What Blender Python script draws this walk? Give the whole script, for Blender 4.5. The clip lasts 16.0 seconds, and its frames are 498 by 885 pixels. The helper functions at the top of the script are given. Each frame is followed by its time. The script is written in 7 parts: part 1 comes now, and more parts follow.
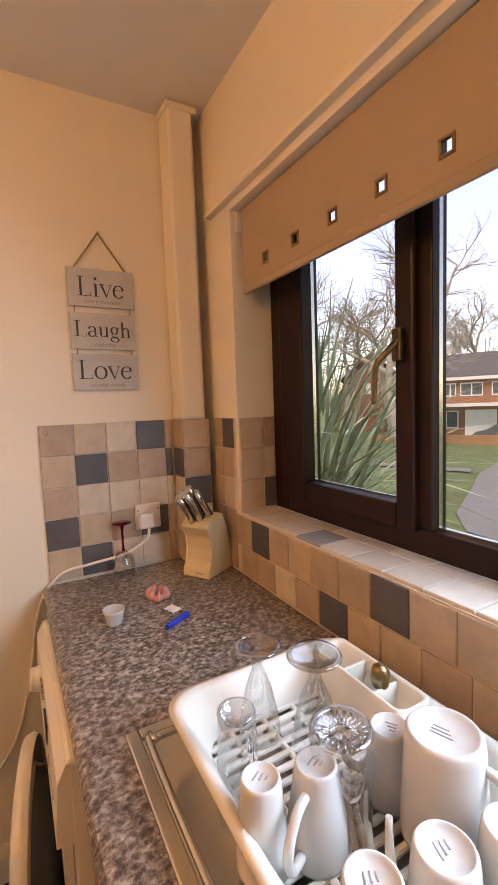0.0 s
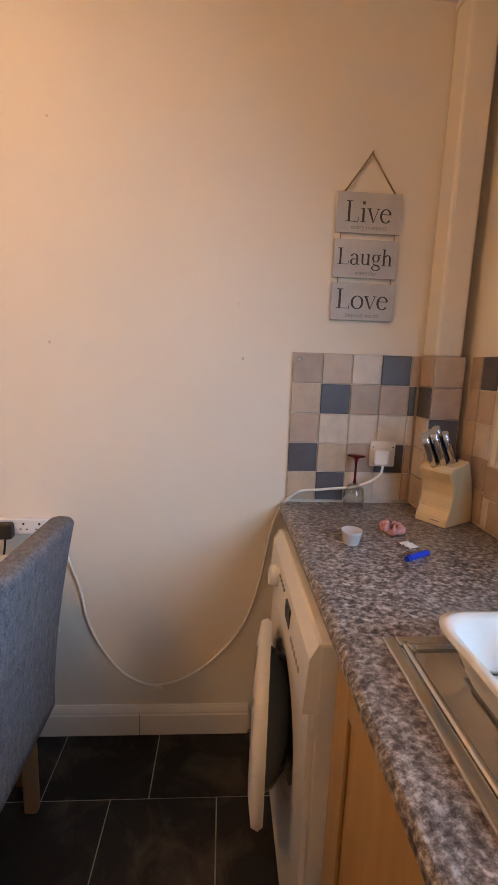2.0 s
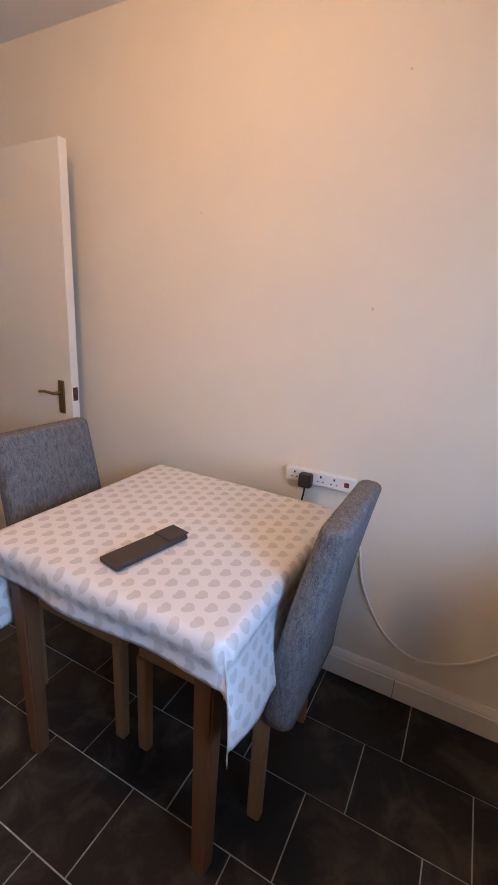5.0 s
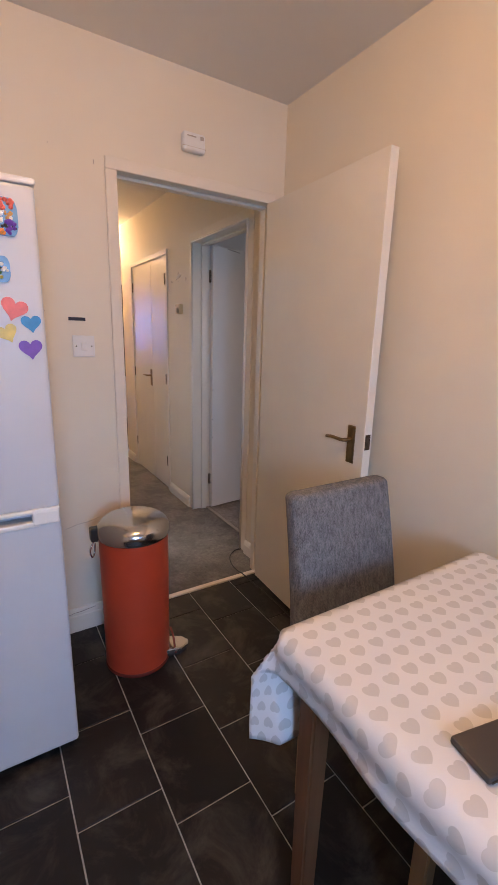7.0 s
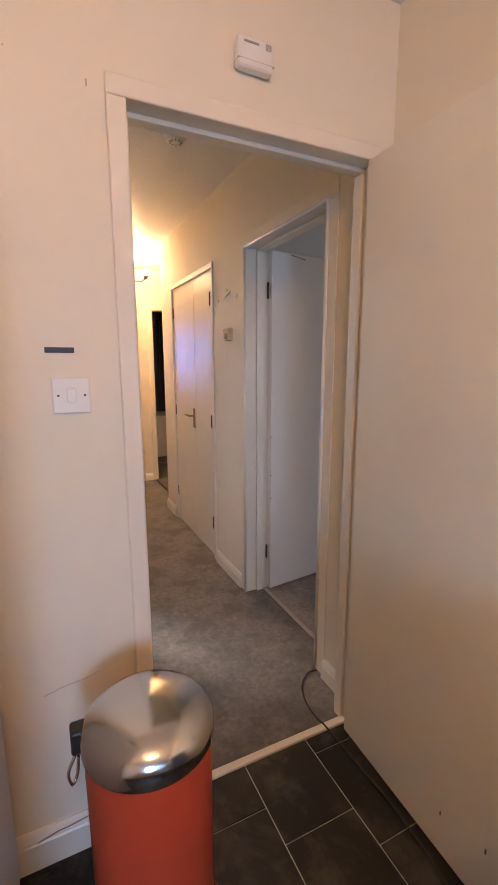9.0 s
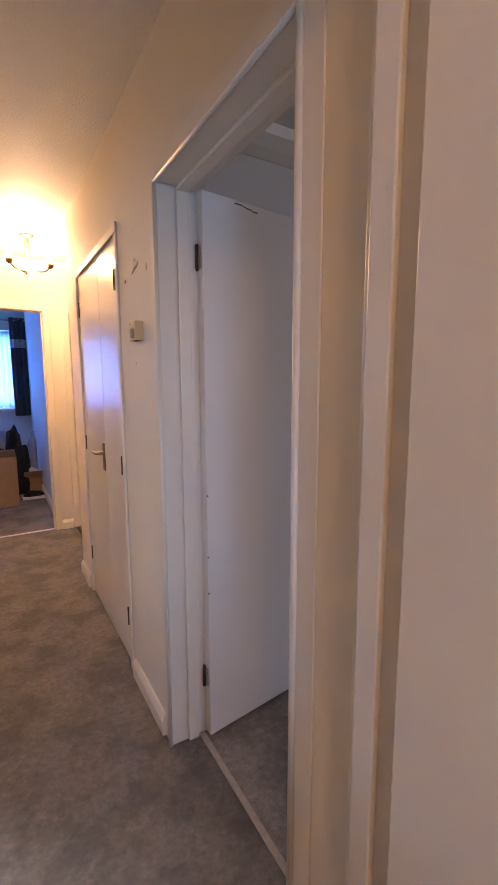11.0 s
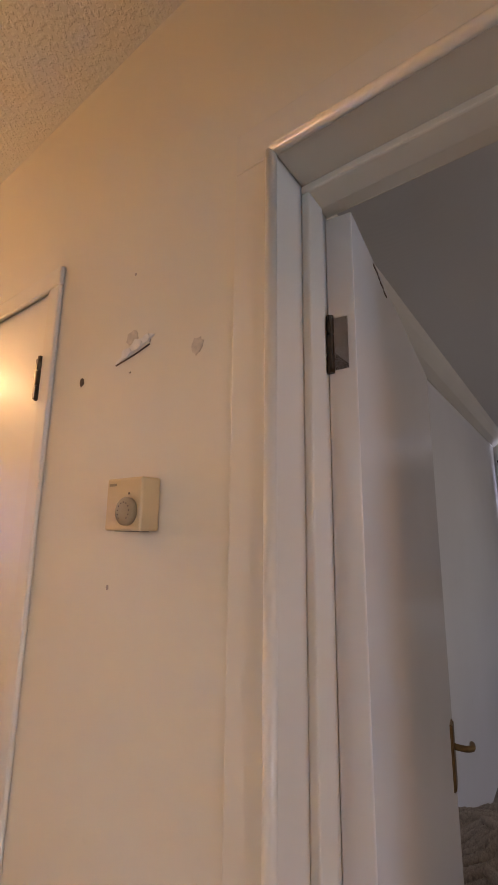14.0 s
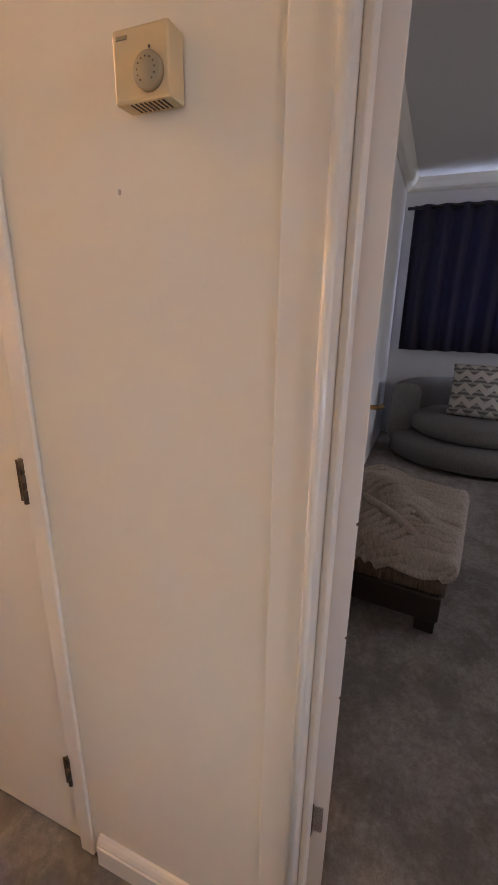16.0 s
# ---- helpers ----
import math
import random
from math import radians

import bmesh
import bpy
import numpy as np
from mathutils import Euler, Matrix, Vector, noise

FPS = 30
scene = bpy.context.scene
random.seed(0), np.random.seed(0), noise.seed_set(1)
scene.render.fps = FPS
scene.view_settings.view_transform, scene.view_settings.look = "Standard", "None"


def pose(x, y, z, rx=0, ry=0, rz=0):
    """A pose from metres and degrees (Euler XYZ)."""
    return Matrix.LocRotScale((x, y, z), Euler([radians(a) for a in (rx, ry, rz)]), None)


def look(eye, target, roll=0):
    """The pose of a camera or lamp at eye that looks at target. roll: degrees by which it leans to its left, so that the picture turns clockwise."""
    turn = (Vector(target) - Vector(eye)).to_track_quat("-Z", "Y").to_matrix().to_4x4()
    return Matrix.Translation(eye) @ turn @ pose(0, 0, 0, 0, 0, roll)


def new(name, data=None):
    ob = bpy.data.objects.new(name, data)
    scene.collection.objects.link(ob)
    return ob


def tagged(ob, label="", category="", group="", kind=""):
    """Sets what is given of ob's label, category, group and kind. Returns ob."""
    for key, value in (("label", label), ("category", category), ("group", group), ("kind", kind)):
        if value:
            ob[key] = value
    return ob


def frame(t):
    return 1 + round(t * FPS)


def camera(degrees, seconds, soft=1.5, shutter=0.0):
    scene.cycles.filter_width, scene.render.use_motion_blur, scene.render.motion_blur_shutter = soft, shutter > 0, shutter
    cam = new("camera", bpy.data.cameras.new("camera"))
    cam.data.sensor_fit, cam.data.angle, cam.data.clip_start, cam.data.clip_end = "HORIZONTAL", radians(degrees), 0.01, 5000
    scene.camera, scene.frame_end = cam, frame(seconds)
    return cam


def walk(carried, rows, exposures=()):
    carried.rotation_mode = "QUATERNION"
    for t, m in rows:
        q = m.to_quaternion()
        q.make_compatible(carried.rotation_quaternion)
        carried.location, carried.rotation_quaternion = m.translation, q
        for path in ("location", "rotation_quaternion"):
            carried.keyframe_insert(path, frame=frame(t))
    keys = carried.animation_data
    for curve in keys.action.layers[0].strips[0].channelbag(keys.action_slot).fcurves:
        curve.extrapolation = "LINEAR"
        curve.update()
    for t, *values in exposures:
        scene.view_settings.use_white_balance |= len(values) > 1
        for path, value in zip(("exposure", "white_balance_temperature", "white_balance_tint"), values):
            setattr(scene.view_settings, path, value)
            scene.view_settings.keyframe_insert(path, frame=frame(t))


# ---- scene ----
cam = camera(60.05, 16.0)
PATH = [
    (0, (-1.467, -2.729, 1.448), (0.278, -3.692, 1.274), -2.1),
    (0.5, (-1.464, -2.696, 1.462), (0.373, -3.479, 1.349), -1.6),
    (1, (-1.449, -2.662, 1.451), (0.463, -3.243, 1.362), -0.4),
    (1.5, (-1.424, -2.627, 1.398), (0.535, -3.002, 1.242), 1.7),
    (2, (-1.421, -2.581, 1.351), (0.546, -2.703, 1.01), 2.0),
    (2.5, (-1.426, -2.56, 1.317), (0.519, -2.584, 0.853), 3.4),
    (3, (-1.428, -2.549, 1.293), (0.501, -2.486, 0.768), 4.9),
    (3.2, (-1.43, -2.537, 1.289), (0.491, -2.437, 0.742), 5.5),
    (5.3, (-1.467, -2.314, 1.368), (0.17, -1.301, 0.828), 3.3),
    (5.5, (-1.468, -2.283, 1.363), (0.112, -1.176, 0.835), 3.3),
    (6, (-1.487, -2.192, 1.352), (-0.088, -0.86, 0.835), 2.9),
    (6.5, (-1.436, -2.076, 1.352), (-0.223, -0.57, 0.842), 1.8),
    (7, (-1.348, -1.91, 1.362), (-0.323, -0.26, 0.887), 1.6),
    (7.5, (-1.318, -1.751, 1.37), (-0.471, 0.004, 0.92), 0.9),
    (8, (-1.259, -1.541, 1.376), (-0.433, 0.232, 0.957), 0.8),
    (8.5, (-1.179, -1.361, 1.375), (-0.349, 0.417, 0.987), 0.4),
    (9, (-1.043, -1.14, 1.381), (-0.194, 0.635, 1.023), -0.1),
    (9.5, (-0.926, -0.89, 1.376), (0.031, 0.835, 1.044), -0.2),
    (10, (-0.81, -0.721, 1.37), (0.235, 0.957, 1.064), -0.2),
    (10.2, (-0.742, -0.651, 1.38), (0.306, 1.025, 1.074), -0.0),
    (12.3, (-0.299, 0.223, 1.331), (0.631, 1.982, 1.125), 0.3),
    (12.5, (-0.293, 0.302, 1.37), (0.629, 2.06, 1.123), 0.9),
    (13, (-0.341, 0.531, 1.399), (0.846, 2.139, 1.319), 1.9),
    (13.5, (-0.369, 0.703, 1.476), (1.145, 1.991, 1.699), 1.7),
    (14, (-0.393, 0.818, 1.523), (1.176, 1.994, 1.918), 0.7),
    (14.5, (-0.5, 0.917, 1.528), (1.155, 1.975, 1.905), -0.1),
    (15, (-0.555, 0.958, 1.458), (1.24, 1.838, 1.524), -0.7),
    (15.5, (-0.521, 0.969, 1.354), (1.28, 1.772, 1.022), 0.1),
    (16, (-0.516, 0.959, 1.304), (1.243, 1.689, 0.694), 0.9),
]
walk(cam, [(t, look(eye, target, roll)) for t, eye, target, roll in PATH], [(0.0, 0.2, 10400, 26), (1.0, 0.0, 9400, 26), (2.0, -0.1, 7700, 20), (3.0, 0.0, 6700, 17), (5.5, -0.05, 6400, 17), (7.5, 0.08, 6700, 17), (8.5, 0.2, 7000, 17), (10.0, 0.3, 6400, 21), (12.5, 0.17, 7400, 28), (13.5, 0.33, 7900, 24), (14.5, 0.3, 7200, 20), (15.5, 0.26, 7100, 19), (16.0, 0.4, 7100, 19)])

# ---- world, daylight and lamps ----
world = bpy.data.worlds.new("world")
scene.world = world
world.use_nodes = True
sky = world.node_tree.nodes.new("ShaderNodeTexSky")
sky.sky_type = "NISHITA"
sky.sun_disc = False
sky.sun_elevation, sky.sun_rotation = radians(58), radians(141)
sky.air_density, sky.dust_density, sky.ozone_density = 1.0, 0.3, 4.5
backg = world.node_tree.nodes["Background"]
backg.inputs["Strength"].default_value = 0.27
world.node_tree.links.new(sky.outputs[0], backg.inputs["Color"])

sun = new("sun", bpy.data.lights.new("sun", "SUN"))
sun.data.energy, sun.data.angle, sun.data.color = 3.2, radians(20), (0.95, 0.98, 1.0)
sun.matrix_world = look((-8, 10, 20.5), (0, 0, 0))

HALL_WARM = (1.0, 0.65, 0.35)
DAY, DEEP_DAY = (0.34, 0.60, 1.0), (0.20, 0.52, 1.0)
kitchen_lamp = new("kitchen_ceiling_lamp", bpy.data.lights.new("kitchen_ceiling_lamp", "POINT"))
kitchen_lamp.data.energy, kitchen_lamp.data.color, kitchen_lamp.data.shadow_soft_size = 25.0, (1.0, 0.56, 0.235), 0.12
kitchen_lamp.location = (-1.1, -1.6, 2.24)


def day_lamp(name, at, towards, wide, high, watts, colour=DAY):
    """Daylight that comes in at a window's opening."""
    ob = new(name, bpy.data.lights.new(name, "AREA"))
    ob.data.shape, ob.data.size, ob.data.size_y = "RECTANGLE", wide, high
    ob.data.energy, ob.data.color = watts, colour
    ob.matrix_world = look(at, Vector(at) + Vector(towards))
    return ob


day_lamp("kitchen_window_daylight", (-1.53, -3.50, 1.56), (0.25, 1.0, -0.5), 0.62, 0.74, 20.0).data.spread = radians(135)
# added fill from an assumed, unseen opening, to cool and brighten the hall
day_lamp("hall_glazing_daylight", (-0.96, 1.25, 1.45), (1.0, 0.0, 0.0), 0.5, 1.0, 0.35, (0.62, 0.78, 1.0))
day_lamp("bedroom_window_daylight", (-0.8, 6.98, 1.55), (0.0, -1.0, 0.0), 1.2, 0.95, 55.0, DEEP_DAY)
day_lamp("lounge_curtain_daylight", (4.42, 0.12, 1.58), (-1.0, 0.0, 0.0), 1.9, 1.0, 36.0, (0.55, 0.68, 1.0))
# assumed opening in the unseen back wall; lights the lounge and its door's face
day_lamp("lounge_side_daylight", (2.3, -2.66, 1.45), (0.0, 1.0, 0.0), 1.7, 1.1, 12.0, (0.93, 0.92, 1.0))

# ---- node helpers and materials ----
class N:
    """A small wrapper that builds a node material."""

    def __init__(self, name):
        self.mat = bpy.data.materials.new(name)
        self.mat.use_nodes = True
        self.t = self.mat.node_tree
        self.bsdf = self.t.nodes["Principled BSDF"]
        self.coord = self.t.nodes.new("ShaderNodeTexCoord")

    def put(self, sock, v):
        if isinstance(v, bpy.types.NodeSocket):
            self.t.links.new(v, sock)
        elif isinstance(v, tuple) and len(v) == 3 and sock.type == "RGBA":
            sock.default_value = (*v, 1.0)
        else:
            sock.default_value = v

    def node(self, kind, out=0, **ins):
        n = self.t.nodes.new(kind)
        for k, v in ins.items():
            self.put(n.inputs[k.replace("_", " ")], v)
        return n.outputs[out]

    def math(self, op, a, b=0.0):
        n = self.t.nodes.new("ShaderNodeMath")
        n.operation = op
        self.put(n.inputs[0], a)
        self.put(n.inputs[1], b)
        return n.outputs[0]

    def noise(self, scale, detail=4.0, rough=0.55, stretch=None):
        co = self.coord.outputs["Object"]
        if stretch:
            m = self.t.nodes.new("ShaderNodeMapping")
            m.inputs["Scale"].default_value = stretch
            self.t.links.new(co, m.inputs["Vector"])
            co = m.outputs[0]
        return self.node("ShaderNodeTexNoise", Vector=co, Scale=scale, Detail=detail, Roughness=rough)

    def ramp(self, fac, stops):
        n = self.t.nodes.new("ShaderNodeValToRGB")
        self.t.links.new(fac, n.inputs[0])
        els = n.color_ramp.elements
        while len(els) < len(stops):
            els.new(0.5)
        for e, (p, c) in zip(els, stops):
            e.position = p
            e.color = (*c, 1.0) if isinstance(c, tuple) else (c, c, c, 1.0)
        return n.outputs[0]

    def mix(self, fac, a, b, mode="MIX"):
        n = self.t.nodes.new("ShaderNodeMix")
        n.data_type, n.blend_type = "RGBA", mode
        self.put(n.inputs[0], fac)
        self.put(n.inputs[6], a)
        self.put(n.inputs[7], b)
        return n.outputs[2]

    def bump(self, height, strength=0.3, distance=0.002):
        n = self.t.nodes.new("ShaderNodeBump")
        n.inputs["Strength"].default_value, n.inputs["Distance"].default_value = strength, distance
        self.t.links.new(height, n.inputs["Height"])
        self.t.links.new(n.outputs[0], self.bsdf.inputs["Normal"])
        return self

    def set(self, **ins):
        for k, v in ins.items():
            self.put(self.bsdf.inputs[k.replace("_", " ")], v)
        return self


def tone(c, k):
    return tuple(min(1.0, v * k) for v in c)


def plain(name, colour, rough=0.5, vary=0.08, scale=6.0, grain=60.0, bump=0.08, metal=0.0, **ins):
    """A surface of one colour with soft mottling, fine relief and uneven gloss."""
    m = N(name)
    a = m.noise(scale, 5.0)
    g = m.noise(grain, 3.0)
    col = m.ramp(a, [(0.3, tone(colour, 1 - vary)), (0.7, tone(colour, 1 + vary))])
    m.set(Base_Color=col, Metallic=metal, **ins)
    m.set(Roughness=m.ramp(a, [(0.3, max(0.02, rough - 0.015)), (0.7, min(1.0, rough + 0.025))]))
    if bump:
        m.bump(g, bump, 0.0015)
    return m.mat


def wall_paint(name, colour, scuff=(0.35, 0.3, 0.26)):
    m = N(name)
    big, mid, fine = m.noise(1.3, 4.0), m.noise(9.0, 5.0, 0.65), m.noise(170.0, 3.0, 0.7)
    col = m.ramp(big, [(0.3, tone(colour, 0.955)), (0.7, tone(colour, 1.02))])
    spots = m.ramp(mid, [(0.72, 0.0), (0.82, 0.16)])
    col = m.mix(spots, col, scuff)
    m.set(Base_Color=col, Roughness=0.72)
    roller = m.math("ADD", m.math("MULTIPLY", fine, 0.6), m.math("MULTIPLY", m.noise(28.0, 3.0), 1.0))
    return m.bump(roller, 0.22, 0.0016).mat


def gloss_paint(name, colour, rough=0.28, brush=0.008):
    """Brushed gloss paint on wood: upright brush marks and small runs."""
    m = N(name)
    marks = m.noise(70.0, 3.0, 0.5, (1.0, 1.0, 0.10))
    broad = m.noise(2.2, 4.0)
    m.set(Base_Color=m.ramp(broad, [(0.3, tone(colour, 0.95)), (0.7, tone(colour, 1.02))]))
    m.set(Roughness=rough)
    return m.bump(marks, brush, 0.0002).mat


def wood(name, dark, light, scale=9.0, along=(1.0, 1.0, 0.08), rough=0.45):
    m = N(name)
    warp = m.noise(scale * 0.35, 3.0, 0.5, along)
    fine = m.noise(scale * 5, 6.0, 0.6, along)
    f = m.math("ADD", m.math("MULTIPLY", warp, 0.65), m.math("MULTIPLY", fine, 0.4))
    m.set(Base_Color=m.ramp(f, [(0.35, dark), (0.68, light)]), Roughness=rough)
    return m.bump(fine, 0.15, 0.001).mat


def by_piece(name, stops, rough=0.45, vein=0.35, scale=14.0, bump=0.25, cloudy=1.0):
    """Tiles whose tone changes from piece to piece."""
    m = N(name)
    info = m.t.nodes.new("ShaderNodeObjectInfo")
    base = m.ramp(info.outputs["Random"], stops)
    m.t.nodes[-1].color_ramp.interpolation = "CONSTANT"
    geo = m.t.nodes.new("ShaderNodeNewGeometry")
    v = m.node("ShaderNodeTexNoise", Vector=geo.outputs["Position"], Scale=scale, Detail=7.0, Roughness=0.62)
    cloud = m.ramp(v, [(0.3, 1.0 - vein), (0.6, 1.0)])
    col = m.mix(1.0, base, cloud, "MULTIPLY")
    if cloudy > 1.0:
        worn = m.node("ShaderNodeTexNoise", Vector=geo.outputs["Position"], Scale=scale * 0.8, Detail=6.0, Roughness=0.68, Distortion=0.6)
        col = m.mix(m.ramp(worn, [(0.48, 0.0), (0.70, 0.75)]), col, (0.082, 0.071, 0.060))
    m.set(Base_Color=col, Roughness=rough)
    return m.bump(v, bump, 0.0015).mat


def carpet(name, dark, light):
    m = N(name)
    pile = m.noise(420.0, 3.0, 0.8)
    clump = m.noise(42.0, 6.0, 0.8)
    worn = m.noise(4.2, 7.0, 0.72)
    f = m.math("ADD", m.math("MULTIPLY", clump, 0.55), m.math("MULTIPLY", pile, 0.45))
    col = m.ramp(f, [(0.36, dark), (0.64, light)])
    col = m.mix(m.ramp(worn, [(0.44, 0.0), (0.58, 0.62)]), col, tone(dark, 0.8))
    m.set(Base_Color=col, Roughness=0.97)
    return m.bump(f, 1.0, 0.007).mat


def fabric(name, dark, light, scale=420.0):
    m = N(name)
    weave = m.noise(scale, 2.0, 0.5, (1.0, 1.0, 0.45))
    slub = m.noise(90.0, 4.0, 0.7, (1.0, 1.0, 0.3))
    f = m.math("ADD", m.math("MULTIPLY", weave, 0.5), m.math("MULTIPLY", slub, 0.5))
    m.set(Base_Color=m.ramp(f, [(0.38, dark), (0.62, light)]), Roughness=0.92)
    return m.bump(f, 0.7, 0.003).mat


def clear_glass(name, tint=(0.97, 0.99, 0.98), rough=0.02):
    m = N(name)
    m.set(Base_Color=tint, Roughness=rough, IOR=1.45, Transmission_Weight=1.0)
    return m.mat


M = {}
CREAM = (0.80, 0.73, 0.60)
M["wall"] = wall_paint("cream_wall_paint", CREAM)
M["wall_grey"] = wall_paint("off_white_lounge_paint", (0.76, 0.75, 0.74))
M["ceiling"] = wall_paint("white_ceiling_paint", (0.78, 0.76, 0.72))
M["trim"] = gloss_paint("white_gloss_trim", (0.80, 0.76, 0.67), 0.28)
M["trim_cream"] = gloss_paint("cream_painted_trim", (0.80, 0.73, 0.62), 0.42)
M["architrave_cream"] = gloss_paint("cream_flat_architrave", (0.80, 0.74, 0.63), 0.5)
M["door"] = gloss_paint("cream_gloss_door", (0.80, 0.755, 0.65), 0.30, 0.05)
M["door_white"] = gloss_paint("white_gloss_door", (0.80, 0.77, 0.73), 0.26, 0.06)
M["carpet"] = carpet("grey_beige_carpet", (0.12, 0.108, 0.096), (0.31, 0.282, 0.252))
M["carpet_dark"] = carpet("brown_grey_carpet", (0.21, 0.18, 0.155), (0.52, 0.46, 0.40))
M["grout"] = plain("pale_floor_grout", (0.42, 0.40, 0.37), 0.9, 0.2, 20, 200, 0.3)
M["wall_grout"] = plain("cream_wall_grout", (0.66, 0.58, 0.48), 0.85, 0.12, 20, 200, 0.3)
M["brass"] = plain("aged_brass", (0.30, 0.205, 0.105), 0.34, 0.2, 30, 200, 0.05, 1.0)
M["dark_metal"] = plain("tarnished_dark_hinge", (0.10, 0.075, 0.05), 0.42, 0.35, 60, 200, 0.15, 0.8)
M["steel"] = plain("brushed_stainless", (0.66, 0.65, 0.63), 0.17, 0.05, 8, 260, 0.04, 1.0)
M["chrome"] = plain("chrome", (0.8, 0.8, 0.8), 0.08, 0.03, 8, 100, 0.0, 1.0)
M["white_plastic"] = plain("white_plastic", (0.80, 0.79, 0.76), 0.32, 0.03, 8, 90, 0.03)
M["cream_plastic"] = plain("yellowed_cream_plastic", (0.66, 0.50, 0.285), 0.42, 0.06, 12, 90, 0.05)
M["beige_dial"] = plain("beige_dial_plastic", (0.36, 0.285, 0.175), 0.6, 0.06, 12, 90, 0.05)
M["black"] = plain("black_plastic", (0.02, 0.02, 0.022), 0.4, 0.2, 12, 120, 0.1)
M["fridge"] = plain("white_enamel", (0.58, 0.605, 0.65), 0.38, 0.02, 4, 150, 0.06)
M["appliance"] = plain("cream_white_enamel", (0.78, 0.74, 0.66), 0.28, 0.03, 6, 120, 0.02)
M["red"] = plain("coral_red_enamel", (0.50, 0.065, 0.028), 0.30, 0.07, 5, 120, 0.03)
M["china"] = plain("white_china", (0.52, 0.50, 0.47), 0.22, 0.03, 10, 80, 0.02)
M["rack"] = plain("cream_white_plastic", (0.70, 0.67, 0.60), 0.38, 0.04, 10, 120, 0.05)
def thin_glass(name, tint):
    """Thin blown glass: clear straight through, with a gloss that grows at the edges."""
    m = N(name)
    tp_, gl_ = (m.t.nodes.new("ShaderNodeBsdf" + k) for k in ("Transparent", "Glossy"))
    tp_.inputs[0].default_value = (*tint, 1)
    gl_.inputs["Roughness"].default_value = 0.03
    mix_ = m.t.nodes.new("ShaderNodeMixShader")
    lw_ = m.t.nodes.new("ShaderNodeLayerWeight")
    lw_.inputs[0].default_value = 0.42
    m.t.links.new(m.math("ADD", m.math("MULTIPLY", lw_.outputs["Facing"], 0.74), 0.08), mix_.inputs[0])
    m.t.links.new(tp_.outputs[0], mix_.inputs[1])
    m.t.links.new(gl_.outputs[0], mix_.inputs[2])
    m.t.links.new(mix_.outputs[0], m.t.nodes["Material Output"].inputs[0])
    return m.mat


M["glass"] = thin_glass("clear_glass", (0.965, 0.98, 0.985))
M["solid_glass"] = clear_glass("solid_clear_glass")
M["window_glass"] = clear_glass("window_glass", (0.99, 1.0, 1.0), 0.0)
M["red_glass"] = clear_glass("dark_red_glass", (0.30, 0.02, 0.03))
M["blind"] = plain("taupe_blind_fabric", (0.42, 0.315, 0.22), 0.85, 0.05, 3, 700, 0.25)
M["window_wood"] = wood("dark_brown_stained_wood", (0.012, 0.0035, 0.003), (0.028, 0.009, 0.007), 10, rough=0.42)
M["window_wood"].node_tree.nodes["Principled BSDF"].inputs["Specular IOR Level"].default_value = 0.28
M["oak"] = wood("honey_oak", (0.27, 0.145, 0.05), (0.46, 0.27, 0.10), 8, rough=0.42)
M["leg_oak"] = wood("oak_chair_leg", (0.17, 0.095, 0.042), (0.30, 0.175, 0.085), 10, rough=0.5)
M["leg_brown"] = wood("mid_brown_table_wood", (0.09, 0.038, 0.017), (0.19, 0.085, 0.038), 10, rough=0.42)
M["pale_wood"] = wood("pale_beech", (0.62, 0.46, 0.24), (0.74, 0.58, 0.34), 7, rough=0.5)
M["chair"] = fabric("grey_tweed_fabric", (0.075, 0.077, 0.083), (0.21, 0.212, 0.22))
M["sofa"] = fabric("mid_grey_upholstery", (0.16, 0.155, 0.15), (0.23, 0.22, 0.21), 200)
M["curtain"] = fabric("dark_indigo_curtain", (0.045, 0.04, 0.06), (0.08, 0.075, 0.10), 300)
cm = M["curtain"].node_tree
trl, mxs = cm.nodes.new("ShaderNodeBsdfTranslucent"), cm.nodes.new("ShaderNodeMixShader")
trl.inputs[0].default_value, mxs.inputs[0].default_value = (0.055, 0.055, 0.095, 1), 0.5
cm.links.new(cm.nodes["Principled BSDF"].outputs[0], mxs.inputs[1])
cm.links.new(trl.outputs[0], mxs.inputs[2])
cm.links.new(mxs.outputs[0], cm.nodes["Material Output"].inputs[0])
M["curtain_grey"] = fabric("charcoal_curtain", (0.05, 0.05, 0.055), (0.10, 0.10, 0.105), 300)
M["curtain_silver"] = fabric("silver_curtain_band", (0.30, 0.30, 0.32), (0.45, 0.45, 0.47), 300)
M["throw"] = fabric("taupe_ribbed_fleece", (0.36, 0.30, 0.25), (0.60, 0.52, 0.44), 260)
M["otto_side"] = fabric("brown_corduroy", (0.17, 0.12, 0.09), (0.27, 0.20, 0.15), 200)
M["dark_leather"] = plain("dark_brown_leather", (0.03, 0.018, 0.012), 0.45, 0.2, 12, 160, 0.3)
M["cable_white"] = plain("white_cable", (0.82, 0.78, 0.70), 0.45, 0.05, 10, 100, 0.0)
M["cable_black"] = plain("black_cable", (0.015, 0.014, 0.013), 0.5, 0.1, 10, 100, 0.0)
M["sign"] = plain("grey_limed_board", (0.50, 0.495, 0.475), 0.75, 0.09, 14, 120, 0.2)
M["ink"] = plain("dark_grey_ink", (0.05, 0.05, 0.05), 0.7, 0.1, 20, 80, 0.0)
M["pale_ink"] = plain("pale_grey_ink", (0.26, 0.26, 0.26), 0.7, 0.1, 20, 80, 0.0)
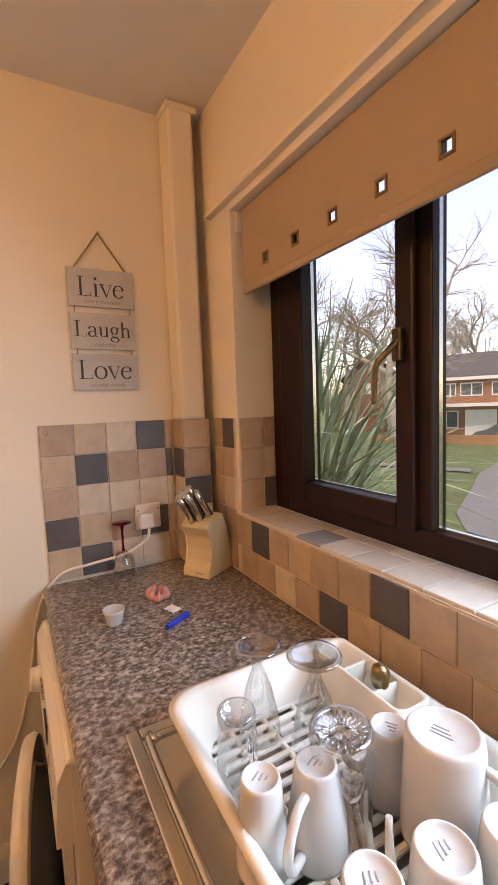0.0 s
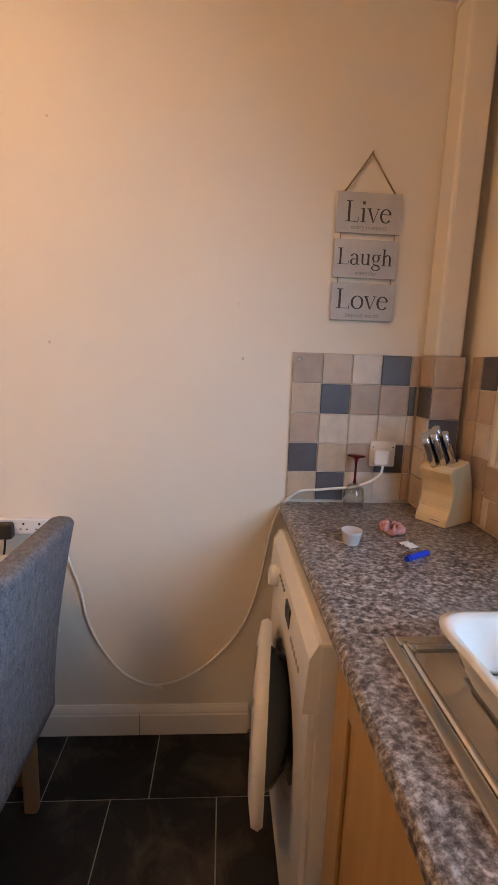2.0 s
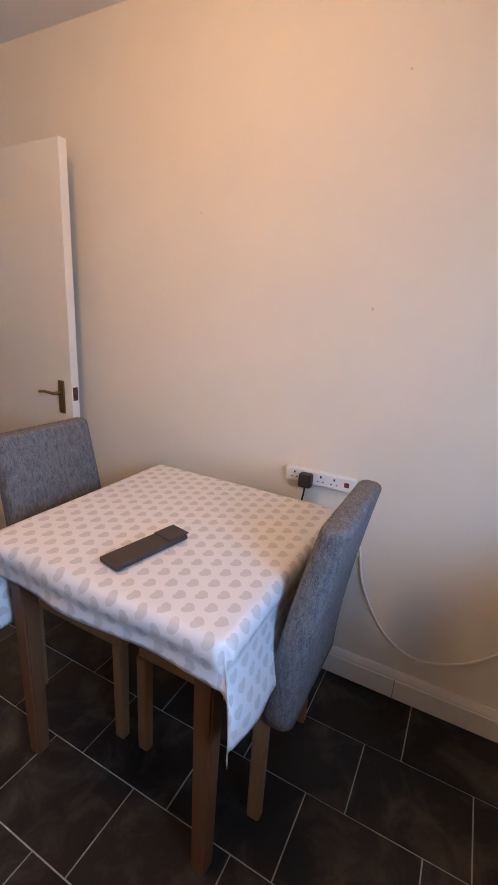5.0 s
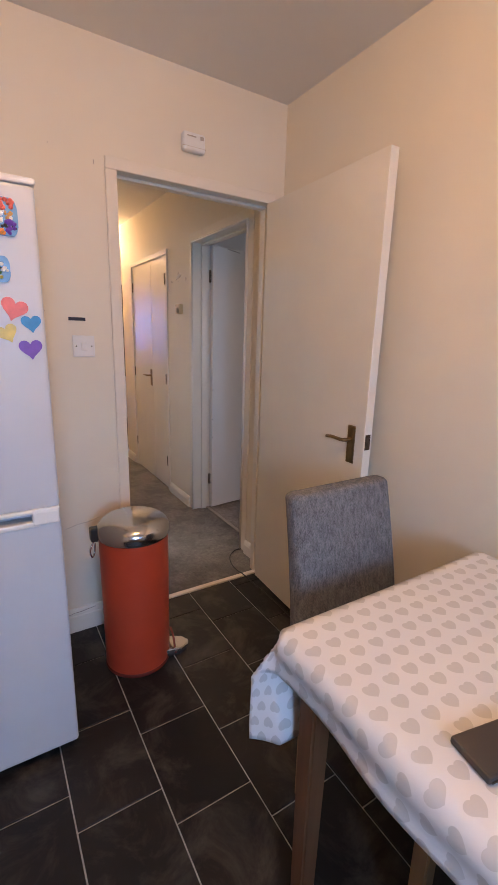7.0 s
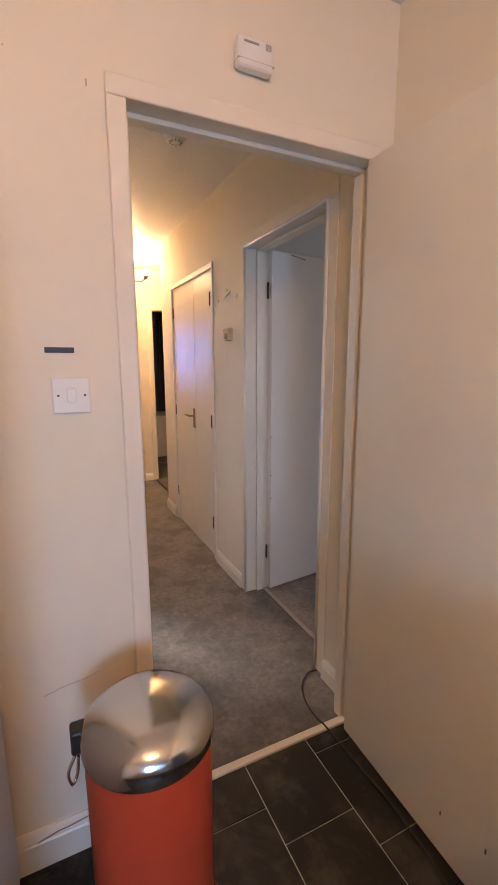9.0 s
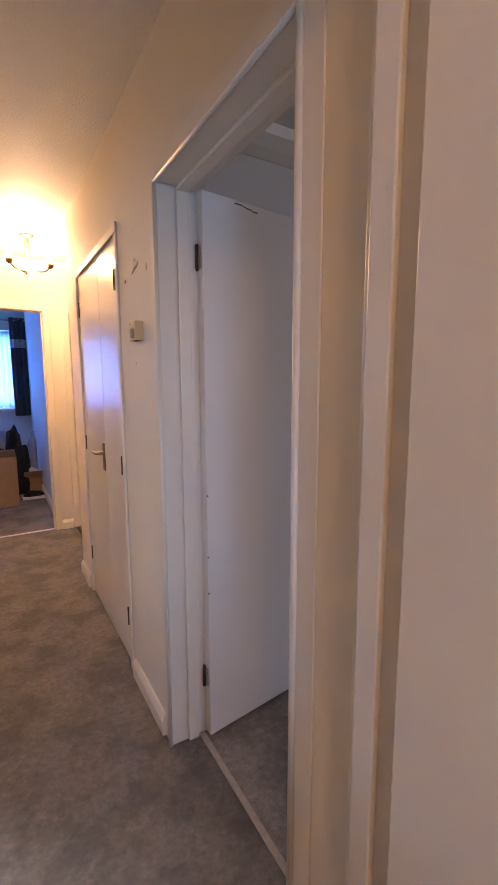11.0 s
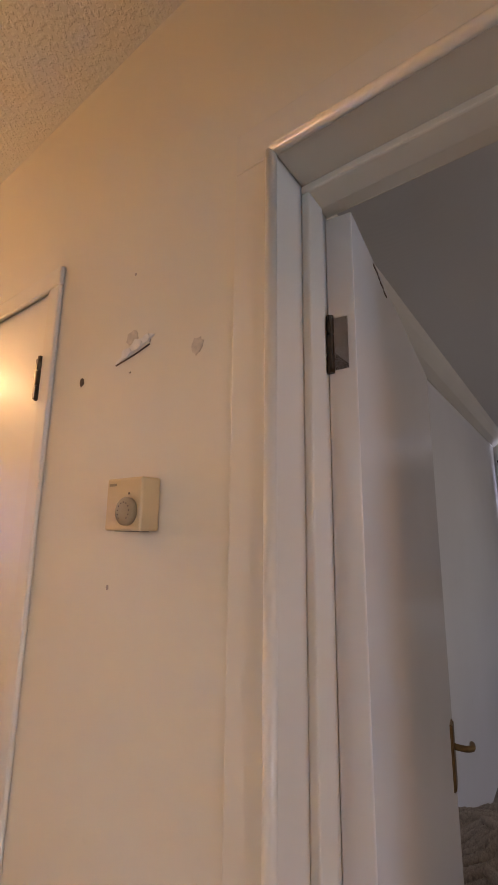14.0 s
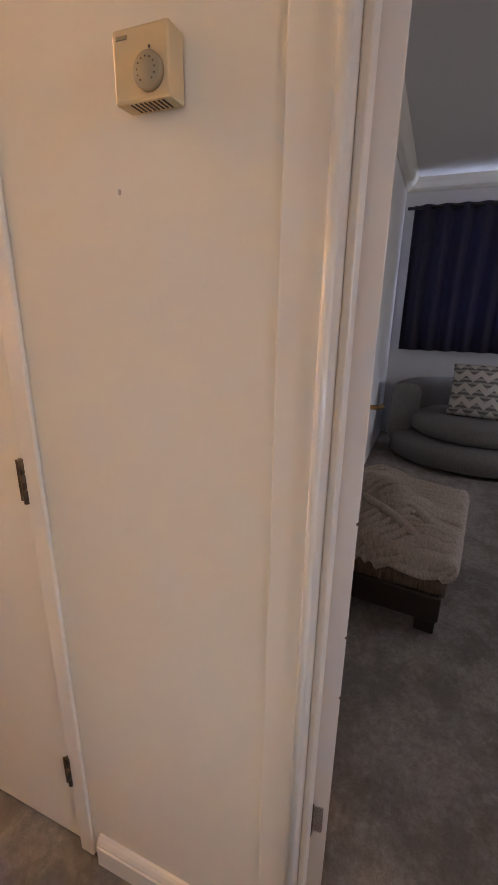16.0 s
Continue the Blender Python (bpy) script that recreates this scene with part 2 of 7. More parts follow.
M["string"] = plain("jute_string", (0.34, 0.24, 0.13), 0.9, 0.2, 60, 300, 0.4)
M["slab"] = plain("charcoal_brown_case", (0.045, 0.038, 0.034), 0.5, 0.12, 12, 200, 0.2)
M["filler"] = plain("white_filler_patch", (0.82, 0.79, 0.74), 0.85, 0.1, 60, 200, 0.4)
M["mark"] = plain("dark_chip_mark", (0.12, 0.08, 0.055), 0.85, 0.3, 80, 200, 0.3)
M["patch"] = plain("pale_grey_filler", (0.60, 0.525, 0.43), 0.8, 0.14, 90, 200, 0.3)
M["smudge"] = plain("grey_smudge", (0.46, 0.40, 0.34), 0.8, 0.12, 80, 200, 0.1)
M["cardboard"] = plain("brown_cardboard", (0.36, 0.23, 0.13), 0.85, 0.07, 10, 150, 0.15)
M["navy"] = plain("dark_navy_cloth", (0.012, 0.014, 0.025), 0.9, 0.2, 20, 200, 0.4)
M["paper"] = plain("white_paper", (0.75, 0.75, 0.74), 0.8, 0.05, 20, 100, 0.1)
M["pink"] = plain("pink_scrunchie_fabric", (0.62, 0.30, 0.27), 0.85, 0.2, 50, 250, 0.4)
M["blue_pen"] = plain("bright_blue_plastic", (0.01, 0.05, 0.50), 0.3, 0.08, 20, 80, 0.0)
M["tape"] = plain("navy_tape", (0.02, 0.02, 0.035), 0.5, 0.1, 20, 80, 0.0)
M["rubber"] = plain("dark_red_rubber", (0.16, 0.02, 0.012), 0.6, 0.1, 20, 80, 0.0)
for key, colour in (("coral", (0.75, 0.16, 0.13)), ("sky", (0.03, 0.25, 0.55)), ("purple", (0.16, 0.06, 0.42)), ("yellow", (0.66, 0.52, 0.12)), ("orange", (0.85, 0.30, 0.06)), ("green", (0.10, 0.45, 0.30)), ("deep_green", (0.04, 0.16, 0.04)), ("tan", (0.55, 0.30, 0.10)), ("sea", (0.15, 0.35, 0.62))):
    M[key] = plain(key + "_magnet_paint", colour, 0.4, 0.15, 40, 200, 0.1)

M["slate"] = by_piece("black_slate_tile", [(0.0, (0.011, 0.010, 0.0095)), (0.35, (0.014, 0.0128, 0.012)), (0.7, (0.018, 0.0165, 0.0155))], 0.5, 0.3, 7.0, 0.25, 2.6)
M["slate"].node_tree.nodes["Principled BSDF"].inputs["Specular IOR Level"].default_value = 0.3
M["stone"] = by_piece("tumbled_stone_tile", [(0.0, (0.56, 0.43, 0.30)), (0.25, (0.44, 0.33, 0.235)), (0.5, (0.66, 0.57, 0.45)), (0.75, (0.50, 0.37, 0.27))], 0.42, 0.18, 22.0, 0.2)
M["stone_dark"] = by_piece("dark_slate_wall_tile", [(0.0, (0.085, 0.085, 0.095)), (0.5, (0.105, 0.10, 0.105))], 0.42, 0.2, 22.0, 0.25)
M["stone_pale"] = by_piece("pale_sill_tile", [(0.0, (0.66, 0.60, 0.52)), (0.35, (0.72, 0.67, 0.60)), (0.8, (0.34, 0.36, 0.40))], 0.25, 0.10, 22.0, 0.12)
M["brick"] = by_piece("red_brick", [(0.0, (0.30, 0.13, 0.08)), (0.5, (0.34, 0.16, 0.10))], 0.85, 0.2, 3.0, 0.3)

# speckled worktop laminate
m = N("granite_laminate")
speck = m.noise(100.0, 8.0, 0.72, (1.0, 0.8, 1.0))
grains = m.ramp(speck, [(0.38, (0.05, 0.038, 0.032)), (0.46, (0.15, 0.118, 0.098)), (0.53, (0.285, 0.24, 0.21)), (0.62, (0.52, 0.485, 0.445))])
blot = m.ramp(m.noise(30.0, 5.0, 0.65), [(0.38, 0.72), (0.6, 1.0)])
m.set(Base_Color=m.mix(1.0, grains, blot, "MULTIPLY"), Roughness=0.28)
M["granite"] = m.bump(speck, 0.03, 0.0006).mat

# white oilcloth printed with grey hearts, laid out on its own flat sheet
m = N("heart_print_cloth")
uv = m.node("ShaderNodeSeparateXYZ", Vector=m.coord.outputs["UV"])
uvn = uv.node
px, py = uvn.outputs[0], uvn.outputs[1]
step_x, step_y = 0.052, 0.042
row = m.math("FLOOR", m.math("DIVIDE", py, step_y))
odd = m.math("MODULO", m.math("ABSOLUTE", row), 2.0)
hx = m.math("SUBTRACT", m.math("FRACT", m.math("ADD", m.math("DIVIDE", px, step_x), m.math("MULTIPLY", odd, 0.5))), 0.5)
hy = m.math("SUBTRACT", m.math("FRACT", m.math("DIVIDE", py, step_y)), 0.52)
sx, sy = m.math("MULTIPLY", hx, 3.5), m.math("MULTIPLY", hy, 3.3)
x2 = m.math("MULTIPLY", sx, sx)
q = m.math("SUBTRACT", m.math("ADD", x2, m.math("MULTIPLY", sy, sy)), 1.0)
heart = m.math("SUBTRACT", m.math("POWER", q, 3.0), m.math("MULTIPLY", x2, m.math("POWER", sy, 3.0)))
heart = m.math("LESS_THAN", heart, 0.0)
col = m.mix(m.math("MULTIPLY", heart, 0.8), (0.74, 0.74, 0.75), (0.52, 0.515, 0.51))
m.set(Base_Color=col, Roughness=0.42)
M["hearts"] = m.bump(m.noise(300.0, 2.0), 0.12, 0.001).mat

# textured plaster ceilings
m = N("stippled_plaster")
st = m.noise(105.0, 2.0, 0.5)
bumps = m.ramp(st, [(0.46, 0.0), (0.64, 1.0)])
m.set(Base_Color=(0.76, 0.72, 0.64), Roughness=0.6)
M["stipple"] = m.bump(bumps, 0.45, 0.0035).mat
m = N("swirled_plaster")
vo = m.t.nodes.new("ShaderNodeTexVoronoi")
vo.inputs["Scale"].default_value = 3.2
m.t.links.new(m.coord.outputs["Object"], vo.inputs["Vector"])
rings = m.math("SINE", m.math("MULTIPLY", vo.outputs["Distance"], 90.0))
m.set(Base_Color=(0.74, 0.73, 0.72), Roughness=0.6)
M["swirl"] = m.bump(m.math("MULTIPLY", rings, m.ramp(m.noise(3.0), [(0.42, 0.0), (0.62, 1.0)])), 0.09, 0.002).mat

# net curtain, the daylight's blue put into its colour, and outdoor surfaces
m = N("net_tinted_daylight_blue")
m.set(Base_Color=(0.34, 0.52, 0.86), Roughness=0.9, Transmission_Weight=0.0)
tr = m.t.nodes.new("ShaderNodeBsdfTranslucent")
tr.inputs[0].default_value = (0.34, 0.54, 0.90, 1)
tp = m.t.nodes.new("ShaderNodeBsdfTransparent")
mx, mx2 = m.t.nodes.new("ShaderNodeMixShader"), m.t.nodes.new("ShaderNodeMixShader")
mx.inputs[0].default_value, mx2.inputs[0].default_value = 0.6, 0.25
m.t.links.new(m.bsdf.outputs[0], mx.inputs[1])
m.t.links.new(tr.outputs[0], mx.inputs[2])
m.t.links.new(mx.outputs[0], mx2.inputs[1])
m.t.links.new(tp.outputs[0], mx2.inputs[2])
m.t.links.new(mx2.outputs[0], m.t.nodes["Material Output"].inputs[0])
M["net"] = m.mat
M["grass"] = plain("lawn_green", (0.095, 0.135, 0.045), 0.95, 0.45, 1.6, 30, 0.6)
M["tarmac"] = plain("grey_tarmac", (0.17, 0.17, 0.175), 0.8, 0.12, 1.5, 40, 0.4)
M["leaf"] = plain("sword_leaf_green", (0.17, 0.25, 0.15), 0.5, 0.35, 5, 60, 0.2)
M["leaf_pale"] = plain("sword_leaf_pale", (0.37, 0.44, 0.32), 0.5, 0.3, 5, 60, 0.2)
M["bark"] = plain("grey_brown_bark", (0.31, 0.275, 0.24), 0.9, 0.25, 6, 50, 0.6)
M["roof"] = plain("grey_roof_tile", (0.085, 0.085, 0.095), 0.85, 0.2, 2, 20, 0.4)
M["upvc"] = plain("white_window_frame", (0.75, 0.76, 0.77), 0.4, 0.04, 4, 40, 0.0)
M["far_glass"] = plain("dim_far_window", (0.08, 0.10, 0.12), 0.1, 0.2, 1, 20, 0.0)
M["car"] = plain("grey_car_paint", (0.16, 0.17, 0.19), 0.25, 0.05, 3, 40, 0.0, 0.4)
M["fence"] = plain("orange_brown_wall", (0.36, 0.18, 0.09), 0.85, 0.15, 3, 40, 0.3)
M["bush"] = plain("grey_green_scrub", (0.19, 0.19, 0.13), 0.95, 0.3, 2, 30, 0.5)
M["flower"] = plain("red_flower", (0.5, 0.04, 0.04), 0.6, 0.2, 8, 60, 0.0)

# a bulb glass that gives off light
m = N("warm_lit_bulb")
m.set(Base_Color=(0.9, 0.8, 0.6), Emission_Color=(1.0, 0.62, 0.28), Emission_Strength=60.0)
M["bulb"] = m.mat

# ---- mesh helpers ----
def box(bm, x0, x1, y0, y1, z0, z1, bevel=0.0, seg=2):
    r = bmesh.ops.create_cube(bm, size=1.0)
    bmesh.ops.scale(bm, verts=r["verts"], vec=(abs(x1 - x0), abs(y1 - y0), abs(z1 - z0)))
    bmesh.ops.translate(bm, verts=r["verts"], vec=((x0 + x1) / 2, (y0 + y1) / 2, (z0 + z1) / 2))
    if bevel:
        edges = {e for v in r["verts"] for e in v.link_edges}
        bmesh.ops.bevel(bm, geom=list(edges), offset=bevel, segments=seg, affect="EDGES", profile=0.5)
    return bm


def B(*a, **k):
    return box(bmesh.new(), *a, **k)


def lathe(bm, rings, seg=24, m=None, close=True):
    """A turned shape: rings of (radius, height) from first to last about z."""
    m = m or Matrix()
    loops = []
    for r, z in rings:
        loops.append([bm.verts.new(m @ Vector((r * math.cos(2 * math.pi * i / seg), r * math.sin(2 * math.pi * i / seg), z))) for i in range(seg)])
    for a, b in zip(loops, loops[1:]):
        for i in range(seg):
            f = bm.faces.new((a[i], a[(i + 1) % seg], b[(i + 1) % seg], b[i]))
            f.smooth = True
    if close:
        bm.faces.new(loops[0][::-1])
        bm.faces.new(loops[-1])
    return bm


def tube(bm, pts, r, seg=8, r1=None, caps=True):
    """A round bar along points, tapering from r to r1."""
    pts = [Vector(p) for p in pts]
    r1 = r if r1 is None else r1
    prev, loops, side = None, [], None
    for i, p in enumerate(pts):
        d = (pts[min(i + 1, len(pts) - 1)] - pts[max(i - 1, 0)]).normalized()
        if side is None:
            side = d.orthogonal().normalized()
        else:
            side = (side - d * side.dot(d)).normalized()
        up = d.cross(side)
        rr = r + (r1 - r) * i / max(1, len(pts) - 1)
        loops.append([bm.verts.new(p + rr * (math.cos(2 * math.pi * k / seg) * side + math.sin(2 * math.pi * k / seg) * up)) for k in range(seg)])
    for a, b in zip(loops, loops[1:]):
        for k in range(seg):
            f = bm.faces.new((a[k], a[(k + 1) % seg], b[(k + 1) % seg], b[k]))
            f.smooth = True
    if caps:
        bm.faces.new(loops[0][::-1])
        bm.faces.new(loops[-1])
    return bm


def smooth_path(pts, steps=8):
    """Points along a rounded line through the given ones."""
    p = [Vector(q) for q in pts]
    p = [2 * p[0] - p[1], *p, 2 * p[-1] - p[-2]]
    out = []
    for i in range(1, len(p) - 2):
        for k in range(steps):
            t = k / steps
            a, b, c, d = p[i - 1 : i + 3]
            out.append(0.5 * (2 * b + (c - a) * t + (2 * a - 5 * b + 4 * c - d) * t * t + (3 * b - a - 3 * c + d) * t**3))
    return out + [p[-2]]


def outline(bm, pts, depth, m, bevel=0.0):
    """A flat shape of points (u, v) in m's x and y, given thickness along m's z."""
    low = [bm.verts.new(m @ Vector((u, v, 0))) for u, v in pts]
    top = [bm.verts.new(m @ Vector((u, v, depth))) for u, v in pts]
    f1 = bm.faces.new(low[::-1])
    f2 = bm.faces.new(top)
    n = len(pts)
    for i in range(n):
        bm.faces.new((low[i], low[(i + 1) % n], top[(i + 1) % n], top[i]))
    if bevel:
        bmesh.ops.bevel(bm, geom=list(f2.edges), offset=bevel, segments=2, affect="EDGES")
    return bm


def mesh_ob(name, bm, material, smooth=None):
    bmesh.ops.recalc_face_normals(bm, faces=bm.faces)
    me = bpy.data.meshes.new(name)
    bm.to_mesh(me)
    bm.free()
    me.materials.append(material)
    return new(name, me)


def thing(name, label, category, at=(0, 0, 0), group="", rz=0.0):
    ob = new(name)
    ob.empty_display_size = 0.1
    ob.matrix_basis = pose(*at, 0, 0, rz)
    return tagged(ob, label, category, group)


def part(name, bm, material, parent, label=""):
    """One mesh of a thing or of a part, in the thing's own frame."""
    ob = mesh_ob(name, bm, material)
    ob.parent = parent
    return tagged(ob, label)


def local(name, bm, material, parent, label=""):
    """A part whose mesh is given in the room's frame, under a thing that stands unturned."""
    root = parent
    while root.parent:
        root = root.parent
    bm.transform(root.matrix_basis.inverted())
    return part(name, bm, material, parent, label)


def solid(name, bm, material, label, category):
    return tagged(mesh_ob(name, bm, material), label, category)


def setting(name, bm, material, label, category):
    return tagged(mesh_ob(name, bm, material), label, category, kind="structure")


def slab_with_holes(axis, lo, hi, u0, u1, z0, z1, holes=()):
    """A wall from lo to hi along axis, u0 to u1 along the other, with openings (ua, ub, za, zb)."""
    us = sorted({u0, u1, *(h[0] for h in holes), *(h[1] for h in holes)})
    zs = sorted({z0, z1, *(h[2] for h in holes), *(h[3] for h in holes)})
    us, zs = [u for u in us if u0 <= u <= u1], [z for z in zs if z0 <= z <= z1]
    filled = {}
    for i, (a, b) in enumerate(zip(us, us[1:])):
        for j, (c, d) in enumerate(zip(zs, zs[1:])):
            mu, mz = (a + b) / 2, (c + d) / 2
            filled[i, j] = not any(h[0] < mu < h[1] and h[2] < mz < h[3] for h in holes)
    bm = bmesh.new()
    put = {}

    def vert(w, i, j):
        if (w, i, j) not in put:
            p = (w, us[i], zs[j]) if axis == "x" else (us[i], w, zs[j])
            put[w, i, j] = bm.verts.new(p)
        return put[w, i, j]

    for (i, j), yes in filled.items():
        if not yes:
            continue
        for w in (lo, hi):
            bm.faces.new([vert(w, *q) for q in ((i, j), (i + 1, j), (i + 1, j + 1), (i, j + 1))])
        for di, dj, e in ((-1, 0, ((i, j), (i, j + 1))), (1, 0, ((i + 1, j), (i + 1, j + 1))), (0, -1, ((i, j), (i + 1, j))), (0, 1, ((i, j + 1), (i + 1, j + 1)))):
            if not filled.get((i + di, j + dj)):
                bm.faces.new([vert(lo, *e[0]), vert(lo, *e[1]), vert(hi, *e[1]), vert(hi, *e[0])])
    return bm

# ---- the large structure ----
CEIL, TH = 2.42, 0.13
WIN_Y = -3.36
KX = -2.55  # far wall of the kitchen
KD0, KD1, KHEAD, HEAD = -0.835, -0.055, 1.998, 2.0  # kitchen doorway, and the head of the others
LO0, LO1 = 0.315, 1.087  # lounge doorway along the hall
CU0, CU1 = 1.594, 2.525  # hall cupboard opening
END_Y = 3.945  # end wall of the hall

setting("wall_long", slab_with_holes("x", 0.0, 0.15, WIN_Y - 0.3, 0.0, 0.0, CEIL), M["wall"], "cream painted long kitchen wall with scuffs", "wall")
setting("wall_window", slab_with_holes("y", WIN_Y - 0.30, WIN_Y, KX - 0.15, 0.0, 0.0, CEIL, [(-1.95, -0.255, 1.09, 2.04)]), M["wall"], "cream painted wall around the kitchen window", "wall")
setting("wall_door", slab_with_holes("y", 0.0, 0.10, KX - 0.15, 0.0, 0.0, CEIL, [(KD0, KD1, 0.0, KHEAD)]), M["wall"], "cream painted wall around the kitchen doorway", "wall")
setting("wall_far", slab_with_holes("x", KX - 0.15, KX, WIN_Y, 0.0, 0.0, CEIL), M["wall"], "plain cream kitchen side wall", "wall")
setting("ceiling_kitchen", B(KX - 0.15, 0.15, WIN_Y - 0.3, 0.10, CEIL, CEIL + 0.12), M["ceiling"], "flat white painted kitchen ceiling", "ceiling")

setting("wall_hall_right", slab_with_holes("x", 0.0, 0.15, 0.0, 2.87, 0.0, CEIL, [(LO0, LO1, 0.0, HEAD), (CU0, CU1, 0.0, HEAD)]), M["wall"], "cream hall wall with patched marks and two doorways", "wall")
setting("wall_hall_left", slab_with_holes("x", -1.05, -0.90, 0.10, END_Y, 0.0, CEIL, [(0.98, 1.52, 0.4, 2.0)]), M["wall"], "plain cream hall wall", "wall")
setting("wall_hall_end", slab_with_holes("y", END_Y, END_Y + 0.10, -1.05, 2.2, 0.0, CEIL, [(-0.805, -0.045, 0.0, 2.0), (0.15, 0.89, 0.0, 2.0)]), M["wall"], "cream end wall of the hall with two doorways", "wall")
setting("wall_lobby", slab_with_holes("y", 2.74, 2.87, 0.15, 1.6, 0.0, CEIL), M["wall"], "cream return wall of the lobby", "wall")
setting("wall_lobby_side", slab_with_holes("x", 1.6, 1.7, 2.74, END_Y, 0.0, CEIL), M["wall"], "cream lobby side wall", "wall")
setting("wall_cupboard_back", slab_with_holes("x", 0.75, 0.85, 1.9, 2.74, 0.0, CEIL), M["wall"], "plain back of the hall cupboard", "wall")
setting("ceiling_hall", box(B(-1.05, 0.15, 0.10, END_Y + 0.10, CEIL, CEIL + 0.12), 0.151, 1.7, 1.92, END_Y + 0.10, CEIL, CEIL + 0.12), M["stipple"], "white stippled plaster hall ceiling", "ceiling")
setting("carpet_hall", box(B(-1.05, 0.118, 0.045, END_Y + 0.02, -0.12, 0.0), 0.151, 1.7, 1.92, END_Y + 0.02, -0.12, 0.0), M["carpet"], "worn grey-beige carpet in the hall", "carpet")

# unseen window, added to give the hall's fill lamp an opening
fg = thing("added_hall_window", "added unseen glazing around the hall's fill light", "window", (-0.975, 1.25, 1.2))
fg["kind"] = "structure"
for a in ((0.98, 1.02, 0.4, 2.0), (1.48, 1.52, 0.4, 2.0), (1.02, 1.48, 0.4, 0.44), (1.02, 1.48, 1.96, 2.0)):
    local("window_frame", B(-1.02, -0.975, *a, bevel=0.004), M["trim"], fg)
local("pane", B(-1.0, -0.996, 1.02, 1.48, 0.44, 1.96), M["window_glass"], fg).visible_shadow = False

# lounge shell
LX, LY0, LY1 = 4.25, -2.6, 1.375
setting("wall_lounge_far", slab_with_holes("x", LX, LX + 0.25, LY0, LY1, 0.0, CEIL, [(-1.1, 1.2, 1.0, 2.15)]), M["wall_grey"], "pale grey lounge wall around a window", "wall")
setting("wall_lounge_side", slab_with_holes("y", LY1, LY1 + 0.12, 0.15, LX + 0.25, 0.0, CEIL), M["wall_grey"], "pale grey lounge side wall", "wall")
setting("wall_lounge_back", slab_with_holes("y", LY0 - 0.12, LY0, 0.15, LX + 0.25, 0.0, CEIL, [(1.4, 3.2, 0.85, 2.05)]), M["wall_grey"], "pale grey lounge back wall", "wall")
setting("ceiling_lounge", B(0.15, LX + 0.25, LY0 - 0.12, LY1 + 0.12, CEIL, CEIL + 0.12), M["swirl"], "white swirled plaster lounge ceiling", "ceiling")
setting("carpet_lounge", B(0.119, LX + 0.25, LY0 - 0.12, LY1 + 0.12, -0.13, -0.001), M["carpet_dark"], "brown-grey lounge carpet", "carpet")
bm = bmesh.new()
for m4, ln in ((Matrix(((0, 0, 1, 0.15), (1, 0, 0, LY1), (0, 1, 0, CEIL), (0, 0, 0, 1))), LX - 0.15), (Matrix(((1, 0, 0, LX), (0, 0, 1, LY0), (0, 1, 0, CEIL), (0, 0, 0, 1))), LY1 - LY0)):
    prof = [(0, 0), (-0.10, 0), (-0.085, -0.035), (-0.05, -0.075), (-0.012, -0.10), (0, -0.10)]
    outline(bm, prof, ln, m4)
setting("coving_lounge", bm, M["trim"], "white plaster coving along the lounge ceiling", "coving")

# bedroom at the end of the hall, and the room beside it
BY = 6.75
setting("wall_bedroom_far", slab_with_holes("y", BY, BY + 0.25, -2.4, 0.2, 0.0, CEIL, [(-1.5, -0.13, 1.0, 2.1)]), M["wall_grey"], "pale bedroom wall around a window", "wall")
setting("wall_bedroom_right", slab_with_holes("x", 0.0, 0.10, END_Y + 0.10, BY, 0.0, CEIL), M["wall_grey"], "pale painted bedroom side wall", "wall")
setting("wall_bedroom_left", slab_with_holes("x", -2.5, -2.4, END_Y + 0.10, BY, 0.0, CEIL), M["wall_grey"], "plain bedroom wall", "wall")
setting("wall_bedroom_near", slab_with_holes("y", END_Y, END_Y + 0.10, -2.5, -1.05, 0.0, CEIL), M["wall_grey"], "plain bedroom near wall", "wall")
setting("ceiling_bedroom", B(-2.5, 2.2, END_Y + 0.10, BY + 0.25, CEIL, CEIL + 0.12), M["ceiling"], "white bedroom ceiling", "ceiling")
setting("carpet_bedroom", B(-2.5, 2.2, END_Y + 0.03, BY + 0.25, -0.12, 0.0), M["carpet"], "grey bedroom carpet", "carpet")
setting("wall_side_room_far", slab_with_holes("y", 6.0, 6.1, 0.10, 2.2, 0.0, CEIL), M["wall_grey"], "pale grey far wall of the next room", "wall")
setting("wall_side_room_right", slab_with_holes("x", 2.2, 2.3, END_Y, 6.1, 0.0, CEIL), M["wall_grey"], "pale grey side wall of the next room", "wall")

